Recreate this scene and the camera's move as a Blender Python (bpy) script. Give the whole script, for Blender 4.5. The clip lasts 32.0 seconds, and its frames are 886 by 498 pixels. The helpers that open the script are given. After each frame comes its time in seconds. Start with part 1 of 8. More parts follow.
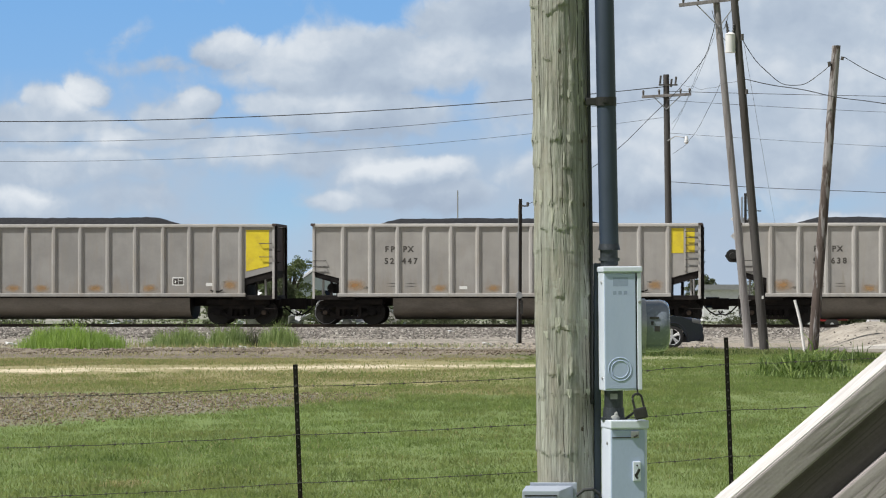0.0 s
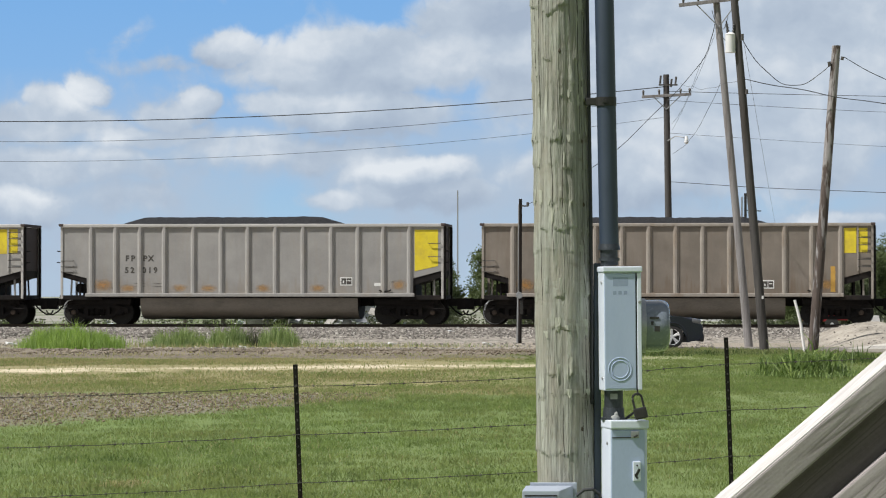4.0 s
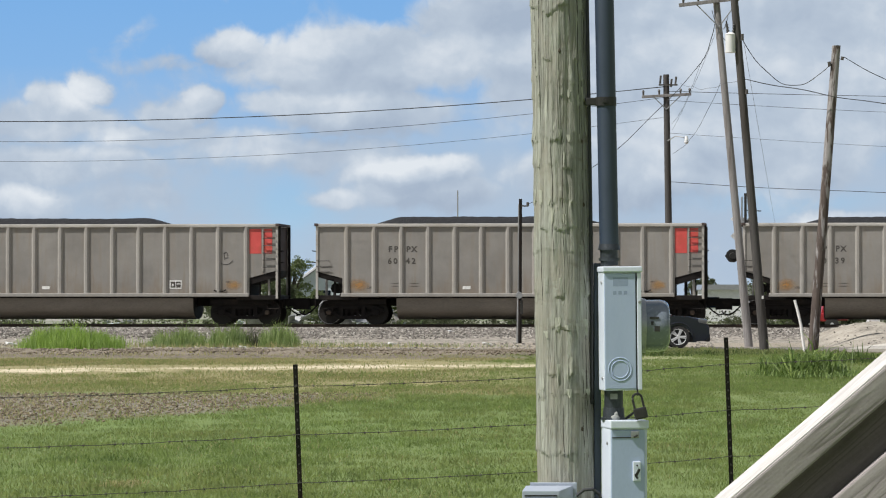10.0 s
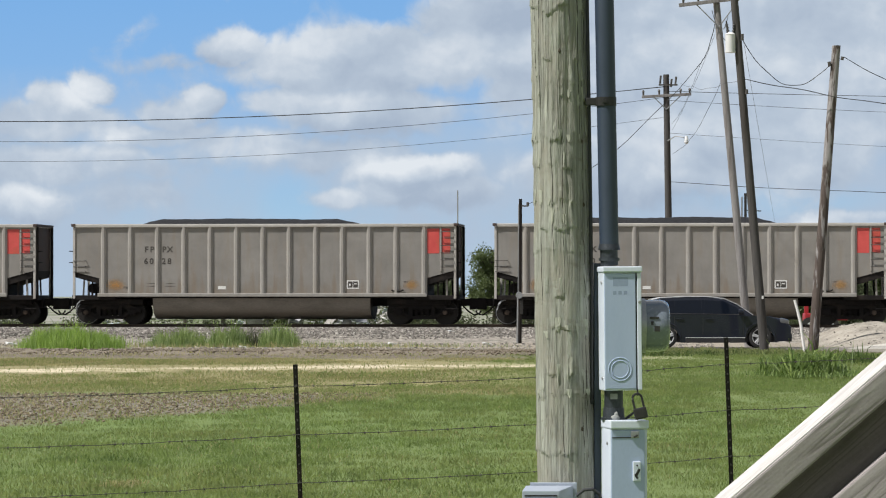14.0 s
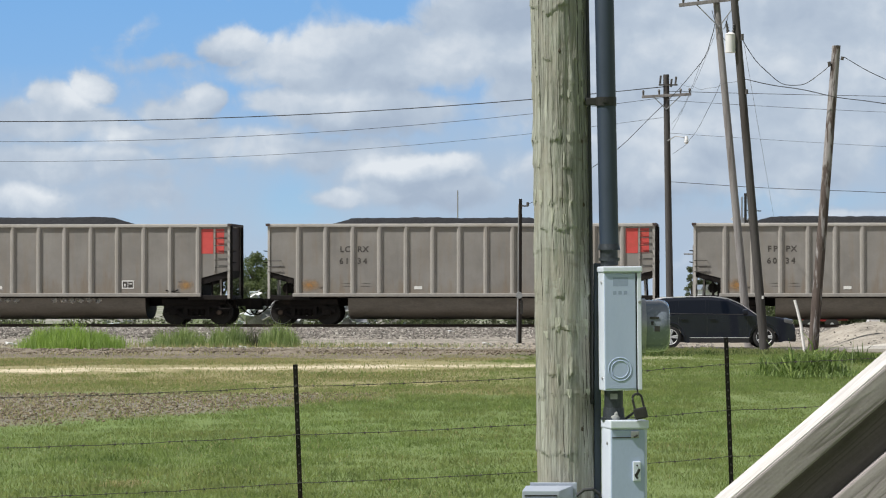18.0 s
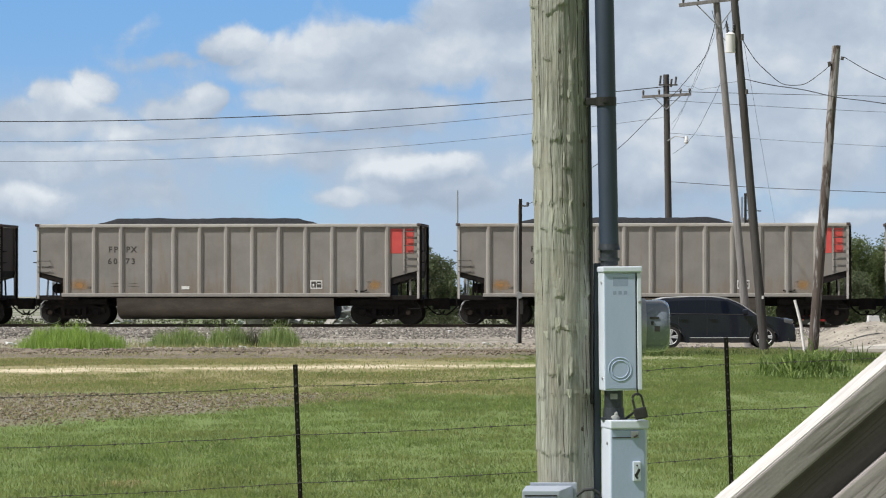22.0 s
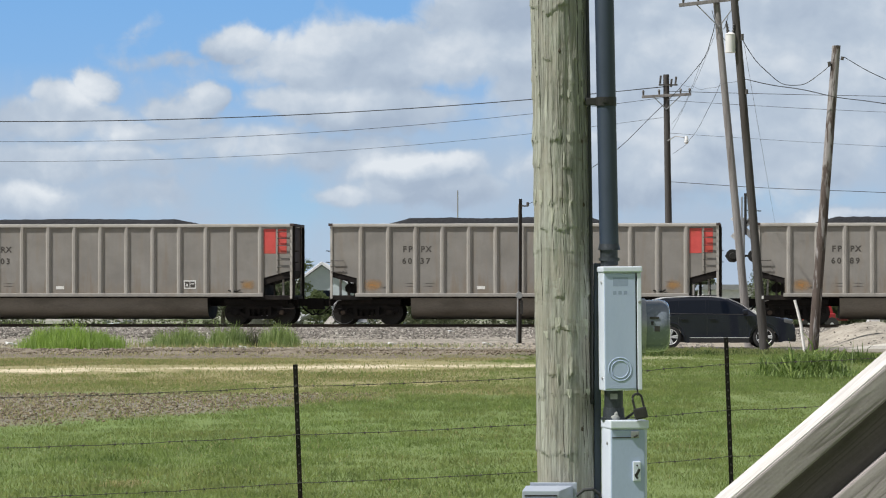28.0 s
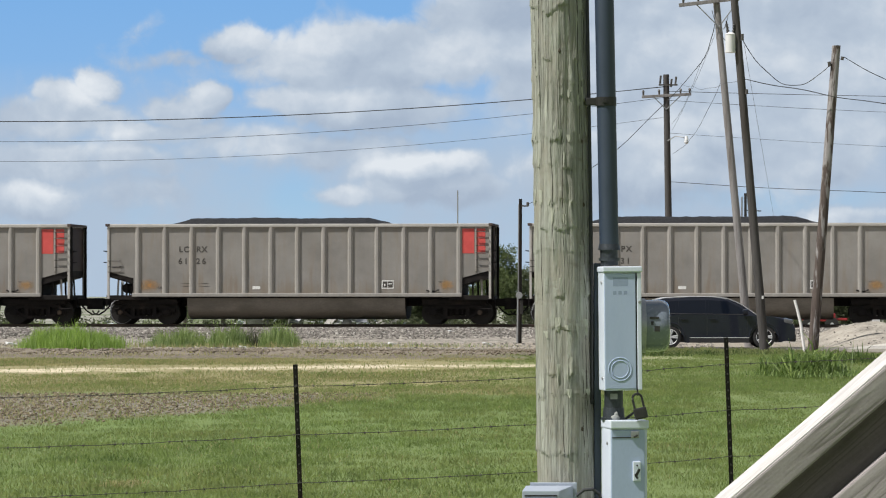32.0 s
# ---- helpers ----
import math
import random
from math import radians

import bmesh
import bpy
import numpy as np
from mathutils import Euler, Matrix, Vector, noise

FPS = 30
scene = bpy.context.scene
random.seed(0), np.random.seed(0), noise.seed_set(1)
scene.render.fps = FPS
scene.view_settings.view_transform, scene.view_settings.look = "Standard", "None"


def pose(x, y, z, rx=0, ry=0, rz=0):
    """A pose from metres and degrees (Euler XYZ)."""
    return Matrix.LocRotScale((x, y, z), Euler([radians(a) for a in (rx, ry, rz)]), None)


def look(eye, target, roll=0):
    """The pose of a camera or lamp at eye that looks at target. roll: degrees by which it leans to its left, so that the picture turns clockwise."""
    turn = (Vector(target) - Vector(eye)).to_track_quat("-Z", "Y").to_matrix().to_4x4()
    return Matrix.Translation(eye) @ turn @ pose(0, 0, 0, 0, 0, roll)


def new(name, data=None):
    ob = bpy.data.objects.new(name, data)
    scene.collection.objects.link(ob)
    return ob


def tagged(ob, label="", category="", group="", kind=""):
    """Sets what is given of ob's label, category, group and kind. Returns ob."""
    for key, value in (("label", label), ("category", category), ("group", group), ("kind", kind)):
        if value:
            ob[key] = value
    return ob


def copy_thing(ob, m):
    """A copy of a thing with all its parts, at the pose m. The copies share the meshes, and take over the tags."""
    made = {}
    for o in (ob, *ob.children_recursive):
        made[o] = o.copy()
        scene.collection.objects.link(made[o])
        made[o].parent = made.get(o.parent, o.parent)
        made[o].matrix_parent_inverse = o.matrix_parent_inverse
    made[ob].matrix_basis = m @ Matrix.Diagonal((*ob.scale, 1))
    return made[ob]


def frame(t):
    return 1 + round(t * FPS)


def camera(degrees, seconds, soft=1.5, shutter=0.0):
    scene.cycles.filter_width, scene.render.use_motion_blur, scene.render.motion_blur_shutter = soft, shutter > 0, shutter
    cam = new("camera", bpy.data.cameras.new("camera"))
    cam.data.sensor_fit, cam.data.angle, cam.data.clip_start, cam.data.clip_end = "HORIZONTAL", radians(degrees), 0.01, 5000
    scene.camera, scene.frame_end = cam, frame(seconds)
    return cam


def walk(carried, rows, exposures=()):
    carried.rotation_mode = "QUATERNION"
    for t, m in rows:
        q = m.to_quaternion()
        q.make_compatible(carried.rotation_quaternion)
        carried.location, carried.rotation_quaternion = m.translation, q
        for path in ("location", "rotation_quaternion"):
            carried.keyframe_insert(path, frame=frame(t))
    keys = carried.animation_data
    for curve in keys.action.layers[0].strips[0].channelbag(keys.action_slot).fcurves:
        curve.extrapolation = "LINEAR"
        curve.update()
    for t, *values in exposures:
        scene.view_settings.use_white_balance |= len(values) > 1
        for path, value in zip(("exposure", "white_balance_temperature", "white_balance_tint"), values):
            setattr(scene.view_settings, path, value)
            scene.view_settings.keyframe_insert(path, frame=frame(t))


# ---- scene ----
# Static camera on a deck; a loaded coal train passes on a raised track.
EYE = Vector((0, 0, 1.75))
EXPOSURE = 0.07
cam = camera(14.89, 32.0, soft=1.1, shutter=0.05)
VIEW = look(EYE, (0, 1000, 1.75 + 13.5))
walk(cam, [(0.0, VIEW), (32.0, VIEW)], [(0.0, EXPOSURE), (32.0, EXPOSURE)])

# ---- light ----
SUN_WAY = Vector((-0.62, -0.29, 0.93)).normalized()
world = bpy.data.worlds.new("sky")
scene.world = world
world.use_nodes = True
wn = world.node_tree.nodes
sky = wn.new("ShaderNodeTexSky")
sky.sky_type = "NISHITA"
sky.sun_disc = False
sky.sun_elevation = math.asin(SUN_WAY.z)
sky.sun_rotation = math.atan2(SUN_WAY.x, SUN_WAY.y)
# broken cloud all round: white-grey where the noise is high
w_dir = wn.new("ShaderNodeTexCoord")
w_noise = wn.new("ShaderNodeTexNoise")
w_noise.inputs["Scale"].default_value, w_noise.inputs["Detail"].default_value = 3.0, 6.0
w_mask = wn.new("ShaderNodeMapRange")
w_mask.inputs[1].default_value, w_mask.inputs[2].default_value = 0.36, 0.58
w_mix = wn.new("ShaderNodeMix")
w_mix.data_type = "RGBA"
w_mix.inputs[7].default_value = (5.6, 5.7, 5.8, 1)
for a, b in ((w_dir.outputs["Generated"], w_noise.inputs["Vector"]), (w_noise.outputs[0], w_mask.inputs[0]), (w_mask.outputs[0], w_mix.inputs[0]), (sky.outputs[0], w_mix.inputs[6]), (w_mix.outputs[2], wn["Background"].inputs[0])):
    world.node_tree.links.new(a, b)
wn["Background"].inputs[1].default_value = 0.068
sun_data = bpy.data.lights.new("sun", "SUN")
sun_data.energy, sun_data.angle, sun_data.color = 5.0, radians(0.53), (0.985, 0.956, 0.915)
sun = new("sun", sun_data)
sun.matrix_world = look(SUN_WAY * 50, (0, 0, 0))


# ---- materials ----
def material(name, rough=0.7, metal=0.0):
    m = bpy.data.materials.new(name)
    m.use_nodes = True
    b = m.node_tree.nodes["Principled BSDF"]
    b.inputs["Roughness"].default_value = rough
    b.inputs["Metallic"].default_value = metal
    return m, m.node_tree, b


def node(tree, kind, ins=None, operation="", interpolation_type=""):
    n = tree.nodes.new(kind)
    if operation:
        n.operation = operation
    if interpolation_type:
        n.interpolation_type = interpolation_type
    for key, value in (ins or {}).items():
        if isinstance(value, bpy.types.NodeSocket):
            tree.links.new(value, n.inputs[key])
        else:
            n.inputs[key].default_value = value
    return n


def ramp(tree, fac, stops):
    n = tree.nodes.new("ShaderNodeValToRGB")
    tree.links.new(fac, n.inputs[0])
    e = n.color_ramp.elements
    while len(e) < len(stops):
        e.new(0.5)
    for el, (p, c) in zip(e, stops):
        el.position, el.color = p, (*c, 1) if len(c) == 3 else c
    return n.outputs[0]


def mixed(tree, fac, a, b, mode="MIX"):
    n = tree.nodes.new("ShaderNodeMix")
    n.data_type, n.blend_type = "RGBA", mode
    for key, value in ((0, fac), (6, a), (7, b)):
        if isinstance(value, bpy.types.NodeSocket):
            tree.links.new(value, n.inputs[key])
        else:
            n.inputs[key].default_value = (*value, 1) if isinstance(value, tuple) else value
    return n.outputs[2]


def coords(tree, scale=(1, 1, 1), world_space=False, vary=True):
    """Object-space (or world-space) coordinates, shifted by a random step for each object."""
    if world_space:
        src = node(tree, "ShaderNodeNewGeometry").outputs["Position"]
    else:
        src = node(tree, "ShaderNodeTexCoord").outputs["Object"]
    if vary and not world_space:
        r = node(tree, "ShaderNodeObjectInfo").outputs["Random"]
        k = node(tree, "ShaderNodeMath", {0: r, 1: 37.0}, operation="MULTIPLY").outputs[0]
        src = node(tree, "ShaderNodeVectorMath", {0: src, 1: k}, operation="ADD").outputs[0]
    return node(tree, "ShaderNodeVectorMath", {0: src, 1: scale}, operation="MULTIPLY").outputs[0]


def noise_tex(tree, vec, scale, detail=5.0, rough=0.6, distort=0.0):
    return node(tree, "ShaderNodeTexNoise", {"Vector": vec, "Scale": scale, "Detail": detail, "Roughness": rough, "Distortion": distort}).outputs[0]


def bumped(tree, b, height, strength=0.3, dist=0.02):
    n = node(tree, "ShaderNodeBump", {"Strength": strength, "Distance": dist, "Height": height})
    tree.links.new(n.outputs[0], b.inputs["Normal"])


def surface(name, dark, light, rough=0.7, metal=0.0, stretch=(1, 1, 1), scale=6.0, fine=60.0, bump=0.2, dist=0.01, stain=None, world_space=False):
    """A worn surface: two colours mottled at two scales, an optional stain, relief and uneven gloss."""
    m, tree, b = material(name, rough, metal)
    v = coords(tree, stretch, world_space)
    big = noise_tex(tree, v, scale)
    small = noise_tex(tree, v, fine, 4.0, 0.7)
    f = node(tree, "ShaderNodeMath", {0: big, 1: small}, operation="ADD").outputs[0]
    f = node(tree, "ShaderNodeMath", {0: f, 1: 0.5}, operation="MULTIPLY").outputs[0]
    col = ramp(tree, f, [(0.34, dark), (0.66, light)])
    if stain:
        s = ramp(tree, noise_tex(tree, v, scale * 0.37, 6.0, 0.65), [(0.52, (0, 0, 0)), (0.72, (1, 1, 1))])
        col = mixed(tree, s, col, stain)
    tree.links.new(col, b.inputs["Base Color"])
    rr = node(tree, "ShaderNodeMapRange", {0: f, 1: 0.3, 2: 0.7, 3: max(rough - 0.12, 0.02), 4: min(rough + 0.12, 1)}).outputs[0]
    tree.links.new(rr, b.inputs["Roughness"])
    if bump:
        bumped(tree, b, f, bump, dist)
    return m


def panel_metal(name, dark, light, dust, streak):
    """Dusty car-side metal: vertical dirt streaks, dust that gathers in large soft patches, faint dents."""
    m, tree, b = material(name, 0.55, 0.0)
    v = coords(tree, (1, 1, 1))
    vs = coords(tree, (3.2, 3.2, 0.40))
    big = noise_tex(tree, v, 0.7, 5.0, 0.6)
    streaks = noise_tex(tree, vs, 1.2, 5.0, 0.7)
    fine = noise_tex(tree, v, 30.0, 4.0, 0.7)
    f = node(tree, "ShaderNodeMath", {0: big, 1: 0.7}, operation="MULTIPLY").outputs[0]
    f = node(tree, "ShaderNodeMath", {0: streaks, 1: 0.3, 2: f}, operation="MULTIPLY_ADD").outputs[0]
    col = ramp(tree, f, [(0.36, dark), (0.62, light)])
    s = ramp(tree, streaks, [(0.50, (0, 0, 0)), (0.78, (1, 1, 1))])
    s2 = node(tree, "ShaderNodeMath", {0: s, 1: streak}, operation="MULTIPLY").outputs[0]
    col = mixed(tree, s2, col, dust)
    # road dirt splashed up over the lower sheets in ragged tongues
    height = node(tree, "ShaderNodeSeparateXYZ", {0: node(tree, "ShaderNodeTexCoord").outputs["Object"]}).outputs[2]
    tongue = node(tree, "ShaderNodeMath", {0: streaks, 1: 2.6, 2: 0.35}, operation="MULTIPLY_ADD").outputs[0]
    low = node(tree, "ShaderNodeMapRange", {0: node(tree, "ShaderNodeMath", {0: height, 1: tongue}, operation="SUBTRACT").outputs[0], 1: 0.1, 2: -0.6, 3: 0.0, 4: 0.62}).outputs[0]
    col = mixed(tree, low, col, dust)
    g = ramp(tree, fine, [(0.3, (0.91, 0.91, 0.91)), (0.7, (1, 1, 1))])
    col = mixed(tree, 1.0, col, g, "MULTIPLY")
    tree.links.new(col, b.inputs["Base Color"])
    dent = noise_tex(tree, v, 1.6, 2.0, 0.5)
    bumped(tree, b, dent, 0.35, 0.05)
    return m


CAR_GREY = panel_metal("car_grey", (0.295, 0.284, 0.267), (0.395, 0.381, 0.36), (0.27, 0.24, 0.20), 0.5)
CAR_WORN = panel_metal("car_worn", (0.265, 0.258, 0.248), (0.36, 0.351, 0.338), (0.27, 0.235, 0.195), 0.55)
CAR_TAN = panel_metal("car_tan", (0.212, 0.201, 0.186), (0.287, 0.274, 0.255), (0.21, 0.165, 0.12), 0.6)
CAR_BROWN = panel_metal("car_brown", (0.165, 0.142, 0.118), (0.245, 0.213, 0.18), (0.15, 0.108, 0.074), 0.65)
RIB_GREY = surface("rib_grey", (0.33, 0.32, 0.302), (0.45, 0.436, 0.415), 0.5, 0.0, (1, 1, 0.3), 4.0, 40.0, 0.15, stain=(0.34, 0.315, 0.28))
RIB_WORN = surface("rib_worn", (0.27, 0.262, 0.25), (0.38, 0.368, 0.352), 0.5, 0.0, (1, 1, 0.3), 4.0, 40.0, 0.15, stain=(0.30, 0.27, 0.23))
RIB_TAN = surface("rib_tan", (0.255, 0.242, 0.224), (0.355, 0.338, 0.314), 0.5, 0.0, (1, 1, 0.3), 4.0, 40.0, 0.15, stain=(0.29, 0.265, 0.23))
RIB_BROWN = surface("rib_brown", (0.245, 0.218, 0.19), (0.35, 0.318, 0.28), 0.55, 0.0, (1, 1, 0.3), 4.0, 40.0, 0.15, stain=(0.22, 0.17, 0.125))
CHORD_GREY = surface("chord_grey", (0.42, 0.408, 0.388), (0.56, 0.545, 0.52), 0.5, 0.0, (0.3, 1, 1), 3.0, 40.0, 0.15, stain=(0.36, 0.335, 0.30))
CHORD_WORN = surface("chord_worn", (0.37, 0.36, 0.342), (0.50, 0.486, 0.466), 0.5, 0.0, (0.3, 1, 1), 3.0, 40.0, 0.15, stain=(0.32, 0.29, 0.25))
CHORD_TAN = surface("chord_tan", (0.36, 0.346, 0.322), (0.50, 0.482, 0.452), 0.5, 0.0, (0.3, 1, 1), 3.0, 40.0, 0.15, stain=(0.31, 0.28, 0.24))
CHORD = {"rib_grey": CHORD_GREY, "rib_worn": CHORD_WORN, "rib_tan": CHORD_TAN, "rib_brown": RIB_BROWN}
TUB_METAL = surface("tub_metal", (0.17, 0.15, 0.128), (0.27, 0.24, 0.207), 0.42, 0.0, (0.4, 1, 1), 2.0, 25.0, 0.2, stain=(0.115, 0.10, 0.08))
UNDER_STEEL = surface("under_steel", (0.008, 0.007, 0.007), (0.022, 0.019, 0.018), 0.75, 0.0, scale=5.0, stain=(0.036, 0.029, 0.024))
for _m in (UNDER_STEEL,):
    _m.node_tree.nodes["Principled BSDF"].inputs["Specular IOR Level"].default_value = 0.15
END_METAL = surface("end_metal", (0.048, 0.033, 0.030), (0.083, 0.058, 0.052), 0.75, 0.0, scale=2.0, stain=(0.09, 0.056, 0.044))
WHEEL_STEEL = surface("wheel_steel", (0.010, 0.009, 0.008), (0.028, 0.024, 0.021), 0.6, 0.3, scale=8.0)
COAL = surface("coal", (0.002, 0.002, 0.003), (0.009, 0.0095, 0.013), 0.75, 0.0, scale=7.0, fine=30.0, bump=0.9, dist=0.06)
PANEL_YELLOW = surface("panel_yellow", (0.66, 0.51, 0.022), (0.80, 0.66, 0.04), 0.5, scale=3.0, stain=(0.5, 0.36, 0.06))
PANEL_RED = surface("panel_red", (0.52, 0.062, 0.058), (0.66, 0.10, 0.09), 0.5, scale=3.0, stain=(0.42, 0.09, 0.05))
STREAK_ORANGE = surface("streak_orange", (0.46, 0.26, 0.05), (0.60, 0.36, 0.075), 0.6, scale=4.0, stain=(0.36, 0.22, 0.07))
MARK_BLACK = surface("mark_black", (0.03, 0.028, 0.026), (0.09, 0.08, 0.07), 0.6, scale=9.0, bump=0)
MARK_WHITE = surface("mark_white", (0.62, 0.62, 0.6), (0.82, 0.82, 0.8), 0.6, scale=9.0, bump=0)
RAIL_STEEL = surface("rail_steel", (0.05, 0.035, 0.025), (0.11, 0.08, 0.06), 0.55, 0.3, scale=5.0)
SLEEPER_WOOD = surface("sleeper_wood", (0.035, 0.028, 0.022), (0.09, 0.075, 0.06), 0.85, stretch=(0.3, 1, 1), scale=9.0)
BALLAST = surface("ballast", (0.05, 0.043, 0.037), (0.32, 0.295, 0.262), 0.9, scale=3.0, fine=11.0, bump=1.0, dist=0.06, stain=(0.15, 0.125, 0.10), world_space=True)
STONE = surface("stone", (0.16, 0.15, 0.14), (0.46, 0.44, 0.41), 0.9, scale=2.0, fine=20.0)

GREY_POLE = surface("grey_pole", (0.165, 0.155, 0.153), (0.31, 0.297, 0.293), 0.9, stretch=(1, 1, 0.06), scale=14.0, fine=60.0, bump=0.5, stain=(0.10, 0.085, 0.075))
DARK_POLE = surface("dark_pole", (0.036, 0.034, 0.033), (0.098, 0.091, 0.087), 0.9, stretch=(1, 1, 0.06), scale=14.0, fine=60.0, bump=0.5, stain=(0.035, 0.028, 0.022))
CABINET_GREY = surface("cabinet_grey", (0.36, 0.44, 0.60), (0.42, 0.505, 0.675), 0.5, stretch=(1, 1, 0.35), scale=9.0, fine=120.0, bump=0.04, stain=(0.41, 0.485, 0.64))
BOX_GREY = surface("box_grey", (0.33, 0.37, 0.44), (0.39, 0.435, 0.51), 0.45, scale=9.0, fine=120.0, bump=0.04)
# Box paint made paler, so that sides and caps look sunlit beside the fronts.
CABINET_PALE_LIT = surface("cabinet_pale_lit", (0.61, 0.665, 0.77), (0.71, 0.765, 0.85), 0.45, scale=6.0, fine=120.0, bump=0.04)
CONDUIT_DARK = surface("conduit_dark", (0.020, 0.033, 0.058), (0.028, 0.045, 0.076), 0.52, scale=5.0, fine=90.0, bump=0.05)
CONDUIT_DARK.node_tree.nodes["Principled BSDF"].inputs["Specular IOR Level"].default_value = 0.7
GALVANISED = surface("galvanised", (0.26, 0.27, 0.28), (0.44, 0.45, 0.46), 0.42, 0.6, scale=14.0, fine=90.0, bump=0.08)
BLACK_METAL = surface("black_metal", (0.012, 0.012, 0.012), (0.032, 0.030, 0.027), 0.5, scale=20.0)
POST_METAL = surface("post_metal", (0.007, 0.006, 0.006), (0.018, 0.015, 0.013), 0.6, scale=16.0, stain=(0.03, 0.018, 0.012))
POST_METAL.node_tree.nodes["Principled BSDF"].inputs["Specular IOR Level"].default_value = 0.2
WIRE_METAL = surface("wire_metal", (0.05, 0.045, 0.04), (0.10, 0.09, 0.08), 0.6, 0.3, scale=20.0, bump=0)
CABLE_BLACK = surface("cable_black", (0.02, 0.021, 0.023), (0.04, 0.042, 0.045), 0.6, scale=3.0, bump=0)
# Handrail wood made paler, for the sun on the cap's top face.
DECK_LIT = surface("deck_lit", (0.40, 0.375, 0.36), (0.78, 0.76, 0.745), 0.8, stretch=(0.14, 1, 1), scale=26.0, fine=130.0, bump=0.5, dist=0.004, stain=(0.50, 0.48, 0.45))
PAINT_WHITE = surface("white_paint", (0.62, 0.63, 0.64), (0.80, 0.80, 0.79), 0.55, scale=3.0, stain=(0.5, 0.49, 0.46))
MARKER_WHITE = surface("marker_white", (0.80, 0.79, 0.77), (0.90, 0.89, 0.87), 0.5, scale=6.0, bump=0)
ROOF_WHITE = surface("white_roof", (0.62, 0.64, 0.66), (0.80, 0.82, 0.83), 0.4, scale=2.0, stain=(0.5, 0.51, 0.52))
WALL_BLUE = surface("blue_siding", (0.44, 0.50, 0.54), (0.54, 0.60, 0.63), 0.7, scale=3.0)
MACHINE_RED = surface("machine_red", (0.25, 0.014, 0.02), (0.42, 0.024, 0.03), 0.45, scale=3.0, stain=(0.2, 0.03, 0.02))
CONCRETE = surface("concrete", (0.46, 0.435, 0.385), (0.64, 0.605, 0.54), 0.9, scale=1.5, fine=18.0, bump=0.4, stain=(0.30, 0.28, 0.24), world_space=True)
SAND_GRAVEL = surface("sand_gravel", (0.17, 0.152, 0.126), (0.50, 0.455, 0.385), 0.95, scale=1.1, fine=9.0, bump=1.0, dist=0.08, stain=(0.22, 0.195, 0.16), world_space=True)
SUV_PAINT = surface("suv_paint", (0.011, 0.0135, 0.022), (0.017, 0.020, 0.031), 0.22, 0.0, scale=1.0, fine=40.0, bump=0)
SUV_PAINT.node_tree.nodes["Principled BSDF"].inputs["Coat Weight"].default_value = 0.45
SUV_PAINT.node_tree.nodes["Principled BSDF"].inputs["Specular IOR Level"].default_value = 0.25
TRIM_BLACK = surface("black_trim", (0.012, 0.012, 0.013), (0.028, 0.028, 0.03), 0.6, scale=10.0)
TYRE = surface("tyre", (0.012, 0.012, 0.012), (0.035, 0.034, 0.033), 0.85, scale=20.0)
RIM_SILVER = surface("rim_silver", (0.58, 0.59, 0.60), (0.74, 0.75, 0.76), 0.35, 0.4, scale=8.0, bump=0)
CERAMIC = surface("ceramic", (0.05, 0.046, 0.045), (0.12, 0.11, 0.105), 0.3, scale=8.0, bump=0)
LENS_RED, _t, _b = material("red_lens", 0.15)
_b.inputs["Base Color"].default_value = (0.35, 0.01, 0.01, 1)
LENS_CLEAR, _t, _b = material("clear_lens", 0.08)
_b.inputs["Base Color"].default_value = (0.11, 0.115, 0.12, 1)
_b.inputs["Coat Weight"].default_value = 1.0
TINTED_GLASS, _t, _b = material("tinted_glass", 0.05)
_b.inputs["Base Color"].default_value = (0.006, 0.009, 0.016, 1)
_b.inputs["Specular IOR Level"].default_value = 0.3
METER_COVER = surface("meter_cover", (0.125, 0.15, 0.18), (0.18, 0.21, 0.25), 0.26, scale=9.0, fine=60.0, bump=0)
METER_COVER.node_tree.nodes["Principled BSDF"].inputs["Coat Weight"].default_value = 1.0


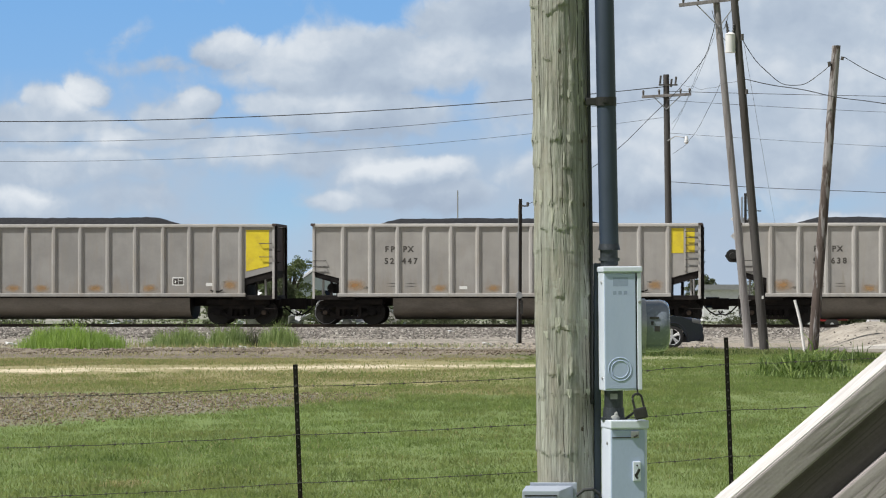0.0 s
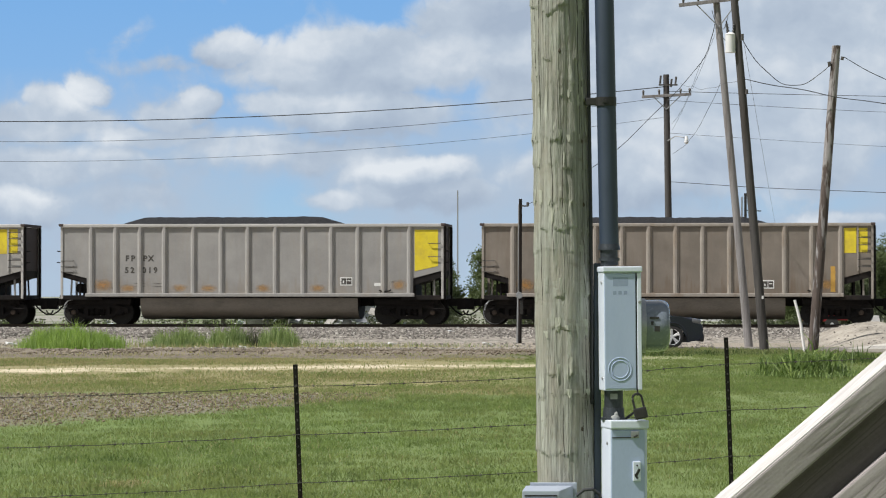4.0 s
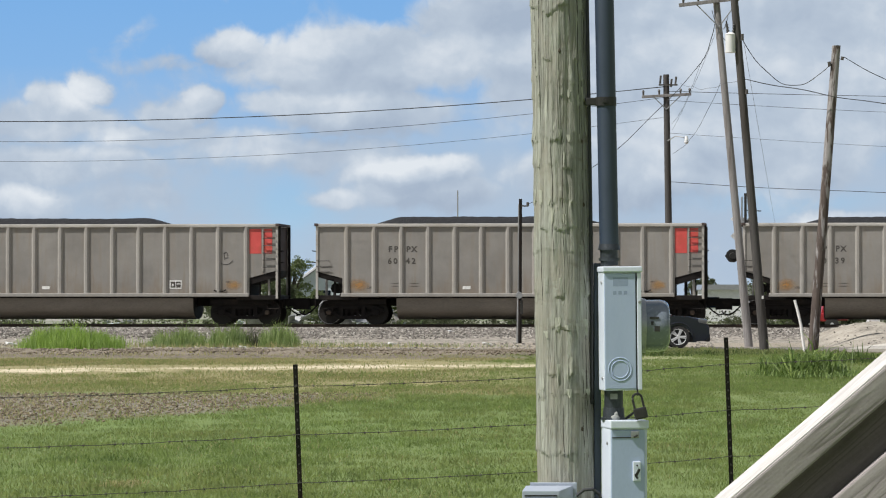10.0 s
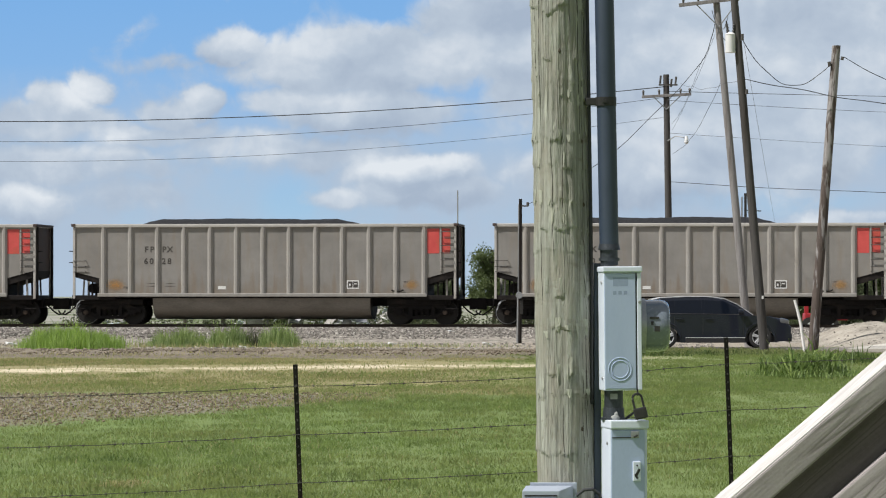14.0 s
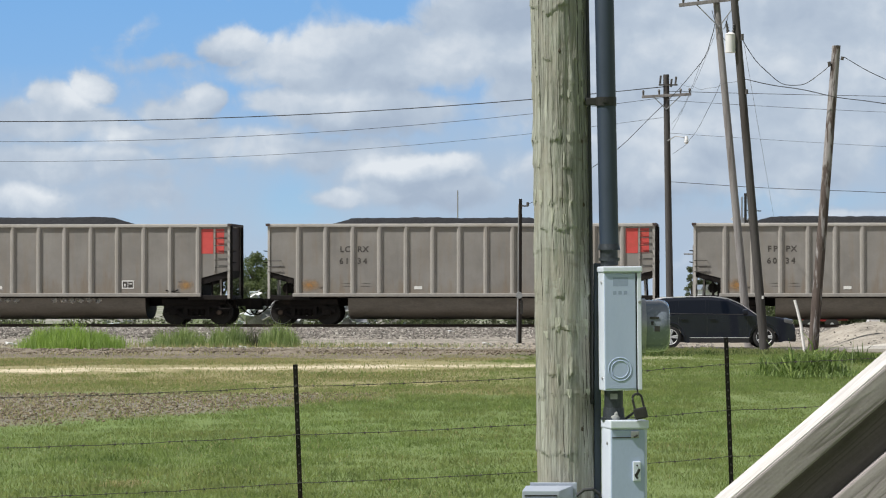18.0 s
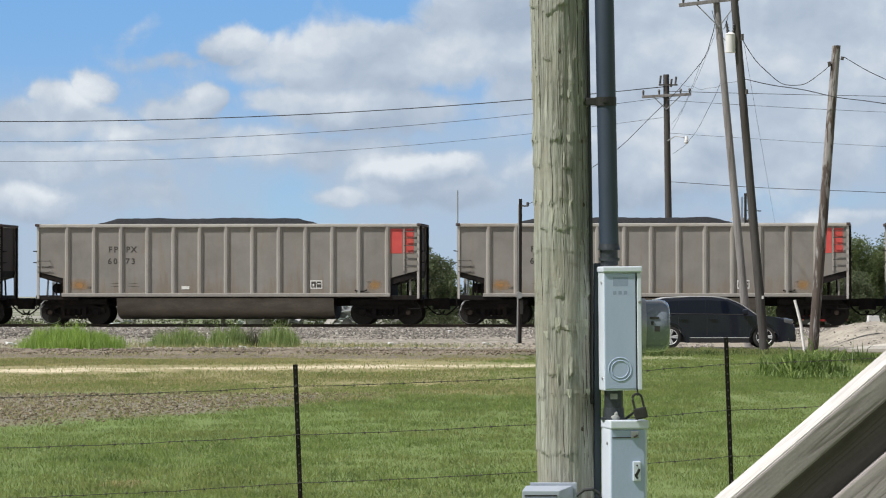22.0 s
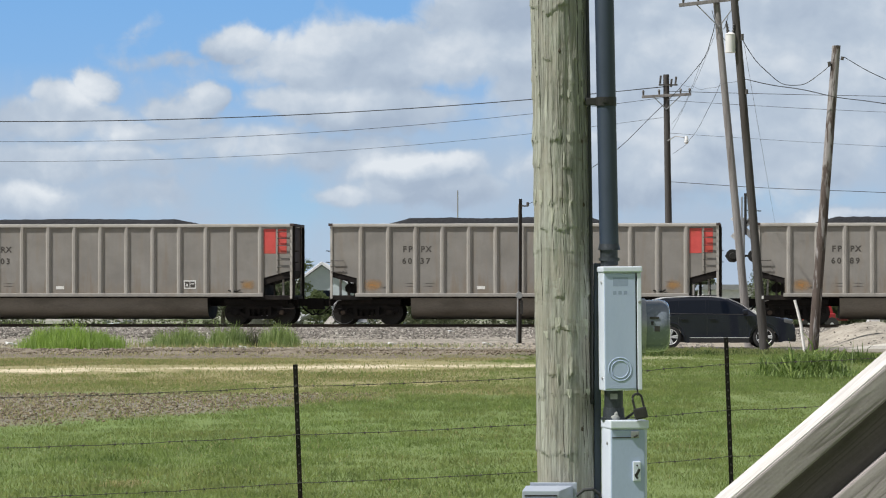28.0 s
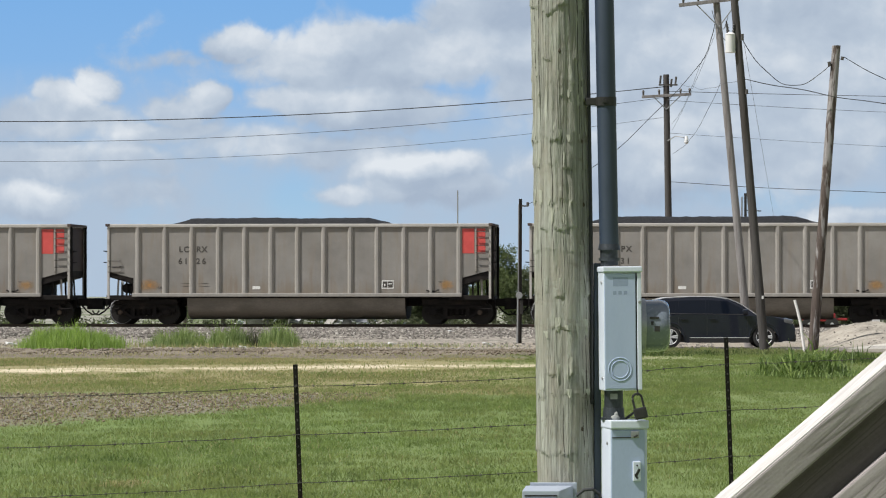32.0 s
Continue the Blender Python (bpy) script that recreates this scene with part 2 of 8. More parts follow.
def pole_wood():
    """Treated pole: pale green-grey skin, long vertical grain with fine dark checks, brownish worn patches."""
    m, tree, b = material("treated_pole", 0.85)
    v = coords(tree, (1, 1, 1), vary=False)
    bend = node(tree, "ShaderNodeTexNoise", {"Vector": v, "Scale": 3.5, "Detail": 3.0}).outputs[1]
    bend = node(tree, "ShaderNodeVectorMath", {0: bend, 1: (0.010, 0.010, 0.0)}, operation="MULTIPLY").outputs[0]
    v2 = node(tree, "ShaderNodeVectorMath", {0: v, 1: bend}, operation="ADD").outputs[0]
    grain = noise_tex(tree, node(tree, "ShaderNodeVectorMath", {0: v2, 1: (1, 1, 0.045)}, operation="MULTIPLY").outputs[0], 70.0, 5.0, 0.65)
    check = noise_tex(tree, node(tree, "ShaderNodeVectorMath", {0: v2, 1: (1, 1, 0.022)}, operation="MULTIPLY").outputs[0], 30.0, 2.0, 0.5)
    patch = noise_tex(tree, node(tree, "ShaderNodeVectorMath", {0: v2, 1: (1, 1, 0.35)}, operation="MULTIPLY").outputs[0], 9.0, 5.0, 0.65)
    flake = noise_tex(tree, node(tree, "ShaderNodeVectorMath", {0: v2, 1: (1, 1, 0.3)}, operation="MULTIPLY").outputs[0], 42.0, 4.0, 0.7)
    col = ramp(tree, grain, [(0.28, (0.158, 0.156, 0.134)), (0.50, (0.292, 0.297, 0.258)), (0.72, (0.465, 0.48, 0.415))])
    col = mixed(tree, ramp(tree, patch, [(0.46, (0, 0, 0)), (0.66, (0.75, 0.75, 0.75))]), col, (0.295, 0.272, 0.222))
    col = mixed(tree, ramp(tree, flake, [(0.30, (0.6, 0.6, 0.6)), (0.43, (0, 0, 0))]), col, (0.19, 0.17, 0.125))
    scar = noise_tex(tree, node(tree, "ShaderNodeVectorMath", {0: v2, 1: (0.35, 0.35, 1.0)}, operation="MULTIPLY").outputs[0], 16.0, 4.0, 0.75)
    col = mixed(tree, ramp(tree, scar, [(0.30, (0.5, 0.5, 0.5)), (0.40, (0, 0, 0))]), col, (0.17, 0.15, 0.11))
    line = ramp(tree, check, [(0.485, (0, 0, 0)), (0.498, (0.36, 0.36, 0.36)), (0.502, (0.36, 0.36, 0.36)), (0.515, (0, 0, 0))])
    col = mixed(tree, line, col, (0.045, 0.04, 0.028))
    tree.links.new(col, b.inputs["Base Color"])
    h = node(tree, "ShaderNodeMath", {0: grain, 1: flake}, operation="ADD").outputs[0]
    h = node(tree, "ShaderNodeMath", {0: scar, 1: 0.45, 2: h}, operation="MULTIPLY_ADD").outputs[0]
    h = node(tree, "ShaderNodeMath", {0: h, 1: line}, operation="SUBTRACT").outputs[0]
    bumped(tree, b, h, 0.8, 0.007)
    return m


def peeling_wood():
    """Old pole that sheds its grey skin in long pale shreds and bares dark brown wood."""
    m, tree, b = material("peeling_pole", 0.9)
    v = coords(tree, (1, 1, 0.16), vary=False)
    grain = noise_tex(tree, coords(tree, (1, 1, 0.05), vary=False), 40.0, 4.0, 0.6)
    shred = noise_tex(tree, v, 7.0, 4.0, 0.62, 0.4)
    bare = ramp(tree, grain, [(0.3, (0.05, 0.038, 0.032)), (0.7, (0.135, 0.105, 0.092))])
    skin = ramp(tree, grain, [(0.3, (0.21, 0.195, 0.192)), (0.7, (0.37, 0.352, 0.348))])
    # the skin has held on longest towards the top
    height = node(tree, "ShaderNodeSeparateXYZ", {0: node(tree, "ShaderNodeTexCoord").outputs["Object"]}).outputs[2]
    shred = node(tree, "ShaderNodeMath", {0: height, 1: 0.02, 2: shred}, operation="MULTIPLY_ADD").outputs[0]
    k = ramp(tree, shred, [(0.57, (0, 0, 0)), (0.65, (1, 1, 1))])
    tree.links.new(mixed(tree, k, bare, skin), b.inputs["Base Color"])
    bumped(tree, b, node(tree, "ShaderNodeMath", {0: k, 1: grain}, operation="ADD").outputs[0], 0.7, 0.02)
    return m


BROWN_POLE = peeling_wood()


def deck_wood(name, dark, light, crack):
    """Weathered plank: soft grey mottling, long wavering grain lines that open into cracks, a few knots."""
    m, tree, b = material(name, 0.88)
    v = coords(tree, (1, 1, 1))
    bend = node(tree, "ShaderNodeTexNoise", {"Vector": v, "Scale": 5.0, "Detail": 2.0}).outputs[1]
    bend = node(tree, "ShaderNodeVectorMath", {0: bend, 1: (0.0, 0.0025, 0.0025)}, operation="MULTIPLY").outputs[0]
    v = node(tree, "ShaderNodeVectorMath", {0: v, 1: bend}, operation="ADD").outputs[0]

    def along(k):
        return node(tree, "ShaderNodeVectorMath", {0: v, 1: (k, 1, 1)}, operation="MULTIPLY").outputs[0]

    broad = noise_tex(tree, along(0.25), 16.0, 5.0, 0.65)
    grain = noise_tex(tree, along(0.05), 110.0, 4.0, 0.6)
    check = noise_tex(tree, along(0.05), 42.0, 1.0, 0.4)
    speck = noise_tex(tree, v, 260.0, 2.0, 0.6)
    f = node(tree, "ShaderNodeMath", {0: broad, 1: grain}, operation="ADD").outputs[0]
    f = node(tree, "ShaderNodeMath", {0: speck, 1: 0.35, 2: f}, operation="MULTIPLY_ADD").outputs[0]
    col = ramp(tree, node(tree, "ShaderNodeMath", {0: f, 1: 0.425}, operation="MULTIPLY").outputs[0], [(0.36, dark), (0.62, light)])
    line = ramp(tree, check, [(0.42, (0, 0, 0)), (0.455, (0.42, 0.42, 0.42)), (0.465, (0.42, 0.42, 0.42)), (0.50, (0, 0, 0))])
    col = mixed(tree, line, col, crack)
    tree.links.new(col, b.inputs["Base Color"])
    bumped(tree, b, node(tree, "ShaderNodeMath", {0: f, 1: line}, operation="SUBTRACT").outputs[0], 0.35, 0.002)
    return m


DECK_WOOD = deck_wood("deck_wood", (0.245, 0.218, 0.215), (0.415, 0.378, 0.374), (0.115, 0.097, 0.092))

# Same planks, coloured dark for the shade beneath the cap.
SHADE_BOARD = deck_wood("shade_board", (0.082, 0.070, 0.066), (0.152, 0.134, 0.128), (0.045, 0.037, 0.033))

GREEN_POLE = pole_wood()


def faded_patch(name, colour, strength):
    """Old stencil paint worn to a soft smudge."""
    m, tree, b = material(name, 0.7)
    b.inputs["Base Color"].default_value = (*colour, 1)
    g = node(tree, "ShaderNodeTexCoord").outputs["Generated"]
    c = node(tree, "ShaderNodeVectorMath", {0: g, 1: (0.5, 0.5, 0.5)}, operation="SUBTRACT").outputs[0]
    c = node(tree, "ShaderNodeVectorMath", {0: c, 1: (2, 0, 2)}, operation="MULTIPLY").outputs[0]
    d = node(tree, "ShaderNodeVectorMath", {0: c}, operation="LENGTH").outputs["Value"]
    n = noise_tex(tree, coords(tree), 7.0, 4.0, 0.7)
    d = node(tree, "ShaderNodeMath", {0: n, 1: -1.1, 2: d}, operation="MULTIPLY_ADD").outputs[0]
    k = node(tree, "ShaderNodeMapRange", {0: d, 1: 0.5, 2: -0.3, 3: 0.0, 4: strength}).outputs[0]
    t = node(tree, "ShaderNodeBsdfTransparent")
    mix = node(tree, "ShaderNodeMixShader", {0: k, 1: t.outputs[0], 2: b.outputs[0]})
    tree.links.new(mix.outputs[0], tree.nodes["Material Output"].inputs[0])
    return m


MARK_RUST = faded_patch("mark_rust", (0.48, 0.25, 0.055), 0.5)
CHALK = faded_patch("chalk", (0.60, 0.585, 0.55), 0.5)
STENCIL = faded_patch("stencil", (0.06, 0.055, 0.05), 0.55)
RUST_STAIN = faded_patch("rust_stain", (0.46, 0.235, 0.06), 0.55)


def leaf_material(name, dark, light, patchy=0.0, tuft_scale=0.0, upright=0.0, through_leaf=0.5):
    m, tree, b = material(name, 0.55)
    g = node(tree, "ShaderNodeNewGeometry")
    col = ramp(tree, g.outputs["Random Per Island"], [(0.0, dark), (0.6, tuple((p + q) / 2 for p, q in zip(dark, light))), (1.0, light)])
    if patchy:
        where = noise_tex(tree, g.outputs["Position"], 0.22, 5.0, 0.6)
        col = mixed(tree, ramp(tree, where, [(0.40, (0, 0, 0)), (0.68, (patchy, patchy, patchy))]), col, (0.27, 0.28, 0.10))
    if tuft_scale:
        clump = noise_tex(tree, g.outputs["Position"], tuft_scale, 3.0, 0.6)
        col = mixed(tree, 1.0, col, ramp(tree, clump, [(0.36, (0.74, 0.78, 0.74)), (0.64, (1.14, 1.12, 1.08))]), "MULTIPLY")
    tree.links.new(col, b.inputs["Base Color"])
    if upright:
        # a sward scatters light like a soft mat: blade normals lean towards the sky
        n = node(tree, "ShaderNodeVectorMath", {0: g.outputs["Normal"], 1: (1 - upright, 1 - upright, 1 - upright), 2: (0, 0, upright)}, operation="MULTIPLY_ADD").outputs[0]
        n = node(tree, "ShaderNodeVectorMath", {0: n}, operation="NORMALIZE").outputs[0]
        tree.links.new(n, b.inputs["Normal"])
    t = node(tree, "ShaderNodeBsdfTranslucent", {"Color": col})
    mix = node(tree, "ShaderNodeMixShader", {0: through_leaf, 1: b.outputs[0], 2: t.outputs[0]})
    tree.links.new(mix.outputs[0], tree.nodes["Material Output"].inputs[0])
    return m


LAWN_BLADE = leaf_material("lawn_blade", (0.185, 0.26, 0.068), (0.262, 0.34, 0.105), 0.55, 1.7, 0.5, 0.68)
TALL_BLADE = leaf_material("tall_blade", (0.17, 0.29, 0.035), (0.34, 0.48, 0.085), 0.0, 1.4, 0.45, 0.5)
MIXED_BLADE = leaf_material("mixed_blade", (0.115, 0.185, 0.04), (0.29, 0.37, 0.115), 0.0, 1.6, 0.35, 0.5)
REED_BLADE = leaf_material("reed_blade", (0.085, 0.15, 0.03), (0.29, 0.38, 0.11), 0.0, 2.5, 0.35, 0.5)
VERGE_BLADE = leaf_material("verge_blade", (0.13, 0.17, 0.05), (0.25, 0.28, 0.10), 0.35, 1.2, 0.5, 0.5)
SCRUB_LEAF = leaf_material("scrub_leaf", (0.05, 0.062, 0.032), (0.12, 0.13, 0.07))
WEED_BLADE = leaf_material("weed_blade", (0.055, 0.10, 0.025), (0.14, 0.19, 0.05))
STRAW_BLADE = leaf_material("straw_blade", (0.30, 0.28, 0.118), (0.43, 0.39, 0.19), 0.0, 1.1, 0.5, 0.55)
TREE_LEAF = leaf_material("tree_leaf", (0.085, 0.108, 0.055), (0.175, 0.205, 0.11))
LIGHT_LEAF = leaf_material("light_leaf", (0.09, 0.125, 0.045), (0.195, 0.24, 0.10))
BARK = surface("bark", (0.05, 0.04, 0.03), (0.13, 0.11, 0.09), 0.9, stretch=(1, 1, 0.2), scale=9.0)


def ground_material():
    """One field: mown grass, a worn stony patch, a sandy track, bare dark earth and ballast grit towards the railway."""
    m, tree, b = material("field", 0.95)
    pos = node(tree, "ShaderNodeNewGeometry").outputs["Position"]
    sep = node(tree, "ShaderNodeSeparateXYZ", {0: pos})
    xx, yy = sep.outputs[0], sep.outputs[1]
    wide = noise_tex(tree, pos, 0.05, 5.0, 0.6)
    mid = noise_tex(tree, pos, 0.6, 5.0, 0.6)
    fine = noise_tex(tree, pos, 9.0, 4.0, 0.7)
    grit = noise_tex(tree, pos, 5.0, 3.0, 0.8)

    def math1(op, a, c=0.0, d=0.0):
        return node(tree, "ShaderNodeMath", {0: a, 1: c, 2: d}, operation=op).outputs[0]

    # distance across the field, made uneven, and leaning a little like the railway
    lean = math1("MULTIPLY_ADD", xx, 0.08, yy)
    wob = math1("MULTIPLY_ADD", wide, 10.0, math1("MULTIPLY_ADD", mid, 5.0, lean))
    wob = math1("ADD", wob, -7.5)

    def band(v, lo, lo2, hi, hi2):
        up = node(tree, "ShaderNodeMapRange", {0: v, 1: lo, 2: lo2, 3: 0.0, 4: 1.0}, interpolation_type="SMOOTHSTEP").outputs[0]
        down = node(tree, "ShaderNodeMapRange", {0: v, 1: hi, 2: hi2, 3: 1.0, 4: 0.0}, interpolation_type="SMOOTHSTEP").outputs[0]
        return math1("MULTIPLY", up, down)

    grass = mixed(tree, mid, (0.12, 0.185, 0.045), (0.175, 0.24, 0.066))
    grass = mixed(tree, ramp(tree, wide, [(0.45, (0, 0, 0)), (0.7, (0.6, 0.6, 0.6))]), grass, (0.18, 0.19, 0.07))
    grass = mixed(tree, 0.5, grass, ramp(tree, fine, [(0.3, (0.10, 0.15, 0.038)), (0.7, (0.19, 0.26, 0.078))]))
    dry = mixed(tree, fine, (0.21, 0.19, 0.082), (0.35, 0.31, 0.155))
    dryness = math1("MULTIPLY", band(wob, 56.0, 66.0, 94.0, 100.0), node(tree, "ShaderNodeMapRange", {0: xx, 1: 0.0, 2: 4.0, 3: 1.0, 4: 0.15}).outputs[0])
    col = mixed(tree, dryness, grass, dry)
    stony = ramp(tree, grit, [(0.33, (0.062, 0.052, 0.038)), (0.5, (0.195, 0.174, 0.128)), (0.72, (0.345, 0.315, 0.245))])
    # the worn patch narrows to a point, its edges set to fit the camera's view
    edge = math1("MULTIPLY_ADD", xx, -2.1, math1("MULTIPLY_ADD", mid, 6.0, yy))
    worn = band(edge, 59.6, 63.2, 400.0, 401.0)
    worn = math1("MULTIPLY", worn, node(tree, "ShaderNodeMapRange", {0: xx, 1: -2.4, 2: -0.8, 3: 1.0, 4: 0.0}).outputs[0])
    worn = math1("MULTIPLY", worn, band(math1("MULTIPLY_ADD", mid, 6.0, yy), 40.0, 41.0, 60.5, 64.5))
    col = mixed(tree, worn, col, stony)
    sand = mixed(tree, fine, (0.55, 0.47, 0.32), (0.76, 0.67, 0.50))
    rut = band(math1("MULTIPLY_ADD", xx, -0.45, math1("MULTIPLY_ADD", mid, 8.0, yy)), 84.8, 86.6, 87.2, 89.6)
    rut = math1("MULTIPLY", rut, node(tree, "ShaderNodeMapRange", {0: xx, 1: 2.0, 2: 6.0, 3: 1.0, 4: 0.25}).outputs[0])
    rut = math1("MULTIPLY", rut, ramp(tree, noise_tex(tree, pos, 0.35, 4.0, 0.7), [(0.33, (0.25, 0.25, 0.25)), (0.55, (1, 1, 1))]))
    col = mixed(tree, rut, col, sand)
    # a paler dry strip carries on towards the road
    strip = band(math1("MULTIPLY_ADD", mid, 7.0, yy), 94.0, 96.0, 99.0, 102.0)
    strip = math1("MULTIPLY", strip, node(tree, "ShaderNodeMapRange", {0: xx, 1: 3.5, 2: 5.5, 3: 0.0, 4: 0.6}).outputs[0])
    strip = math1("MULTIPLY", strip, node(tree, "ShaderNodeMapRange", {0: xx, 1: 6.2, 2: 7.6, 3: 1.0, 4: 0.15}).outputs[0])
    col = mixed(tree, strip, col, mixed(tree, fine, (0.36, 0.34, 0.20), (0.52, 0.48, 0.32)))
    earth = ramp(tree, grit, [(0.35, (0.09, 0.075, 0.055)), (0.65, (0.25, 0.21, 0.155))])
    bare = math1("MULTIPLY", band(wob, 91.0, 96.0, 107.0, 110.0), node(tree, "ShaderNodeMapRange", {0: xx, 1: 1.0, 2: 5.0, 3: 1.0, 4: 0.0}).outputs[0])
    col = mixed(tree, math1("MAXIMUM", bare, band(wob, 97.0, 99.5, 107.0, 110.0)), col, earth)
    gravel = ramp(tree, grit, [(0.3, (0.19, 0.165, 0.13)), (0.7, (0.43, 0.38, 0.31))])
    far = node(tree, "ShaderNodeMapRange", {0: wob, 1: 107.0, 2: 110.0, 3: 0.0, 4: 1.0}).outputs[0]
    near_track = math1("MULTIPLY", far, node(tree, "ShaderNodeMapRange", {0: lean, 1: 150.0, 2: 175.0, 3: 1.0, 4: 0.0}).outputs[0])
    col = mixed(tree, near_track, col, gravel)
    yard = mixed(tree, ramp(tree, wide, [(0.42, (0, 0, 0)), (0.55, (1, 1, 1))]), (0.12, 0.15, 0.06), (0.30, 0.29, 0.25))
    beyond = node(tree, "ShaderNodeMapRange", {0: lean, 1: 160.0, 2: 185.0, 3: 0.0, 4: 1.0}).outputs[0]
    col = mixed(tree, beyond, col, yard)
    tree.links.new(col, b.inputs["Base Color"])
    bumped(tree, b, math1("ADD", fine, grit), 0.8, 0.05)
    return m


FIELD = ground_material()


# ---- mesh helpers ----
def mesh_of(name, bm, mat, smooth=False):
    me = bpy.data.meshes.new(name)
    bmesh.ops.recalc_face_normals(bm, faces=bm.faces)
    if smooth:
        for f in bm.faces:
            f.smooth = True
    bm.to_mesh(me)
    bm.free()
    me.materials.append(mat)
    if smooth:
        me.set_sharp_from_angle(angle=radians(40))
    return me


def part(name, bm, mat, parent=None, label="", smooth=False, at=None):
    """One mesh object from a bmesh (or a ready mesh), under a thing or a part."""
    me = bm if isinstance(bm, bpy.types.Mesh) else mesh_of(name, bm, mat, smooth)
    ob = new(name, me)
    if parent is not None:
        ob.parent = parent
    if at is not None:
        ob.matrix_basis = at
    if label:
        tagged(ob, label)
    return ob


def thing(name, label, category, at=None, group="", kind=""):
    ob = new(name)
    ob.empty_display_size = 0.2
    if at is not None:
        ob.matrix_basis = at
    return tagged(ob, label, category, group, kind)


def box(bm, lo, hi, bevel=0.0, turn=None):
    c = [(a + b) / 2 for a, b in zip(lo, hi)]
    m = Matrix.Translation(c)
    if turn is not None:
        m = m @ turn
    m = m @ Matrix.Diagonal((hi[0] - lo[0], hi[1] - lo[1], hi[2] - lo[2], 1))
    made = bmesh.ops.create_cube(bm, size=1, matrix=m)["verts"]
    if bevel:
        edges = list({e for v in made for e in v.link_edges})
        bmesh.ops.bevel(bm, geom=edges, offset=bevel, segments=2, profile=0.6, affect="EDGES")
    return bm


def tube(bm, p, q, r0, r1=None, seg=12, caps=True):
    p, q = Vector(p), Vector(q)
    d = q - p
    m = Matrix.Translation((p + q) / 2) @ d.to_track_quat("Z", "Y").to_matrix().to_4x4()
    bmesh.ops.create_cone(bm, cap_ends=caps, segments=seg, radius1=r0, radius2=r0 if r1 is None else r1, depth=d.length, matrix=m)
    return bm


def path_tube(bm, pts, r, seg=6):
    """A bent tube along points."""
    rings = []
    pts = [Vector(p) for p in pts]
    for i, p in enumerate(pts):
        d = (pts[min(i + 1, len(pts) - 1)] - pts[max(i - 1, 0)]).normalized()
        side = d.orthogonal().normalized() if abs(d.z) > 0.95 else d.cross(Vector((0, 0, 1))).normalized()
        up = side.cross(d).normalized()
        rr = r[i] if isinstance(r, (list, tuple)) else r
        rings.append([bm.verts.new(p + (side * math.cos(a) + up * math.sin(a)) * rr) for a in (2 * math.pi * k / seg for k in range(seg))])
    for a, b in zip(rings, rings[1:]):
        for k in range(seg):
            bm.faces.new((a[k], a[(k + 1) % seg], b[(k + 1) % seg], b[k]))
    bm.faces.new(rings[0])
    bm.faces.new(rings[-1])
    return bm


def prism(bm, outline, y0, y1, inset=0.0):
    """An x-z outline pulled along y; inset shrinks the far ends in y towards the middle per metre of z (tumblehome)."""
    zmin = min(z for _, z in outline)
    a = [bm.verts.new((x, y0 + inset * (z - zmin), z)) for x, z in outline]
    b = [bm.verts.new((x, y1 - inset * (z - zmin), z)) for x, z in outline]
    bm.faces.new(a)
    bm.faces.new(b)
    n = len(a)
    for i in range(n):
        bm.faces.new((a[i], a[(i + 1) % n], b[(i + 1) % n], b[i]))
    return bm


def raw_mesh(name, verts, faces, mat):
    me = bpy.data.meshes.new(name)
    me.from_pydata(verts, [], faces)
    me.materials.append(mat)
    return me


def B():
    return bmesh.new()


# ---- ground, sky and railway bed ----
LEAN = 5.25
TRACK = pose(0, 0, 0, 0, 0, -LEAN)
ALONG = Vector((math.cos(radians(LEAN)), -math.sin(radians(LEAN)), 0))
ACROSS = Vector((math.sin(radians(LEAN)), math.cos(radians(LEAN)), 0))
RAIL_TOP = 0.62
MIDDLE = Vector((0, 128.4, 0)) + ACROSS * 1.55


def on_track(s, away, z):
    """A place s metres along the railway, away metres behind its middle line."""
    p = MIDDLE + ALONG * s + ACROSS * away
    return Vector((p.x, p.y, z))


def ground_height(x, y):
    """Gentle swells of the field; flat under the railway and the road."""
    swell = noise.noise(Vector((x * 0.06, y * 0.05, 3.0))) * 0.10 + noise.noise(Vector((x * 0.3, y * 0.25, 7.0))) * 0.03
    fade = min(max((y - 12) / 12, 0), 1) * min(max((100 - y) / 8, 0), 1)
    return swell * fade


def build_ground():
    xs = [-3000, -1200, -500, -200, -90, -50] + [-32 + i * 0.8 for i in range(81)] + [50, 90, 200, 500, 1200, 3000]
    ys = [-3000, -1000, -300, -80, -20] + [i * 0.8 for i in range(176)] + [145, 155, 170, 200, 300, 600, 1300, 3300]
    verts = [(x, y, ground_height(x, y)) for y in ys for x in xs]
    n = len(xs)
    faces = [(j * n + i, j * n + i + 1, (j + 1) * n + i + 1, (j + 1) * n + i) for j in range(len(ys) - 1) for i in range(n - 1)]
    me = raw_mesh("ground", verts, faces, FIELD)
    for p in me.polygons:
        p.use_smooth = True
    tagged(new("ground", me), "mown green field with dry and stony patches", "ground", kind="structure")


build_ground()


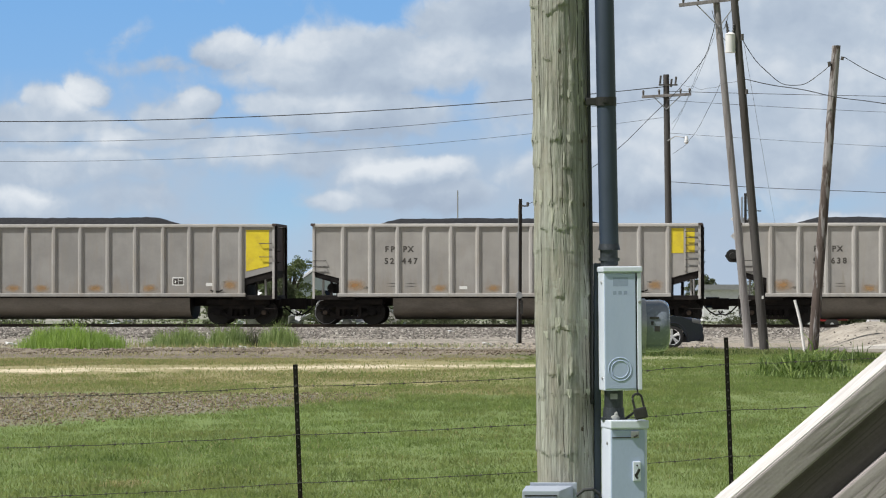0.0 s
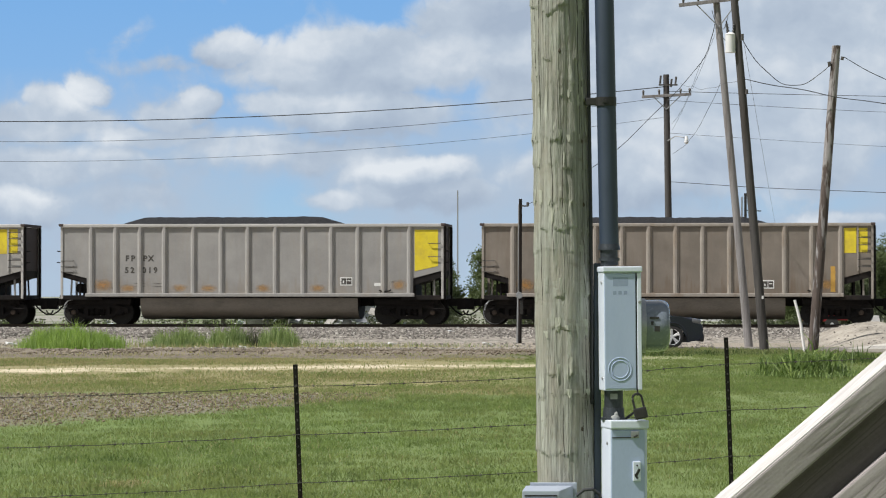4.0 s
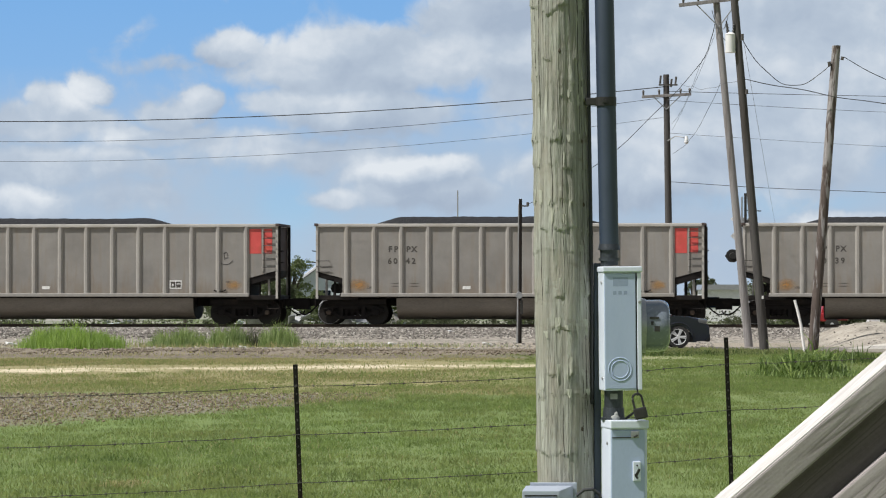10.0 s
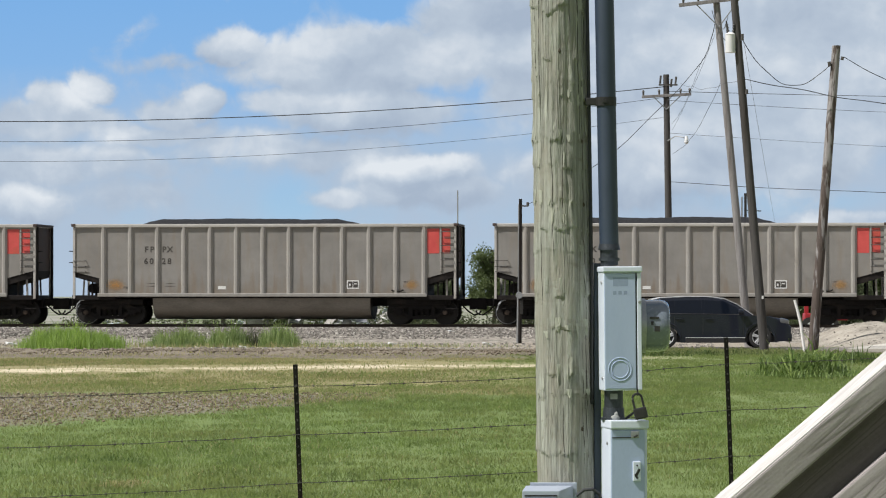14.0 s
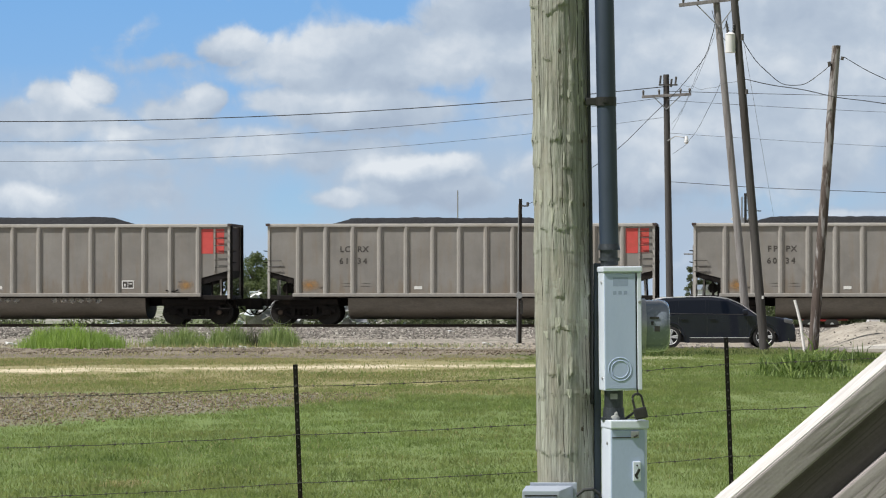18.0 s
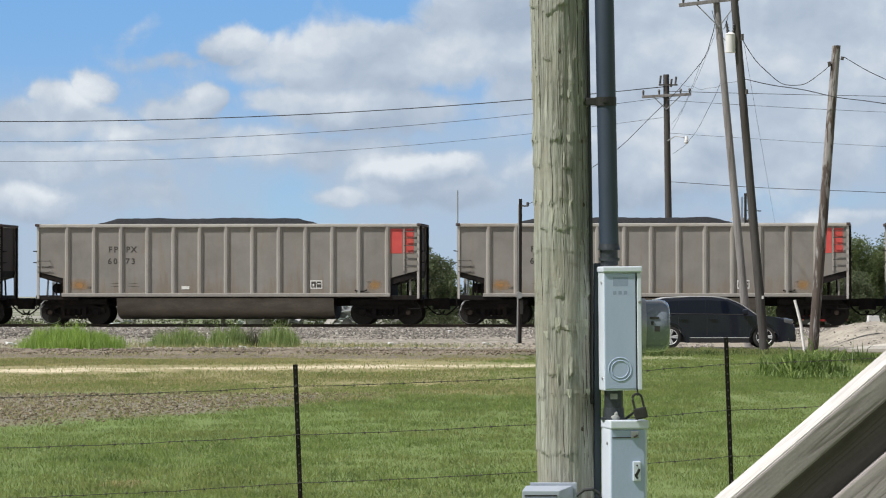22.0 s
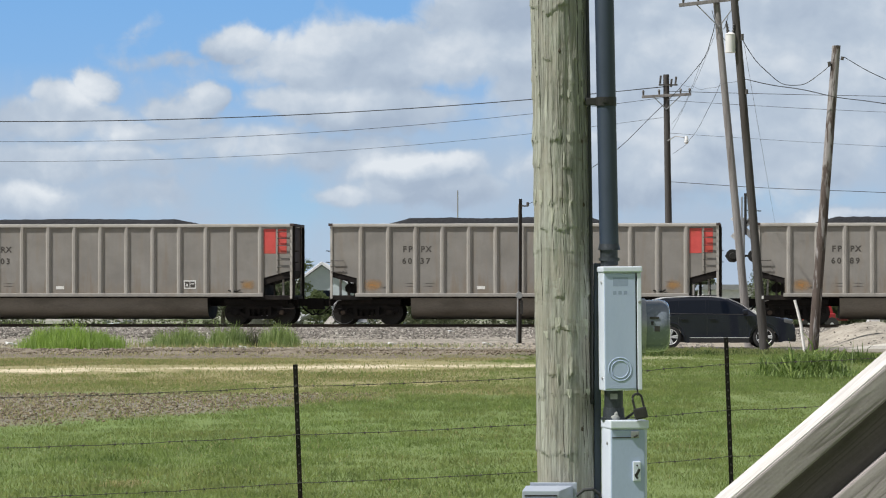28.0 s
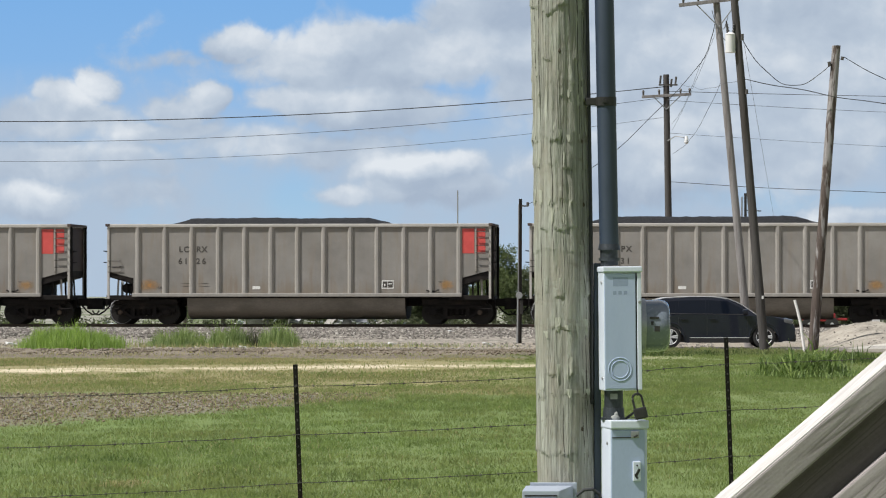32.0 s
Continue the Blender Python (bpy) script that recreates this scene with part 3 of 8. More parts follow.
def sky_material():
    """Blue sky behind broken cumulus: soft banks of cloud, thicker and greyer below."""
    m = bpy.data.materials.new("cloudy_sky")
    m.use_nodes = True
    tree = m.node_tree
    tree.nodes.remove(tree.nodes["Principled BSDF"])
    pos = node(tree, "ShaderNodeTexCoord").outputs["Object"]
    warp = node(tree, "ShaderNodeTexNoise", {"Vector": pos, "Scale": 0.012, "Detail": 5.0, "Roughness": 0.6})
    w = node(tree, "ShaderNodeVectorMath", {0: warp.outputs[1], 1: (0.5, 0.5, 0.5)}, operation="SUBTRACT").outputs[0]
    w = node(tree, "ShaderNodeVectorMath", {0: w, 1: (60, 60, 40)}, operation="MULTIPLY").outputs[0]
    bent = node(tree, "ShaderNodeVectorMath", {0: pos, 1: w}, operation="ADD").outputs[0]

    def math1(op, a, c=0.0, d=0.0):
        return node(tree, "ShaderNodeMath", {0: a, 1: c, 2: d}, operation=op).outputs[0]

    def bank(where, cx, cz, rx, rz, weight):
        v = node(tree, "ShaderNodeVectorMath", {0: where, 1: (cx, 0, cz)}, operation="SUBTRACT").outputs[0]
        v = node(tree, "ShaderNodeVectorMath", {0: v, 1: (1 / rx, 0, 1 / rz)}, operation="MULTIPLY").outputs[0]
        d = node(tree, "ShaderNodeVectorMath", {0: v}, operation="LENGTH").outputs["Value"]
        return node(tree, "ShaderNodeMapRange", {0: d, 1: 1.25, 2: 0.25, 3: 0.0, 4: weight}, interpolation_type="SMOOTHSTEP").outputs[0]

    def cover_at(rise):
        """How dense the cloud is, looked up a little higher than where it stands."""
        up = node(tree, "ShaderNodeVectorMath", {0: bent, 1: (-rise * 0.6, 0, rise)}, operation="ADD").outputs[0]
        total = None
        for row in BANKS:
            d = bank(up, *row)
            total = d if total is None else math1("MAXIMUM", total, d)
        raised = node(tree, "ShaderNodeVectorMath", {0: pos, 1: (-rise * 0.6, 0, rise)}, operation="ADD").outputs[0]
        puffs = noise_tex(tree, raised, 0.014, 5.0, 0.45, 0.6)
        curls = noise_tex(tree, raised, 0.05, 5.0, 0.55, 0.8)
        return math1("ADD", math1("MULTIPLY_ADD", curls, 0.42, -0.21), math1("ADD", total, math1("MULTIPLY_ADD", puffs, 1.2, -0.61)))

    cover = cover_at(0.0)
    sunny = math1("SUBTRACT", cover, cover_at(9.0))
    mask = node(tree, "ShaderNodeMapRange", {0: cover, 1: 0.06, 2: 0.54, 3: 0.0, 4: 1.0}, interpolation_type="SMOOTHSTEP").outputs[0]
    sep = node(tree, "ShaderNodeSeparateXYZ", {0: pos})
    high = node(tree, "ShaderNodeMapRange", {0: sep.outputs[2], 1: 0.0, 2: 260.0}).outputs[0]
    blue = ramp(tree, high, [(0.0, (0.50, 0.66, 0.80)), (0.30, (0.36, 0.58, 0.80)), (0.60, (0.275, 0.50, 0.82)), (1.0, (0.215, 0.45, 0.81))])
    lit = noise_tex(tree, node(tree, "ShaderNodeVectorMath", {0: bent, 1: (1.0, 1.0, 1.7)}, operation="MULTIPLY").outputs[0], 0.011, 4.5, 0.5)
    lit = math1("MULTIPLY_ADD", sunny, 0.30, lit)
    for row in SUNLIT:
        lit = math1("ADD", lit, bank(bent, *row))
    shade = ramp(tree, lit, [(0.30, (0.40, 0.485, 0.61)), (0.54, (0.51, 0.595, 0.705)), (0.86, (0.78, 0.83, 0.885))])
    veil = node(tree, "ShaderNodeMapRange", {0: sep.outputs[2], 1: 205.0, 2: 110.0, 3: 0.0, 4: 0.95}).outputs[0]
    veil = math1("MULTIPLY", veil, node(tree, "ShaderNodeMapRange", {0: noise_tex(tree, pos, 0.006, 5.0, 0.6), 1: 0.34, 2: 0.52, 3: 0.45, 4: 1.0}).outputs[0])
    for row in CLEARINGS:
        veil = math1("MULTIPLY", veil, math1("SUBTRACT", 1.0, bank(bent, *row)))
    col = mixed(tree, mask, mixed(tree, veil, blue, (0.445, 0.55, 0.69)), shade)
    e = node(tree, "ShaderNodeEmission", {"Color": col, "Strength": SKY_GLOW})
    tree.links.new(e.outputs[0], tree.nodes["Material Output"].inputs[0])
    return m


# centre and reach of each cloud bank on the distant sky, in metres, and how dense it is
SKY_GLOW = 0.925
BANKS = [(-310, 185, 25, 20, 0.95), (-336, 168, 39, 22, 0.85), (-337, 152, 85, 21, 0.66), (-214, 170, 22, 20, 0.9), (-242, 158, 35, 19, 0.75), (-262, 142, 95, 18, 0.62), (-182, 222, 40, 24, 0.9), (-72, 205, 145, 39, 1.0),
         (-237, 207, 55, 10, 0.26), (108, 231, 155, 60, 1.0), (-82, 166, 115, 24, 0.8), (-157, 130, 150, 23, 0.6), (-317, 116, 115, 25, 0.58), (-370, 82, 52, 22, 0.95),
         (-277, 86, 85, 20, 0.42), (-22, 112, 70, 22, 0.95), (-7, 92, 85, 21, 0.7), (-90, 86, 36, 14, 0.6), (258, 206, 250, 120, 1.0), (153, 111, 110, 50, 0.9),
         (358, 67, 60, 13, 0.6), (293, 118, 85, 23, 0.7), (258, 336, 450, 80, 0.7)]
# holes in the haze where the blue shows
CLEARINGS = [(-135, 84, 34, 34, 0.8), (-180, 176, 24, 24, 0.8), (300, 86, 110, 16, 0.6), (150, 80, 50, 16, 0.5)]
# where a bank catches the sun (or turns its grey underside), and by how much
SUNLIT = [(258, 211, 220, 80, 0.05), (-317, 182, 31, 23, 0.22), (-177, 227, 42, 18, 0.12), (23, 215, 80, 22, 0.16), (-112, 167, 70, 19, 0.12), (-220, 170, 26, 21, 0.16), (-367, 86, 46, 18, 0.24),
          (-20, 117, 60, 15, 0.22), (-167, 127, 48, 10, 0.1), (-297, 140, 22, 9, 0.14), (-90, 86, 27, 11, 0.08), (163, 166, 45, 33, 0.1), (178, 114, 42, 27, 0.1),
          (323, 64, 50, 12, 0.12), (233, 221, 55, 25, 0.06), (-237, 207, 60, 15, -0.2), (58, 250, 85, 22, -0.1), (-42, 181, 100, 13, -0.06), (-7, 91, 80, 13, -0.08),
          (298, 221, 130, 45, 0.06)]


def build_sky():
    d = 3000.0
    verts = [(-1400, 0, -40), (1400, 0, -40), (1400, 0, 900), (-1400, 0, 900)]
    ob = new("backdrop", raw_mesh("backdrop", verts, [(0, 1, 2, 3)], sky_material()))
    ob.location = (0, d, 1.75)
    return tagged(ob, "blue sky with broken white and grey clouds", "sky", kind="structure")


backdrop = build_sky()


def dirt_foot():
    """Ballast that gives way to trodden tan dirt at the foot of the bank, along a ragged edge."""
    m, tree, b = material("ballast_and_dirt", 0.92)
    pos = node(tree, "ShaderNodeNewGeometry").outputs["Position"]
    off = node(tree, "ShaderNodeVectorMath", {0: pos, 1: tuple(MIDDLE)}, operation="SUBTRACT").outputs[0]
    across = node(tree, "ShaderNodeVectorMath", {0: off, 1: tuple(ACROSS)}, operation="DOT_PRODUCT").outputs["Value"]
    rag = noise_tex(tree, pos, 0.8, 5.0, 0.7)
    edge = node(tree, "ShaderNodeMath", {0: rag, 1: 2.4, 2: across}, operation="MULTIPLY_ADD").outputs[0]
    k = node(tree, "ShaderNodeMapRange", {0: edge, 1: -2.3, 2: -3.0, 3: 0.0, 4: 1.0}, interpolation_type="SMOOTHSTEP").outputs[0]
    fine = noise_tex(tree, pos, 11.0, 4.0, 0.75)
    stones = ramp(tree, fine, [(0.34, (0.05, 0.043, 0.037)), (0.66, (0.33, 0.305, 0.27))])
    dirt = ramp(tree, noise_tex(tree, pos, 4.0, 6.0, 0.7), [(0.32, (0.13, 0.115, 0.096)), (0.5, (0.29, 0.265, 0.228)), (0.68, (0.45, 0.418, 0.37))])
    tree.links.new(mixed(tree, k, stones, dirt), b.inputs["Base Color"])
    bumped(tree, b, fine, 1.0, 0.05)
    return m


def build_railway():
    bed_bm = B()
    # profile across the line: distance from the middle, height
    profile = [(-6.5, -0.05), (-5.4, 0.03), (-4.3, 0.16), (-3.0, 0.38), (-2.3, 0.47), (-1.4, 0.46), (1.4, 0.46), (2.3, 0.47), (3.0, 0.38), (4.6, 0.05), (5.6, -0.06)]
    steps = [-700, -400, -200, -100, -50] + [-36 + i * 0.6 for i in range(121)] + [50, 100, 200, 400, 700]
    rings = []
    for s in steps:
        ring = []
        for a, z in profile:
            r = noise.noise(Vector((s * 0.5, a * 0.9, 1.0))) * 0.05 if -3.2 > a or a > 3.2 else noise.noise(Vector((s * 0.9, a, 5.0))) * 0.015
            shift = noise.noise(Vector((s * 0.2, 4.0, a))) * 0.5 if a < -4 else 0
            ring.append(bed_bm.verts.new(on_track(s, a + shift, z + r)))
        rings.append(ring)
    for p, q in zip(rings, rings[1:]):
        for i in range(len(profile) - 1):
            bed_bm.faces.new((p[i], q[i], q[i + 1], p[i + 1]))
    bed = part("ballast_bed", bed_bm, dirt_foot(), smooth=True)
    tagged(bed, "grey crushed-stone ballast bank under the railway", "ballast", kind="structure")

    track = thing("railway_track", "rusty steel rails on dark wooden sleepers in ballast", "railway track", Matrix.Translation(MIDDLE) @ TRACK, kind="structure")
    for a in (-0.755, 0.755):
        bm = B()
        outline = [(-0.07, 0), (0.07, 0), (0.07, 0.012), (0.012, 0.03), (0.012, 0.125), (0.036, 0.14), (0.036, 0.17), (-0.036, 0.17), (-0.036, 0.14), (-0.012, 0.125), (-0.012, 0.03), (-0.07, 0.012)]
        ends = [[bm.verts.new((x, a + p, RAIL_TOP - 0.17 + z)) for p, z in outline] for x in (-700, 700)]
        for i in range(len(outline)):
            j = (i + 1) % len(outline)
            bm.faces.new((ends[0][i], ends[0][j], ends[1][j], ends[1][i]))
        bm.faces.new(ends[0])
        bm.faces.new(ends[1])
        part("rail", bm, RAIL_STEEL, track)
    bm = B()
    box(bm, (-0.11, -1.3, 0), (0.11, 1.3, 0.16), 0.012)
    sleeper = mesh_of("sleeper", bm, SLEEPER_WOOD)
    for i in range(90):
        part("sleeper", sleeper, None, track, at=pose(-22 + i * 0.5, random.uniform(-0.04, 0.04), 0.335 + random.uniform(-0.01, 0.012), 0, 0, random.uniform(-1.5, 1.5)))


build_railway()


def rock_batch(places, name, mat, label, category):
    """Many small broken stones in one mesh."""
    verts, faces = [], []
    base = [(1, 0, 0), (-1, 0, 0), (0, 1, 0), (0, -1, 0), (0, 0, 1), (0, 0, -1)]
    tri = [(0, 2, 4), (2, 1, 4), (1, 3, 4), (3, 0, 4), (2, 0, 5), (1, 2, 5), (3, 1, 5), (0, 3, 5)]
    for x, y, z, r in places:
        e = Euler((random.uniform(0, 6), random.uniform(0, 6), random.uniform(0, 6))).to_matrix()
        n = len(verts)
        for b in base:
            v = e @ (Vector(b) * random.uniform(0.7, 1.25) * r)
            verts.append((x + v.x, y + v.y, z + v.z * 0.75))
        faces += [(a + n, b + n, c + n) for a, b, c in tri]
    return tagged(new(name, raw_mesh(name, verts, faces, mat)), label, category, kind="stuff")


def island_stone(name, stops, grey=((0.12, 0.11, 0.10), (0.45, 0.42, 0.38))):
    m, tree, b = material(name, 0.9)
    g = node(tree, "ShaderNodeNewGeometry")
    col = ramp(tree, g.outputs["Random Per Island"], stops)
    fine = noise_tex(tree, node(tree, "ShaderNodeTexCoord").outputs["Object"], 40.0)
    col = mixed(tree, 0.35, col, ramp(tree, fine, [(0.3, grey[0]), (0.7, grey[1])]))
    tree.links.new(col, b.inputs["Base Color"])
    return m


LOOSE_STONE = island_stone("ballast_stone", [(0.0, (0.03, 0.026, 0.023)), (0.4, (0.13, 0.117, 0.103)), (0.8, (0.33, 0.30, 0.265)), (1.0, (0.58, 0.55, 0.50))])
SOIL_STONE = island_stone("soil_stone", [(0.0, (0.025, 0.018, 0.01)), (0.5, (0.13, 0.10, 0.06)), (0.9, (0.25, 0.205, 0.13)), (1.0, (0.44, 0.39, 0.30))], ((0.10, 0.08, 0.05), (0.34, 0.28, 0.18)))


def ballast_height(a):
    pts = [(-6.5, -0.05), (-5.4, 0.03), (-4.3, 0.16), (-3.0, 0.38), (-2.3, 0.47), (-1.0, 0.46)]
    for (a0, z0), (a1, z1) in zip(pts, pts[1:]):
        if a0 <= a <= a1:
            return z0 + (z1 - z0) * (a - a0) / (a1 - a0)
    return 0.46


def build_stones():
    rows = []
    for _ in range(22000):
        s, a = random.uniform(-20, 20), -random.triangular(0.9, 4.9, 2.2)
        p = on_track(s, a, ballast_height(a) + 0.012)
        rows.append((p.x, p.y, p.z, random.choice((0.03, 0.04, 0.045, 0.055, 0.07))))
    rock_batch(rows, "ballast_stones", LOOSE_STONE, "loose broken grey stones on the railway ballast", "stones")
    rows = []
    for _ in range(2600):
        y = random.uniform(107, 122)
        x = random.uniform(-0.135, 0.08) * y
        rows.append((x, y, 0.005, random.choice((0.02, 0.025, 0.03, 0.03, 0.05, 0.07))))
    rock_batch(rows, "loose_gravel", LOOSE_STONE, "scattered gravel and small stones on bare soil", "gravel")
    rows = []
    for _ in range(6000):
        y = random.uniform(44, 60.5)
        x = -random.uniform(0.01, 0.135) * y
        if y - 2.1 * x < 58.5 + random.uniform(-2.2, 2.0) or x > -1.2:
            continue
        rows.append((x, y, ground_height(x, y) + 0.004, random.choice((0.012, 0.015, 0.02, 0.03, 0.04))))
    rock_batch(rows, "soil_stones", SOIL_STONE, "brown stones and clods on the worn patch of the field", "stones")


build_stones()


# ---- grass ----
def blades(name, spots, mat, label, height, width, bend=0.35, kind="stuff", category="grass"):
    """Grass blades as thin bent strips: spots are (x, y, z, scale)."""
    n = len(spots)
    p = np.array(spots, dtype=float)
    rng = np.random.default_rng(len(name) * 101 + n)
    h = p[:, 3] * height * rng.uniform(0.55, 1.2, n)
    w = p[:, 3] * width * rng.uniform(0.7, 1.3, n)
    a = rng.uniform(0, 2 * math.pi, n)
    lean = rng.uniform(0, 2 * math.pi, n)
    amount = rng.uniform(0.1, 1.0, n) * bend
    side = np.stack([np.cos(a), np.sin(a), np.zeros(n)], 1) * w[:, None]
    way = np.stack([np.cos(lean), np.sin(lean), np.zeros(n)], 1)
    base = p[:, :3]
    mid = base + way * (h * amount * 0.3)[:, None] + np.stack([np.zeros(n), np.zeros(n), h * 0.6], 1)
    tip = base + way * (h * amount)[:, None] + np.stack([np.zeros(n), np.zeros(n), h * (1 - amount * 0.25)], 1)
    v = np.stack([base - side * 0.5, base + side * 0.5, mid - side * 0.4, mid + side * 0.4, tip], 1).reshape(-1, 3)
    k = np.arange(n)[:, None] * 5
    quads = (k + np.array([[0, 1, 3, 2]])).tolist()
    tris = (k + np.array([[2, 3, 4]])).tolist()
    me = raw_mesh(name, v.tolist(), quads + tris, mat)
    return tagged(new(name, me), label, category, kind=kind)


def build_lawn():
    spots, straw = [], []
    rng = random.Random(5)
    for _ in range(400000):
        # spread evenly over the wedge of field in front of the deck
        u = rng.random()
        y = math.sqrt(26 ** 2 + (99 ** 2 - 26 ** 2) * u ** 1.35)
        x = rng.uniform(-0.142, 0.142) * y
        patch = noise.noise(Vector((x * 0.25, y * 0.12, 2.0)))
        if y < 60 and rng.random() < min(max((y - 2.1 * x - 56.2 - patch * 3) / 3.5, 0), 1) * min(max((-0.8 - x) / 1.6, 0), 1) * 0.84:
            continue
        if 79.5 < y - 0.45 * x + patch * 3 < 87 and x < 4 and rng.random() < 0.9:
            continue
        if y > 92 - 0.08 * x + patch * 5 and x < 2.5 + 3 * patch and rng.random() < 0.88:
            continue
        if 4.5 < x < 7 and 90 < y + patch * 2 < 98 and rng.random() < 0.55:
            continue
        if y > 88:
            patch -= 0.15
        size = (0.75 + 0.4 * patch + 0.5 * noise.noise(Vector((x * 1.7, y * 0.9, 5.0)))) * (1 + y / 160)
        row = (x, y, ground_height(x, y) - 0.005, size)
        if 59 < y < 99 and x < 2 + 3 * patch and rng.random() < 0.52 + 0.35 * min(max((y - 76) / 8, 0), 1) + 0.75 * noise.noise(Vector((x * 0.33, y * 0.16, 14.0))) or y < 60 and x < -0.8 and y - 2.1 * x > 57.5 and rng.random() < 0.6 or rng.random() < 0.02 + 0.10 * max(0.0, noise.noise(Vector((x * 0.5, y * 0.22, 8.0)))):
            straw.append(row)
        else:
            spots.append(row)
    blades("lawn_grass", spots, LAWN_BLADE, "short mown green grass of the field", 0.066, 0.0088, 1.9)
    blades("dry_grass", straw, STRAW_BLADE, "dry yellowish grass among the green", 0.055, 0.0095, 1.6)


build_lawn()


def tuft(name, cx, cy, rx, ry, count, height, mat, label, z=0.0, width=0.02, bend=0.5, seed=1, over=None):
    rng = random.Random(seed)
    spots = []
    for _ in range(count):
        a, r = rng.uniform(0, 2 * math.pi), math.sqrt(rng.random()) + rng.gauss(0, 0.13)
        x, y = cx + math.cos(a) * r * rx, cy + math.sin(a) * r * ry
        lump = 0.75 + 0.6 * noise.noise(Vector((x * 1.9, y * 1.3, seed))) + 0.55 * noise.noise(Vector((x * 5.5, y * 2.6, seed + 7)))
        spots.append((x, y, z if over is None else over(x, y), max(0.25, (1.05 - 0.38 * r * r) * lump)))
    return blades(name, spots, mat, label, height, width, bend)


def shoulder(x, y):
    a = (Vector((x, y, 0)) - MIDDLE).dot(ACROSS)
    return ballast_height(a) - 0.02 if a > -6.4 else 0.0


tuft("tall_grass", -11.95, 109.0, 1.58, 1.7, 9500, 0.80, TALL_BLADE, "tall bright green grass beside the railway ballast", seed=2, over=shoulder)
tuft("tall_grass", -8.95, 114.5, 0.98, 1.8, 2300, 0.72, MIXED_BLADE, "green weeds growing out of the railway ballast", seed=3, over=shoulder)
tuft("tall_grass", -7.15, 114.0, 0.78, 1.6, 2100, 0.76, MIXED_BLADE, "green weeds growing out of the railway ballast", seed=4, over=shoulder)
tuft("tall_grass", -5.55, 114.2, 0.70, 1.7, 2000, 0.80, MIXED_BLADE, "tall green grass beside the railway ballast", seed=5, over=shoulder)
tuft("tall_grass", -9.0, 118.0, 6.4, 3.0, 700, 0.34, MIXED_BLADE, "sparse weeds along the ballast shoulder", seed=6, over=shoulder)
tuft("verge_grass", 7.2, 104.2, 4.6, 2.5, 6500, 0.15, VERGE_BLADE, "short uneven grass and weeds beside the gravel lane", width=0.03, bend=0.9, seed=31)
tuft("verge_grass", 9.2, 99.0, 3.4, 3.0, 3500, 0.16, VERGE_BLADE, "short uneven grass and weeds beside the gravel lane", width=0.028, bend=0.9, seed=32)
tuft("dark_weeds", -3.6, 35.4, 0.60, 0.55, 600, 0.12, MIXED_BLADE, "dark clump of broad weeds in the lawn", width=0.016, bend=1.4, seed=33)
tuft("dry_clump", -2.95, 31.2, 0.22, 0.5, 260, 0.09, STRAW_BLADE, "small clump of dead grass in the lawn", width=0.012, bend=1.6, seed=37)
tuft("verge_grass", -7.5, 101.4, 11.5, 5.0, 2600, 0.09, STRAW_BLADE, "thin dry grass along the edge of the turned earth", width=0.03, bend=1.2, seed=34)
tuft("dry_stalks", -7.5, 112.6, 10.0, 2.2, 2400, 0.20, STRAW_BLADE, "dry stalks and thin weeds on the dirt beside the ballast", width=0.022, bend=0.9, seed=35, over=shoulder)
tuft("dead_weed", -6.35, 113.6, 0.22, 0.3, 90, 0.95, SCRUB_LEAF, "tall dead dark weed among the green clumps", width=0.03, bend=0.7, seed=41, over=shoulder)
tuft("dry_stalks", -4.0, 114.0, 7.0, 2.4, 700, 0.24, MIXED_BLADE, "thin green weeds on the dirt beside the ballast", width=0.022, bend=0.9, seed=36, over=shoulder)
tuft("reed_grass", 7.85, 74.0, 1.25, 2.4, 1300, 0.27, REED_BLADE, "rank tall arching grass in front of a utility pole", width=0.032, bend=1.5, seed=7)
tuft("reed_grass", 7.95, 73.8, 0.85, 1.0, 480, 0.74, REED_BLADE, "rank tall arching grass in front of a utility pole", width=0.045, bend=1.7, seed=17)
tuft("reed_grass", 7.4, 73.6, 0.55, 1.0, 300, 0.80, REED_BLADE, "rank tall arching grass in front of a utility pole", width=0.042, bend=1.7, seed=18)
tuft("reed_grass", 8.2, 74.5, 0.9, 0.8, 60, 0.95, REED_BLADE, "rank tall arching grass in front of a utility pole", width=0.04, bend=1.0, seed=19)
tuft("reed_grass", 6.5, 98.5, 3.6, 2.6, 2400, 0.17, WEED_BLADE, "uncut grass along the road verge", width=0.03, bend=0.9, seed=8)
tuft("reed_grass", 10.6, 88.0, 1.0, 3.4, 700, 0.40, WEED_BLADE, "uncut grass along the road verge", width=0.03, bend=0.9, seed=9)
tuft("far_weeds", -15.0, 139.5, 11.0, 1.6, 5200, 0.70, MIXED_BLADE, "rank weeds behind the railway", width=0.045, seed=21)
tuft("far_weeds", -3.0, 142.0, 26.0, 3.0, 5000, 0.62, WEED_BLADE, "weeds behind the railway", width=0.05, seed=10)


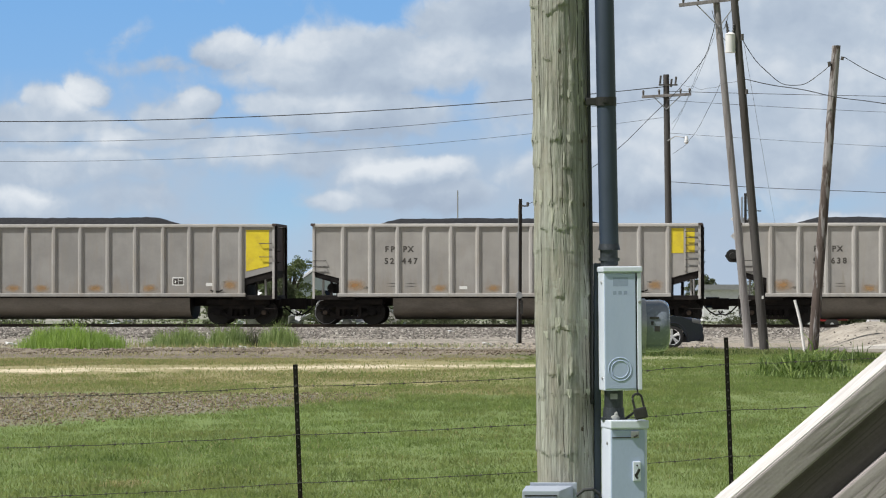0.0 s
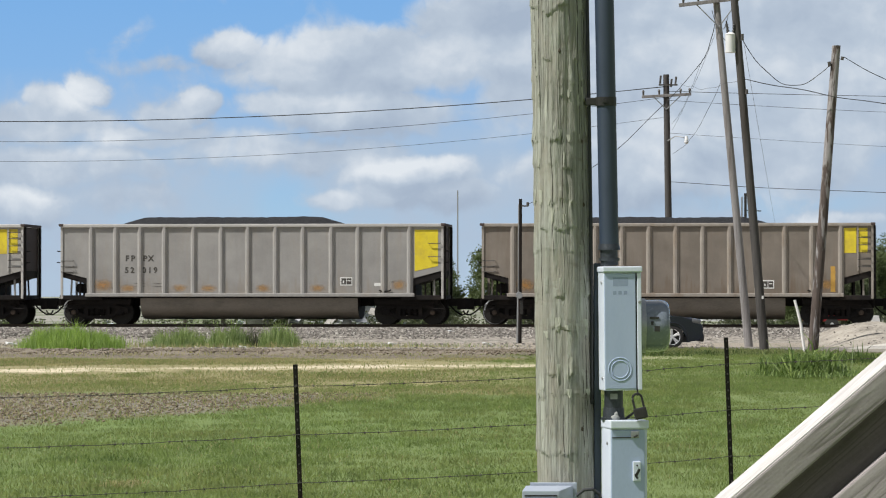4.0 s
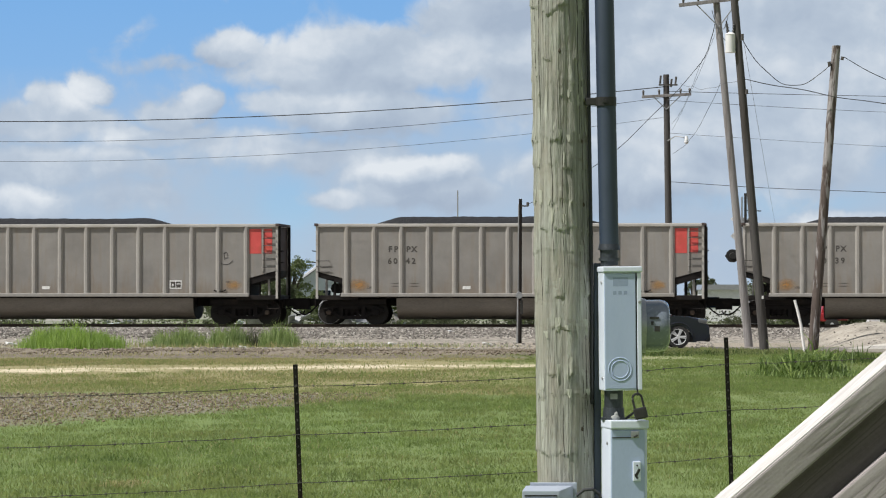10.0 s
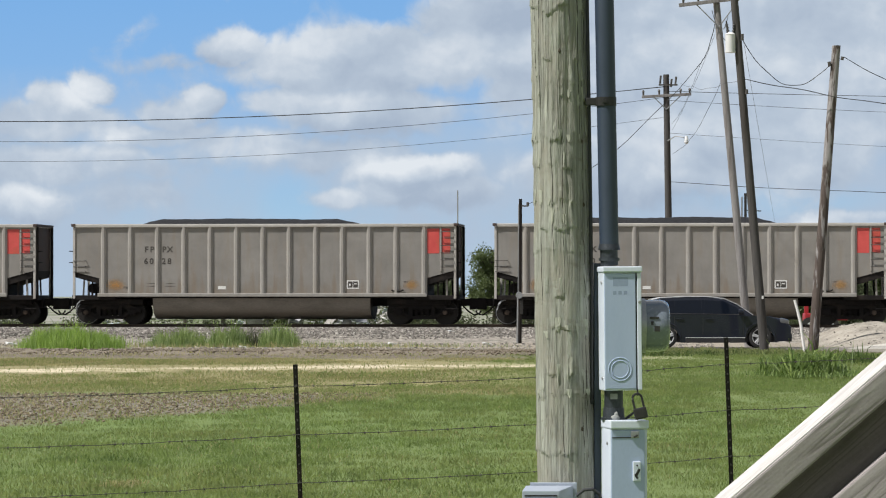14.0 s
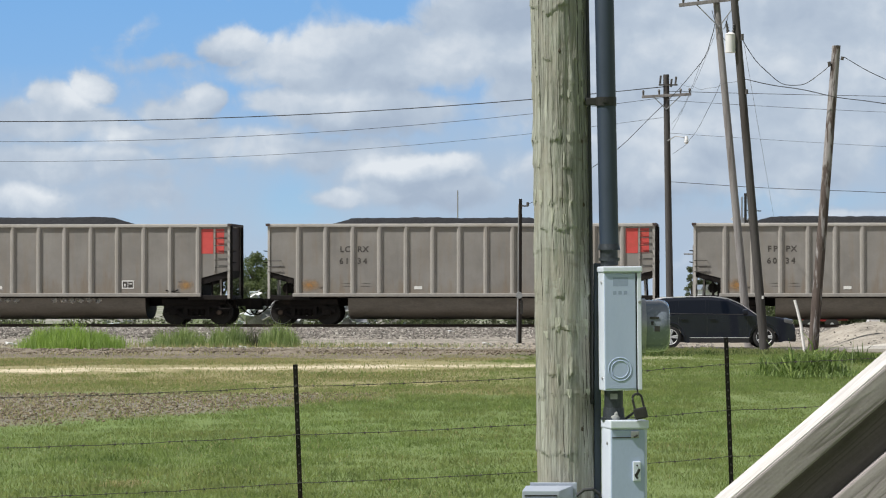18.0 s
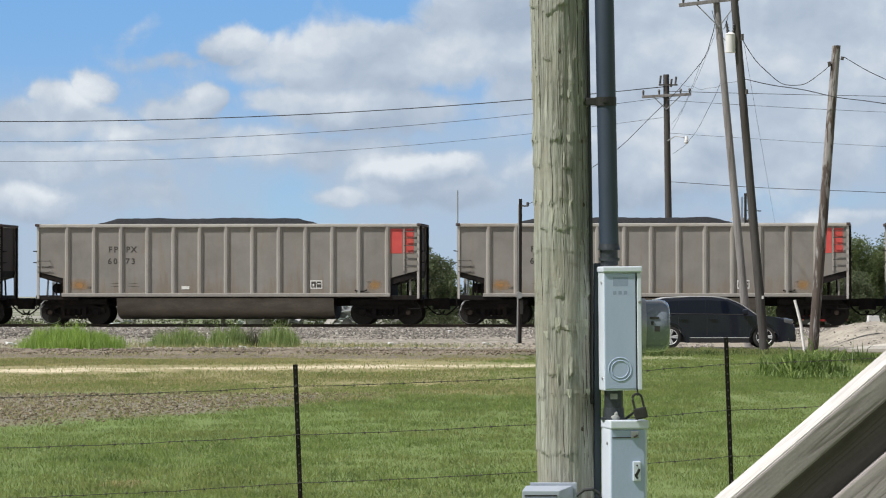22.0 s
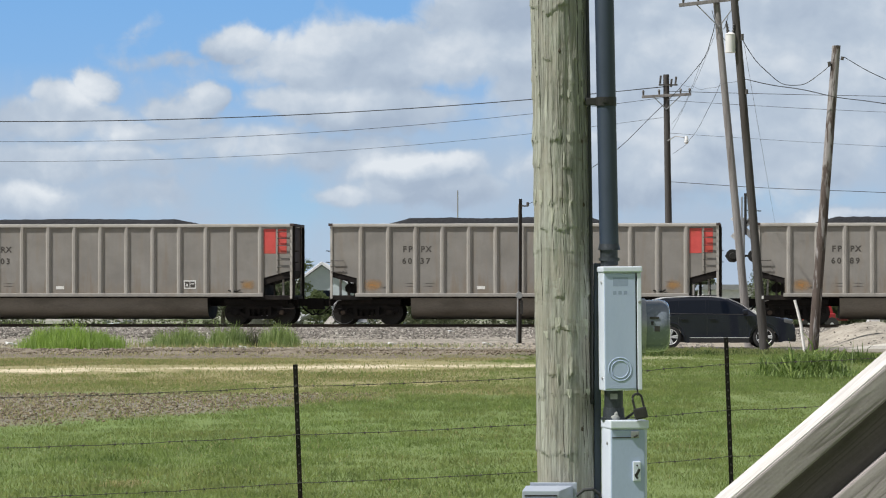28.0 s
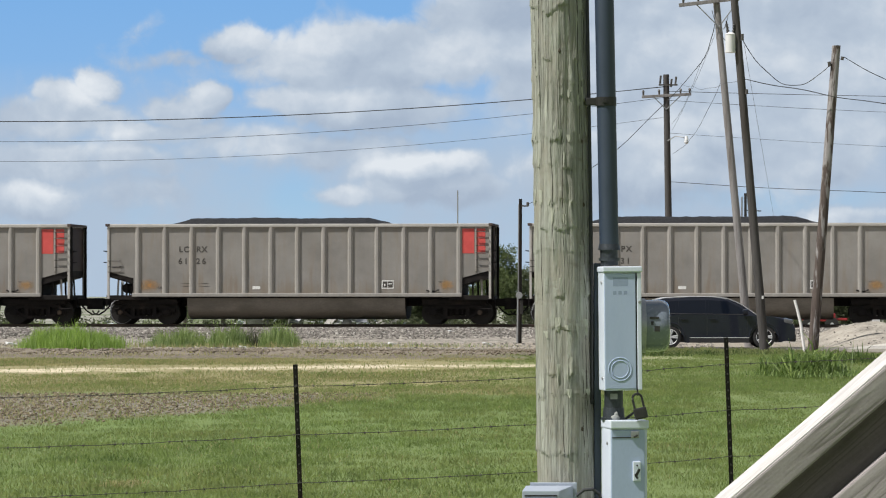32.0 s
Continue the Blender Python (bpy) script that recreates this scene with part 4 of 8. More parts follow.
def build_earth_ridge():
    """A low ridge of dark turned earth between ballast and field, placed to fit the camera's view."""
    bm = B()
    rings = []
    for i in range(260):
        x = -26 + 30.5 * i / 259
        ring = []
        for j in range(17):
            a = -6.0 + 12.0 * j / 16
            y = 102.4 - 0.09 * x + a + noise.noise(Vector((x * 0.35, 9, a * 0.2))) * 0.9
            hump = max(0.0, 1 - (a / 5.6) ** 2)
            fade = min(max((4.2 - x) / 2.5, 0), 1)
            fade *= 0.45 + 0.9 * max(0.0, 0.45 + noise.noise(Vector((x * 0.55, 2, 5))))
            z = -0.04 + hump * fade * (0.07 + 0.07 * noise.noise(Vector((x * 0.9, a * 0.8, 3))) + 0.13 * max(0.0, noise.noise(Vector((x * 3.1, a * 3.0, 8)))))
            ring.append(bm.verts.new((x, y, z)))
        rings.append(ring)
    for p, q in zip(rings, rings[1:]):
        for j in range(16):
            bm.faces.new((p[j], q[j], q[j + 1], p[j + 1]))
    earth = surface("dark_earth", (0.11, 0.09, 0.066), (0.31, 0.262, 0.195), 0.95, scale=2.0, fine=11.0, bump=1.0, dist=0.06, world_space=True)
    tagged(part("earth_ridge", bm, earth, smooth=True), "low ridge of dark clumpy earth beside the ballast", "earth", kind="structure")
    rows = []
    while len(rows) < 4200:
        x = random.uniform(-18, 4)
        a = random.gauss(0.6, 2.4)
        if noise.noise(Vector((x * 0.7, a * 0.5, 11))) + random.uniform(-0.35, 0.35) < 0:
            continue
        rows.append((x, 102.4 - 0.09 * x + a, 0.005 + 0.06 * max(0, 1 - (a / 5.6) ** 2), random.choice((0.02, 0.02, 0.025, 0.03, 0.03, 0.04, 0.05, 0.07))))
    rock_batch(rows, "earth_clods", earth, "dark clods of turned earth", "earth")


build_earth_ridge()


# ---- the coal train ----
PITCH = 16.18
LONG = 14.70
SIDE = 1.43
RIBS = [1.175, 2.22, 3.26, 4.285, 5.295, 6.31, 7.325, 8.335, 9.35, 10.375, 11.40, 12.42, 13.50]
RIBS_WIDE = [1.18, 2.12, 3.07, 4.01, 5.13, 6.20, 7.23, 8.29, 9.35, 10.43, 11.45, 12.42, 13.42]
TOP, SILL = 3.83, 1.10


def wheelset_mesh():
    bm = B()
    tube(bm, (0, -1.0, 0), (0, 1.0, 0), 0.085, seg=12)
    for y in (-0.755, 0.755):
        out = 1 if y > 0 else -1
        tube(bm, (0, y - 0.065, 0), (0, y + 0.065, 0), 0.457, seg=28)
        tube(bm, (0, y - out * 0.075, 0), (0, y - out * 0.045, 0), 0.485, seg=28)
        tube(bm, (0, y + out * 0.05, 0), (0, y + out * 0.10, 0), 0.16, seg=16)
        for k in range(5):
            a = 2 * math.pi * k / 5
            c = Vector((math.cos(a) * 0.28, y + out * 0.068, math.sin(a) * 0.28))
            tube(bm, c - Vector((0, 0.006, 0)), c + Vector((0, 0.006, 0)), 0.05, seg=8)
    return mesh_of("wheelset", bm, WHEEL_STEEL, True)


def side_frame_mesh():
    """Cast bogie side: arched top member, bottom member, spring nest and bearing boxes."""
    bm = B()
    prism(bm, [(-1.22, 0.42), (-1.22, 0.60), (-0.95, 0.68), (-0.55, 0.82), (0.55, 0.82), (0.95, 0.68), (1.22, 0.60), (1.22, 0.42), (0.92, 0.52), (0.5, 0.66), (-0.5, 0.66), (-0.92, 0.52)], -0.09, 0.09)
    prism(bm, [(-0.98, 0.52), (-0.5, 0.20), (0.5, 0.20), (0.98, 0.52), (0.86, 0.58), (0.42, 0.32), (-0.42, 0.32), (-0.86, 0.58)], -0.08, 0.08)
    for x in (-0.42, 0.42):
        box(bm, (x - 0.08, -0.085, 0.28), (x + 0.08, 0.085, 0.70), 0.02)
    for x in (-0.22, 0.0, 0.22):
        for z in range(5):
            tube(bm, (x, 0, 0.33 + z * 0.055), (x, 0, 0.365 + z * 0.055), 0.085, seg=10)
    box(bm, (-0.38, -0.10, 0.58), (0.38, 0.10, 0.70), 0.03)
    for x in (-0.89, 0.89):
        box(bm, (x - 0.17, -0.12, 0.36), (x + 0.17, 0.12, 0.60), 0.04)
        tube(bm, (x, -0.20, 0.457), (x, 0.20, 0.457), 0.11, seg=14)
    return mesh_of("side_frame", bm, UNDER_STEEL)


def coupler_mesh():
    bm = B()
    box(bm, (-0.72, -0.10, 0.70), (0.0, 0.10, 0.98), 0.02)
    prism(bm, [(-0.80, 0.58), (-0.40, 0.56), (-0.40, 1.0), (-0.80, 1.0)], -0.22, 0.18)
    box(bm, (-0.05, -0.34, 0.62), (0.10, 0.34, 1.06), 0.03)
    hose = [(-0.10, -0.38, 0.70), (-0.30, -0.40, 0.50), (-0.52, -0.38, 0.36), (-0.72, -0.30, 0.40), (-0.80, -0.24, 0.52)]
    path_tube(bm, hose, 0.032, 6)
    return mesh_of("coupler", bm, UNDER_STEEL)


def hopper_car(paint, rib_paint, name_label, ribs=RIBS, plates=((5.74, 1.40), (10.77, 1.52)), marks=()):
    """A steel-sided coal car: ribbed sides, sloped open ends, a rounded tub slung between two bogies."""
    car = thing("coal_car", name_label, "rail car", group="coal train")
    # side sheets, each with the raised corner cut at both ends
    for sgn in (-1, 1):
        bm = B()
        out = [(0.0, 2.02), (1.0, 1.76), (1.0, SILL), (13.55, SILL), (13.55, 1.76), (LONG, 2.06), (LONG, TOP - 0.1), (0.0, TOP - 0.1)]
        prism(bm, out, sgn * SIDE - 0.012, sgn * SIDE + 0.012)
        part("side_sheet", bm, paint, car)
        for i, x in enumerate(ribs):
            bm = B()
            hat = [(x - 0.11, 0.010), (x - 0.105, 0.022), (x - 0.045, 0.092), (x + 0.03, 0.092), (x + 0.105, 0.022), (x + 0.11, 0.010)]
            rings = [[bm.verts.new((hx, sgn * (SIDE + hy), z)) for hx, hy in hat] for z in (SILL + 0.08, TOP - 0.11)]
            for k in range(6):
                bm.faces.new((rings[0][k], rings[0][(k + 1) % 6], rings[1][(k + 1) % 6], rings[1][k]))
            for ring in rings:
                bm.faces.new(ring)
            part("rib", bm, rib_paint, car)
        bm = B()
        y0, y1 = sorted((sgn * (SIDE - 0.06), sgn * (SIDE + 0.095)))
        box(bm, (-0.02, y0, TOP - 0.13), (LONG + 0.02, y1, TOP), 0.03)
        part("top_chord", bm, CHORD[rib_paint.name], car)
        bm = B()
        y0, y1 = sorted((sgn * (SIDE - 0.05), sgn * (SIDE + 0.105)))
        box(bm, (0.95, y0, SILL - 0.05), (13.60, y1, SILL + 0.09), 0.025)
        part("side_sill", bm, rib_paint, car)
        # corner posts that carry the ladders
        for x in (0.03, LONG - 0.03):
            bm = B()
            y0, y1 = sorted((sgn * (SIDE - 0.04), sgn * (SIDE + 0.05)))
            box(bm, (x - 0.045, y0, 0.98), (x + 0.045, y1, TOP - 0.1), 0.012)
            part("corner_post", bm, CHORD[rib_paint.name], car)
    # sloped end sheets and end top chords
    for end in (0, 1):
        bm = B()
        x0, x1 = (0.04, 1.55) if end == 0 else (LONG - 0.04, LONG - 1.55)
        d = 0.03 if end == 0 else -0.03
        outline = [(x0, TOP - 0.1), (x0, 2.06), (x1, 1.62), (x1, SILL), (x1 + d, SILL), (x1 + d, 1.66), (x0 + d, 2.10), (x0 + d, TOP - 0.1)]
        prism(bm, outline, -SIDE + 0.014, SIDE - 0.014)
        part("end_sheet", bm, END_METAL, car, "rust-dark sloped end sheet")
        bm = B()
        xe = 0.0 if end == 0 else LONG
        # Black wedge added to fill the dark band below the slope sheet.
        slope = [(xe + d, 2.05), (x1, 1.66), (x1, 1.38), (xe + d * 2, 1.80)]
        prism(bm, slope, -SIDE + 0.016, SIDE - 0.016)
        part("slope_frame", bm, UNDER_STEEL, car, "black block standing in for the dark underside of the slope")
        if end == 1:
            for y in (-SIDE + 0.02, SIDE - 0.12):
                bm = B()
                box(bm, (LONG + 0.018, y, 0.96), (LONG + 0.105, y + 0.10, TOP - 0.09), 0.01)
                part("end_post", bm, UNDER_STEEL, car, "black angle post at the end")
        bm = B()
        box(bm, (xe - 0.08, -SIDE - 0.12, TOP - 0.09), (xe + 0.08, SIDE + 0.13, TOP + 0.012), 0.02)
        part("end_chord", bm, END_METAL, car, "dark top edge of the end")
        # grab irons that stick out past the end
        d2 = -1 if end == 0 else 1
        for z in (2.35, 2.78):
            bm = B()
            path_tube(bm, [(xe, -SIDE + 0.02, z), (xe + d2 * 0.16, -SIDE + 0.02, z + 0.02), (xe + d2 * 0.17, -SIDE + 0.45, z + 0.02), (xe, -SIDE + 0.45, z)], 0.02, 6)
            part("grab_iron", bm, UNDER_STEEL, car, "black grab iron on the end")
        # platform under the slope, struts, brake gear
        bm = B()
        a, b = (-0.05, 1.6) if end == 0 else (LONG - 1.6, LONG + 0.05)
        box(bm, (a, -SIDE - 0.02, 0.93), (b, SIDE + 0.02, SILL + 0.01), 0.02)
        box(bm, (a, -0.30, 0.62), (b, 0.30, 0.95), 0.02)
        part("end_platform", bm, UNDER_STEEL, car, "black end platform")
        c = 0.75 if end == 0 else LONG - 0.75
        q = 1 if end == 0 else -1
        for dx in (-0.40, -0.05):
            for y in (-1.25, 1.25):
                bm = B()
                tube(bm, (c + q * dx, y, SILL), (c + q * dx * 0.9, y * 0.97, 1.98), 0.04, seg=6)
                part("strut", bm, rib_paint if y < 0 and dx < -0.2 else UNDER_STEEL, car)
        if end == 0:
            bm = B()
            tube(bm, (c - q * 0.05, -1.15, 1.38), (c - q * 0.05, 0.2, 1.38), 0.19, seg=14)
            part("air_reservoir", bm, UNDER_STEEL, car, "black brake air reservoir")
        bm = B()
        xa, xb = sorted((c + q * (0.32 if end else 0.12), c + q * 0.62))
        box(bm, (xa, -1.25, 1.08), (xb, 1.2, 1.80 if end else 1.70), 0.04)
        part("brake_valve", bm, UNDER_STEEL, car, "black brake valve box")
        # Two solid black blocks, added to fill the shaded space around the bogie.
        bm = B()
        xa, xb = sorted((c - q * 0.55, c + q * 1.9))
        box(bm, (xa, -1.2, 0.76), (xb, 1.2, 0.97), 0.03)
        part("under_frame", bm, UNDER_STEEL, car, "black block filling the shade over the bogie")
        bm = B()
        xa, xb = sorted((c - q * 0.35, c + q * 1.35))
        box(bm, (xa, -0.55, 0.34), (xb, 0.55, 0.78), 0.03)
        part("brake_rigging", bm, UNDER_STEEL, car, "black block filling the shade between the wheels")
        for sgn in (-1, 1):
            for k, z in enumerate((2.0, 2.2, 2.42) if end == 0 else (2.57, 3.08) if paint is CAR_WORN else (2.18, 2.45, 2.72, 3.0, 3.28, 3.52)):
                bm = B()
                xa, xb = (LONG - 0.56, LONG - 0.10) if end == 1 else (0.02, 0.48)
                y = sgn * (SIDE + 0.10)
                path_tube(bm, [(xa, sgn * SIDE, z + 0.02), (xa, y, z), (xb, y, z), (xb, sgn * SIDE, z + 0.02)], 0.016, 6)
                part("ladder_rung", bm, MARK_BLACK, car)
            if end == 1 and paint is CAR_WORN:
                pass
            elif end == 1:
                bm = B()
                y0, y1 = sorted((sgn * (SIDE + 0.012), sgn * (SIDE + 0.055)))
                box(bm, (LONG - 0.60, y0, 2.02), (LONG - 0.54, y1, TOP - 0.12), 0.01)
                part("ladder_stile", bm, rib_paint, car)
            else:
                # Pale tube added for the lit arc on the end wheel.
                bm = B()
                path_tube(bm, [(0.42, sgn * 1.34, 0.95), (0.26, sgn * 1.40, 0.90), (0.14, sgn * 1.40, 0.76), (0.09, sgn * 1.38, 0.55)], 0.028, 6)
                part("release_lever", bm, GALVANISED, car, "pale bent tube standing in for the lit arc of the wheel")
            bm = B()
            xe2 = LONG + 0.05 if end == 1 else -0.05
            path_tube(bm, [(xe2, sgn * 1.35, 1.0), (xe2, sgn * 1.35, 0.6), (xe2 + (-0.45 if end == 1 else 0.45), sgn * 1.35, 0.6), (xe2 + (-0.45 if end == 1 else 0.45), sgn * 1.35, 1.0)], 0.02, 6)
            part("sill_step", bm, UNDER_STEEL, car)
        cp = part("coupler", coupler, None, car, "black knuckle coupler and brake hose")
        cp.matrix_basis = pose(-0.02, 0, 0) if end == 0 else pose(LONG + 0.02, 0, 0, 0, 0, 180)
    # rounded tub
    bm = B()
    arc = [(-1.30, SILL + 0.03)] + [(-1.28 * math.cos(a), 0.88 - 0.69 * math.sin(a) ** 0.7) for a in (math.pi * k / 18 for k in range(1, 18))] + [(1.30, SILL + 0.03)]
    ends = [[bm.verts.new((x, y, z)) for y, z in arc] for x in (3.05, 11.42)]
    for i in range(len(arc) - 1):
        bm.faces.new((ends[0][i], ends[0][i + 1], ends[1][i + 1], ends[1][i]))
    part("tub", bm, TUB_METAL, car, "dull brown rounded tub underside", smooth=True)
    # Tub ends put in black steel, for the shade below the slope.
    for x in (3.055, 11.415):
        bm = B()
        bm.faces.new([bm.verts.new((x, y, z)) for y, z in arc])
        part("tub_end", bm, UNDER_STEEL, car, "tub end coloured black for the shade on it")
    bm = B()
    box(bm, (1.4, -0.3, 0.70), (13.3, 0.3, 1.05), 0.03)
    box(bm, (1.5, -SIDE + 0.05, 1.0), (13.2, SIDE - 0.05, 1.06))
    part("centre_sill", bm, UNDER_STEEL, car)
    # bogies
    for c in (1.33, 13.37):
        bogie = part("bogie", bolster, None, car, "black four-wheel freight bogie")
        bogie.matrix_basis = pose(c, 0, 0)
        for y in (-1.02, 1.02):
            part("side_frame", side_frame, None, bogie, at=pose(0, y, 0))
        for x in (-0.89, 0.89):
            part("wheelset", wheelset, None, bogie, at=pose(x, 0, 0.457))
        if c < 5:
            # Pale ring laid on the wheel as its highlight.
            bm = B()
            path_tube(bm, [(-0.89 + 0.432 * math.cos(math.pi * k / 16), -0.828, 0.457 + 0.432 * math.sin(math.pi * k / 16)) for k in range(33)], 0.011, 5)
            part("wheel_rim", bm, GALVANISED, bogie, "pale ring standing in for the wheel rim's highlight", smooth=True)
        # Paler cap on the outer axle only, in place of a glint.
        bm = B()
        xo = -0.89 if c < 5 else 0.89
        tube(bm, (xo, -1.25, 0.457), (xo, -1.21, 0.457), 0.075, 0.105, 14)
        part("bearing_cap", bm, RAIL_STEEL, bogie, "grey bearing cap added for the glint there", smooth=True)
    # data plates on the near side
    (px, pz), (qx, qz) = plates
    plate(car, "weight_plate", px, pz, 0.30, 0.12, MARK_WHITE, "small white data plate")
    p = plate(car, "inspection_plate", qx, qz, 0.46, 0.32, MARK_WHITE, "white-framed plate with dark squares")
    plate(p, "dark_square", qx - 0.10, qz, 0.18, 0.23, MARK_BLACK, lift=0.004)
    plate(p, "dark_square", qx + 0.105, qz, 0.18, 0.23, MARK_BLACK, lift=0.004)
    plate(p, "pale_bar", qx - 0.11, qz - 0.02, 0.05, 0.10, MARK_WHITE, lift=0.008)
    plate(p, "pale_bar", qx + 0.105, qz + 0.025, 0.12, 0.035, MARK_WHITE, lift=0.008)
    plate(car, "rust_mark", 13.0, 1.50, 0.66, 0.42, MARK_RUST, "faded orange patch")
    plate(car, "rust_mark", 1.62, 1.50, 0.85, 0.50, RUST_STAIN, "faded orange patch")
    for x, z, w, h in ((2.05, 1.40, 0.34, 0.13), (3.05, 1.56, 0.52, 0.05), (3.05, 1.45, 0.46, 0.05), (3.75, 1.56, 0.46, 0.05), (3.75, 1.45, 0.50, 0.05), (12.78, 1.62, 0.22, 0.07)):
        plate(car, "stencil_bar", x, z, w, h, STENCIL, "faint worn stencil lines")
    for x in marks:
        plate(car, "rust_mark", x, 1.38, 0.66, 0.32, MARK_RUST, "faded orange patch")
    bm = B()
    path_tube(bm, [(12.25, -SIDE - 0.06, 1.30), (12.38, -SIDE - 0.06, 1.26), (12.6, -SIDE - 0.06, 1.26), (12.72, -SIDE - 0.06, 1.32)], 0.03, 6)
    part("shaker_bracket", bm, UNDER_STEEL, car)
    return car


def plate(parent, name, x, z, w, h, mat, label="", lift=0.0, y=None):
    bm = B()
    y = -SIDE - 0.012 if y is None else y
    box(bm, (x - w / 2, y - 0.006 - lift, z - h / 2), (x + w / 2, y + 0.001, z + h / 2))
    return part(name, bm, mat, parent, label)


LETTER_MESH = {}


def lettering(parent, words, x, z, size):
    """Painted characters in the built-in font on the near side, one by one."""
    for k, one in enumerate(words):
        letter(parent, one, x + (k - (len(words) - 1) / 2) * size * 0.72, z, size)


def letter(parent, words, x, z, size, mat=None, lift=0.0):
    key = (words, size)
    if key not in LETTER_MESH:
        cu = bpy.data.curves.new("lettering", "FONT")
        cu.body, cu.size, cu.align_x, cu.align_y, cu.space_character = words, size, "CENTER", "CENTER", 1.12
        cu.offset, cu.resolution_u = 0.009, 3
        ob = bpy.data.objects.new("lettering", cu)
        scene.collection.objects.link(ob)
        bpy.context.view_layer.update()
        me = bpy.data.meshes.new_from_object(ob)
        bpy.data.objects.remove(ob)
        me.materials.clear()
        me.materials.append(mat or MARK_BLACK)
        LETTER_MESH[key] = me
    return part("letter", LETTER_MESH[key], None, parent, "black painted character", at=pose(x, -SIDE - 0.018 - lift, z, 90, 0, 0))


wheelset, side_frame, coupler = wheelset_mesh(), side_frame_mesh(), coupler_mesh()
_bm = B()
box(_bm, (-0.2, -1.0, 0.42), (0.2, 1.0, 0.72), 0.03)
box(_bm, (-1.0, -0.12, 0.52), (1.0, 0.12, 0.62), 0.02)
bolster = mesh_of("bolster", _bm, UNDER_STEEL)

TEMPLATE = {
    "grey": hopper_car(CAR_GREY, RIB_GREY, "dusty grey ribbed coal car rolling on the track", marks=(4.85, 6.9, 8.85, 9.9)),
    "worn": hopper_car(CAR_WORN, RIB_WORN, "dull grey ribbed coal car with orange patches along the sill", RIBS_WIDE, ((12.22, 1.52), (11.0, 1.64)), (2.6, 4.6, 5.7, 7.8, 9.9)),
    "tan": hopper_car(CAR_TAN, RIB_TAN, "dusty tan-grey ribbed coal car rolling on the track"),
    "brown": hopper_car(CAR_BROWN, RIB_BROWN, "rust-brown weathered ribbed coal car rolling on the track"),
}

# order along the train: finish, corner panel, letters and numbers left and right of the third rib
CARS = [("grey", "yellow", "FP", "PX", "52", "118"), ("worn", "tall", "FP", "PX", "52", "200"), ("grey", "yellow", "FP", "PX", "52", "447"), ("grey", "yellow", "FP", "PX", "52", "638"),
        ("grey", "yellow", "FP", "PX", "52", "431"), ("worn", "tall", "FP", "PX", "52", "019"), ("brown", "yellow", "FP", "PX", "518", "55"),
        ("worn", "tall", "FP", "PX", "52", "205"), ("tan", "red", "FP", "PX", "60", "46"), ("tan", "red", "LC", "RX", "61", "24"),
        ("tan", "red", "FP", "PX", "60", "41"), ("tan", "red", "FP", "PX", "60", "42"), ("tan", "red", "FP", "PX", "60", "39"),
        ("tan", "red", "FP", "PX", "60", "52"), ("tan", "red", "FP", "PX", "60", "28"), ("tan", "red", "FP", "PX", "61", "30"),
        ("tan", "red", "FP", "PX", "60", "15"), ("tan", "red", "LC", "RX", "61", "22"), ("tan", "red", "LC", "RX", "61", "34"),
        ("tan", "red", "FP", "PX", "60", "34"), ("tan", "red", "FP", "PX", "60", "12"), ("tan", "red", "FP", "PX", "60", "73"),
        ("tan", "red", "FP", "PX", "60", "75"), ("tan", "red", "FP", "PX", "60", "31"), ("tan", "red", "FP", "PX", "60", "24"),
        ("tan", "red", "LC", "RX", "61", "10"), ("tan", "red", "LC", "RX", "61", "03"), ("tan", "red", "FP", "PX", "60", "37"),
        ("tan", "red", "FP", "PX", "60", "89"), ("tan", "red", "FP", "PX", "60", "04"), ("tan", "red", "LC", "RX", "61", "26"),
        ("tan", "red", "FP", "PX", "61", "31"), ("tan", "red", "FP", "PX", "60", "11")]
FIRST = -2

def corner_panel(car, look_kind):
    if look_kind == "tall":
        bm = B()
        y = -SIDE - 0.013
        prism(bm, [(13.61, 2.02), (14.5, 2.22), (14.5, 3.60), (13.61, 3.60)], y - 0.006, y)
        return part("corner_panel", bm, PANEL_YELLOW, car, "tall bright yellow corner panel")
    mat = PANEL_YELLOW if look_kind == "yellow" else PANEL_RED
    for x, w in ((13.84, 0.46), (14.31, 0.36)):
        plate(car, "corner_panel", x, 3.17, w, 0.94, mat, "bright %s corner panel" % look_kind)


def coal_mesh(seed):
    """A heaped coal load: flat edges under the rim, a long mound in the middle, lumps on top."""
    rng = random.Random(seed)
    x0, x1 = 1.8 + rng.uniform(-0.15, 0.15), 11.1 + rng.uniform(-0.2, 0.35)
    peak = 0.245 + rng.uniform(-0.04, 0.05)
    nx, ny = 84, 13
    verts, faces = [], []
    for i in range(nx):
        x = 0.12 + (LONG - 0.24) * i / (nx - 1)
        for j in range(ny):
            y = -1.36 + 2.72 * j / (ny - 1)
            edge = 1 - abs(y / 1.42) ** 3
            along = min(max((x - x0 + 0.5) / 1.7, 0), 1) * min(max((x1 + 0.5 - x) / 1.9, 0), 1)
            along = along ** 0.8
            z = TOP - 0.32 + along * (0.32 + peak) * (0.35 + 0.65 * edge) + noise.noise(Vector((x * 0.6 + seed * 9, y * 0.8, 0))) * 0.04 + noise.noise(Vector((x * 3.5, y * 3.5, seed))) * 0.035
            verts.append((x, y, z))
    for i in range(nx - 1):
        for j in range(ny - 1):
            a = i * ny + j
            faces.append((a, a + ny, a + ny + 1, a + 1))
    return raw_mesh("coal_heap", verts, faces, COAL)


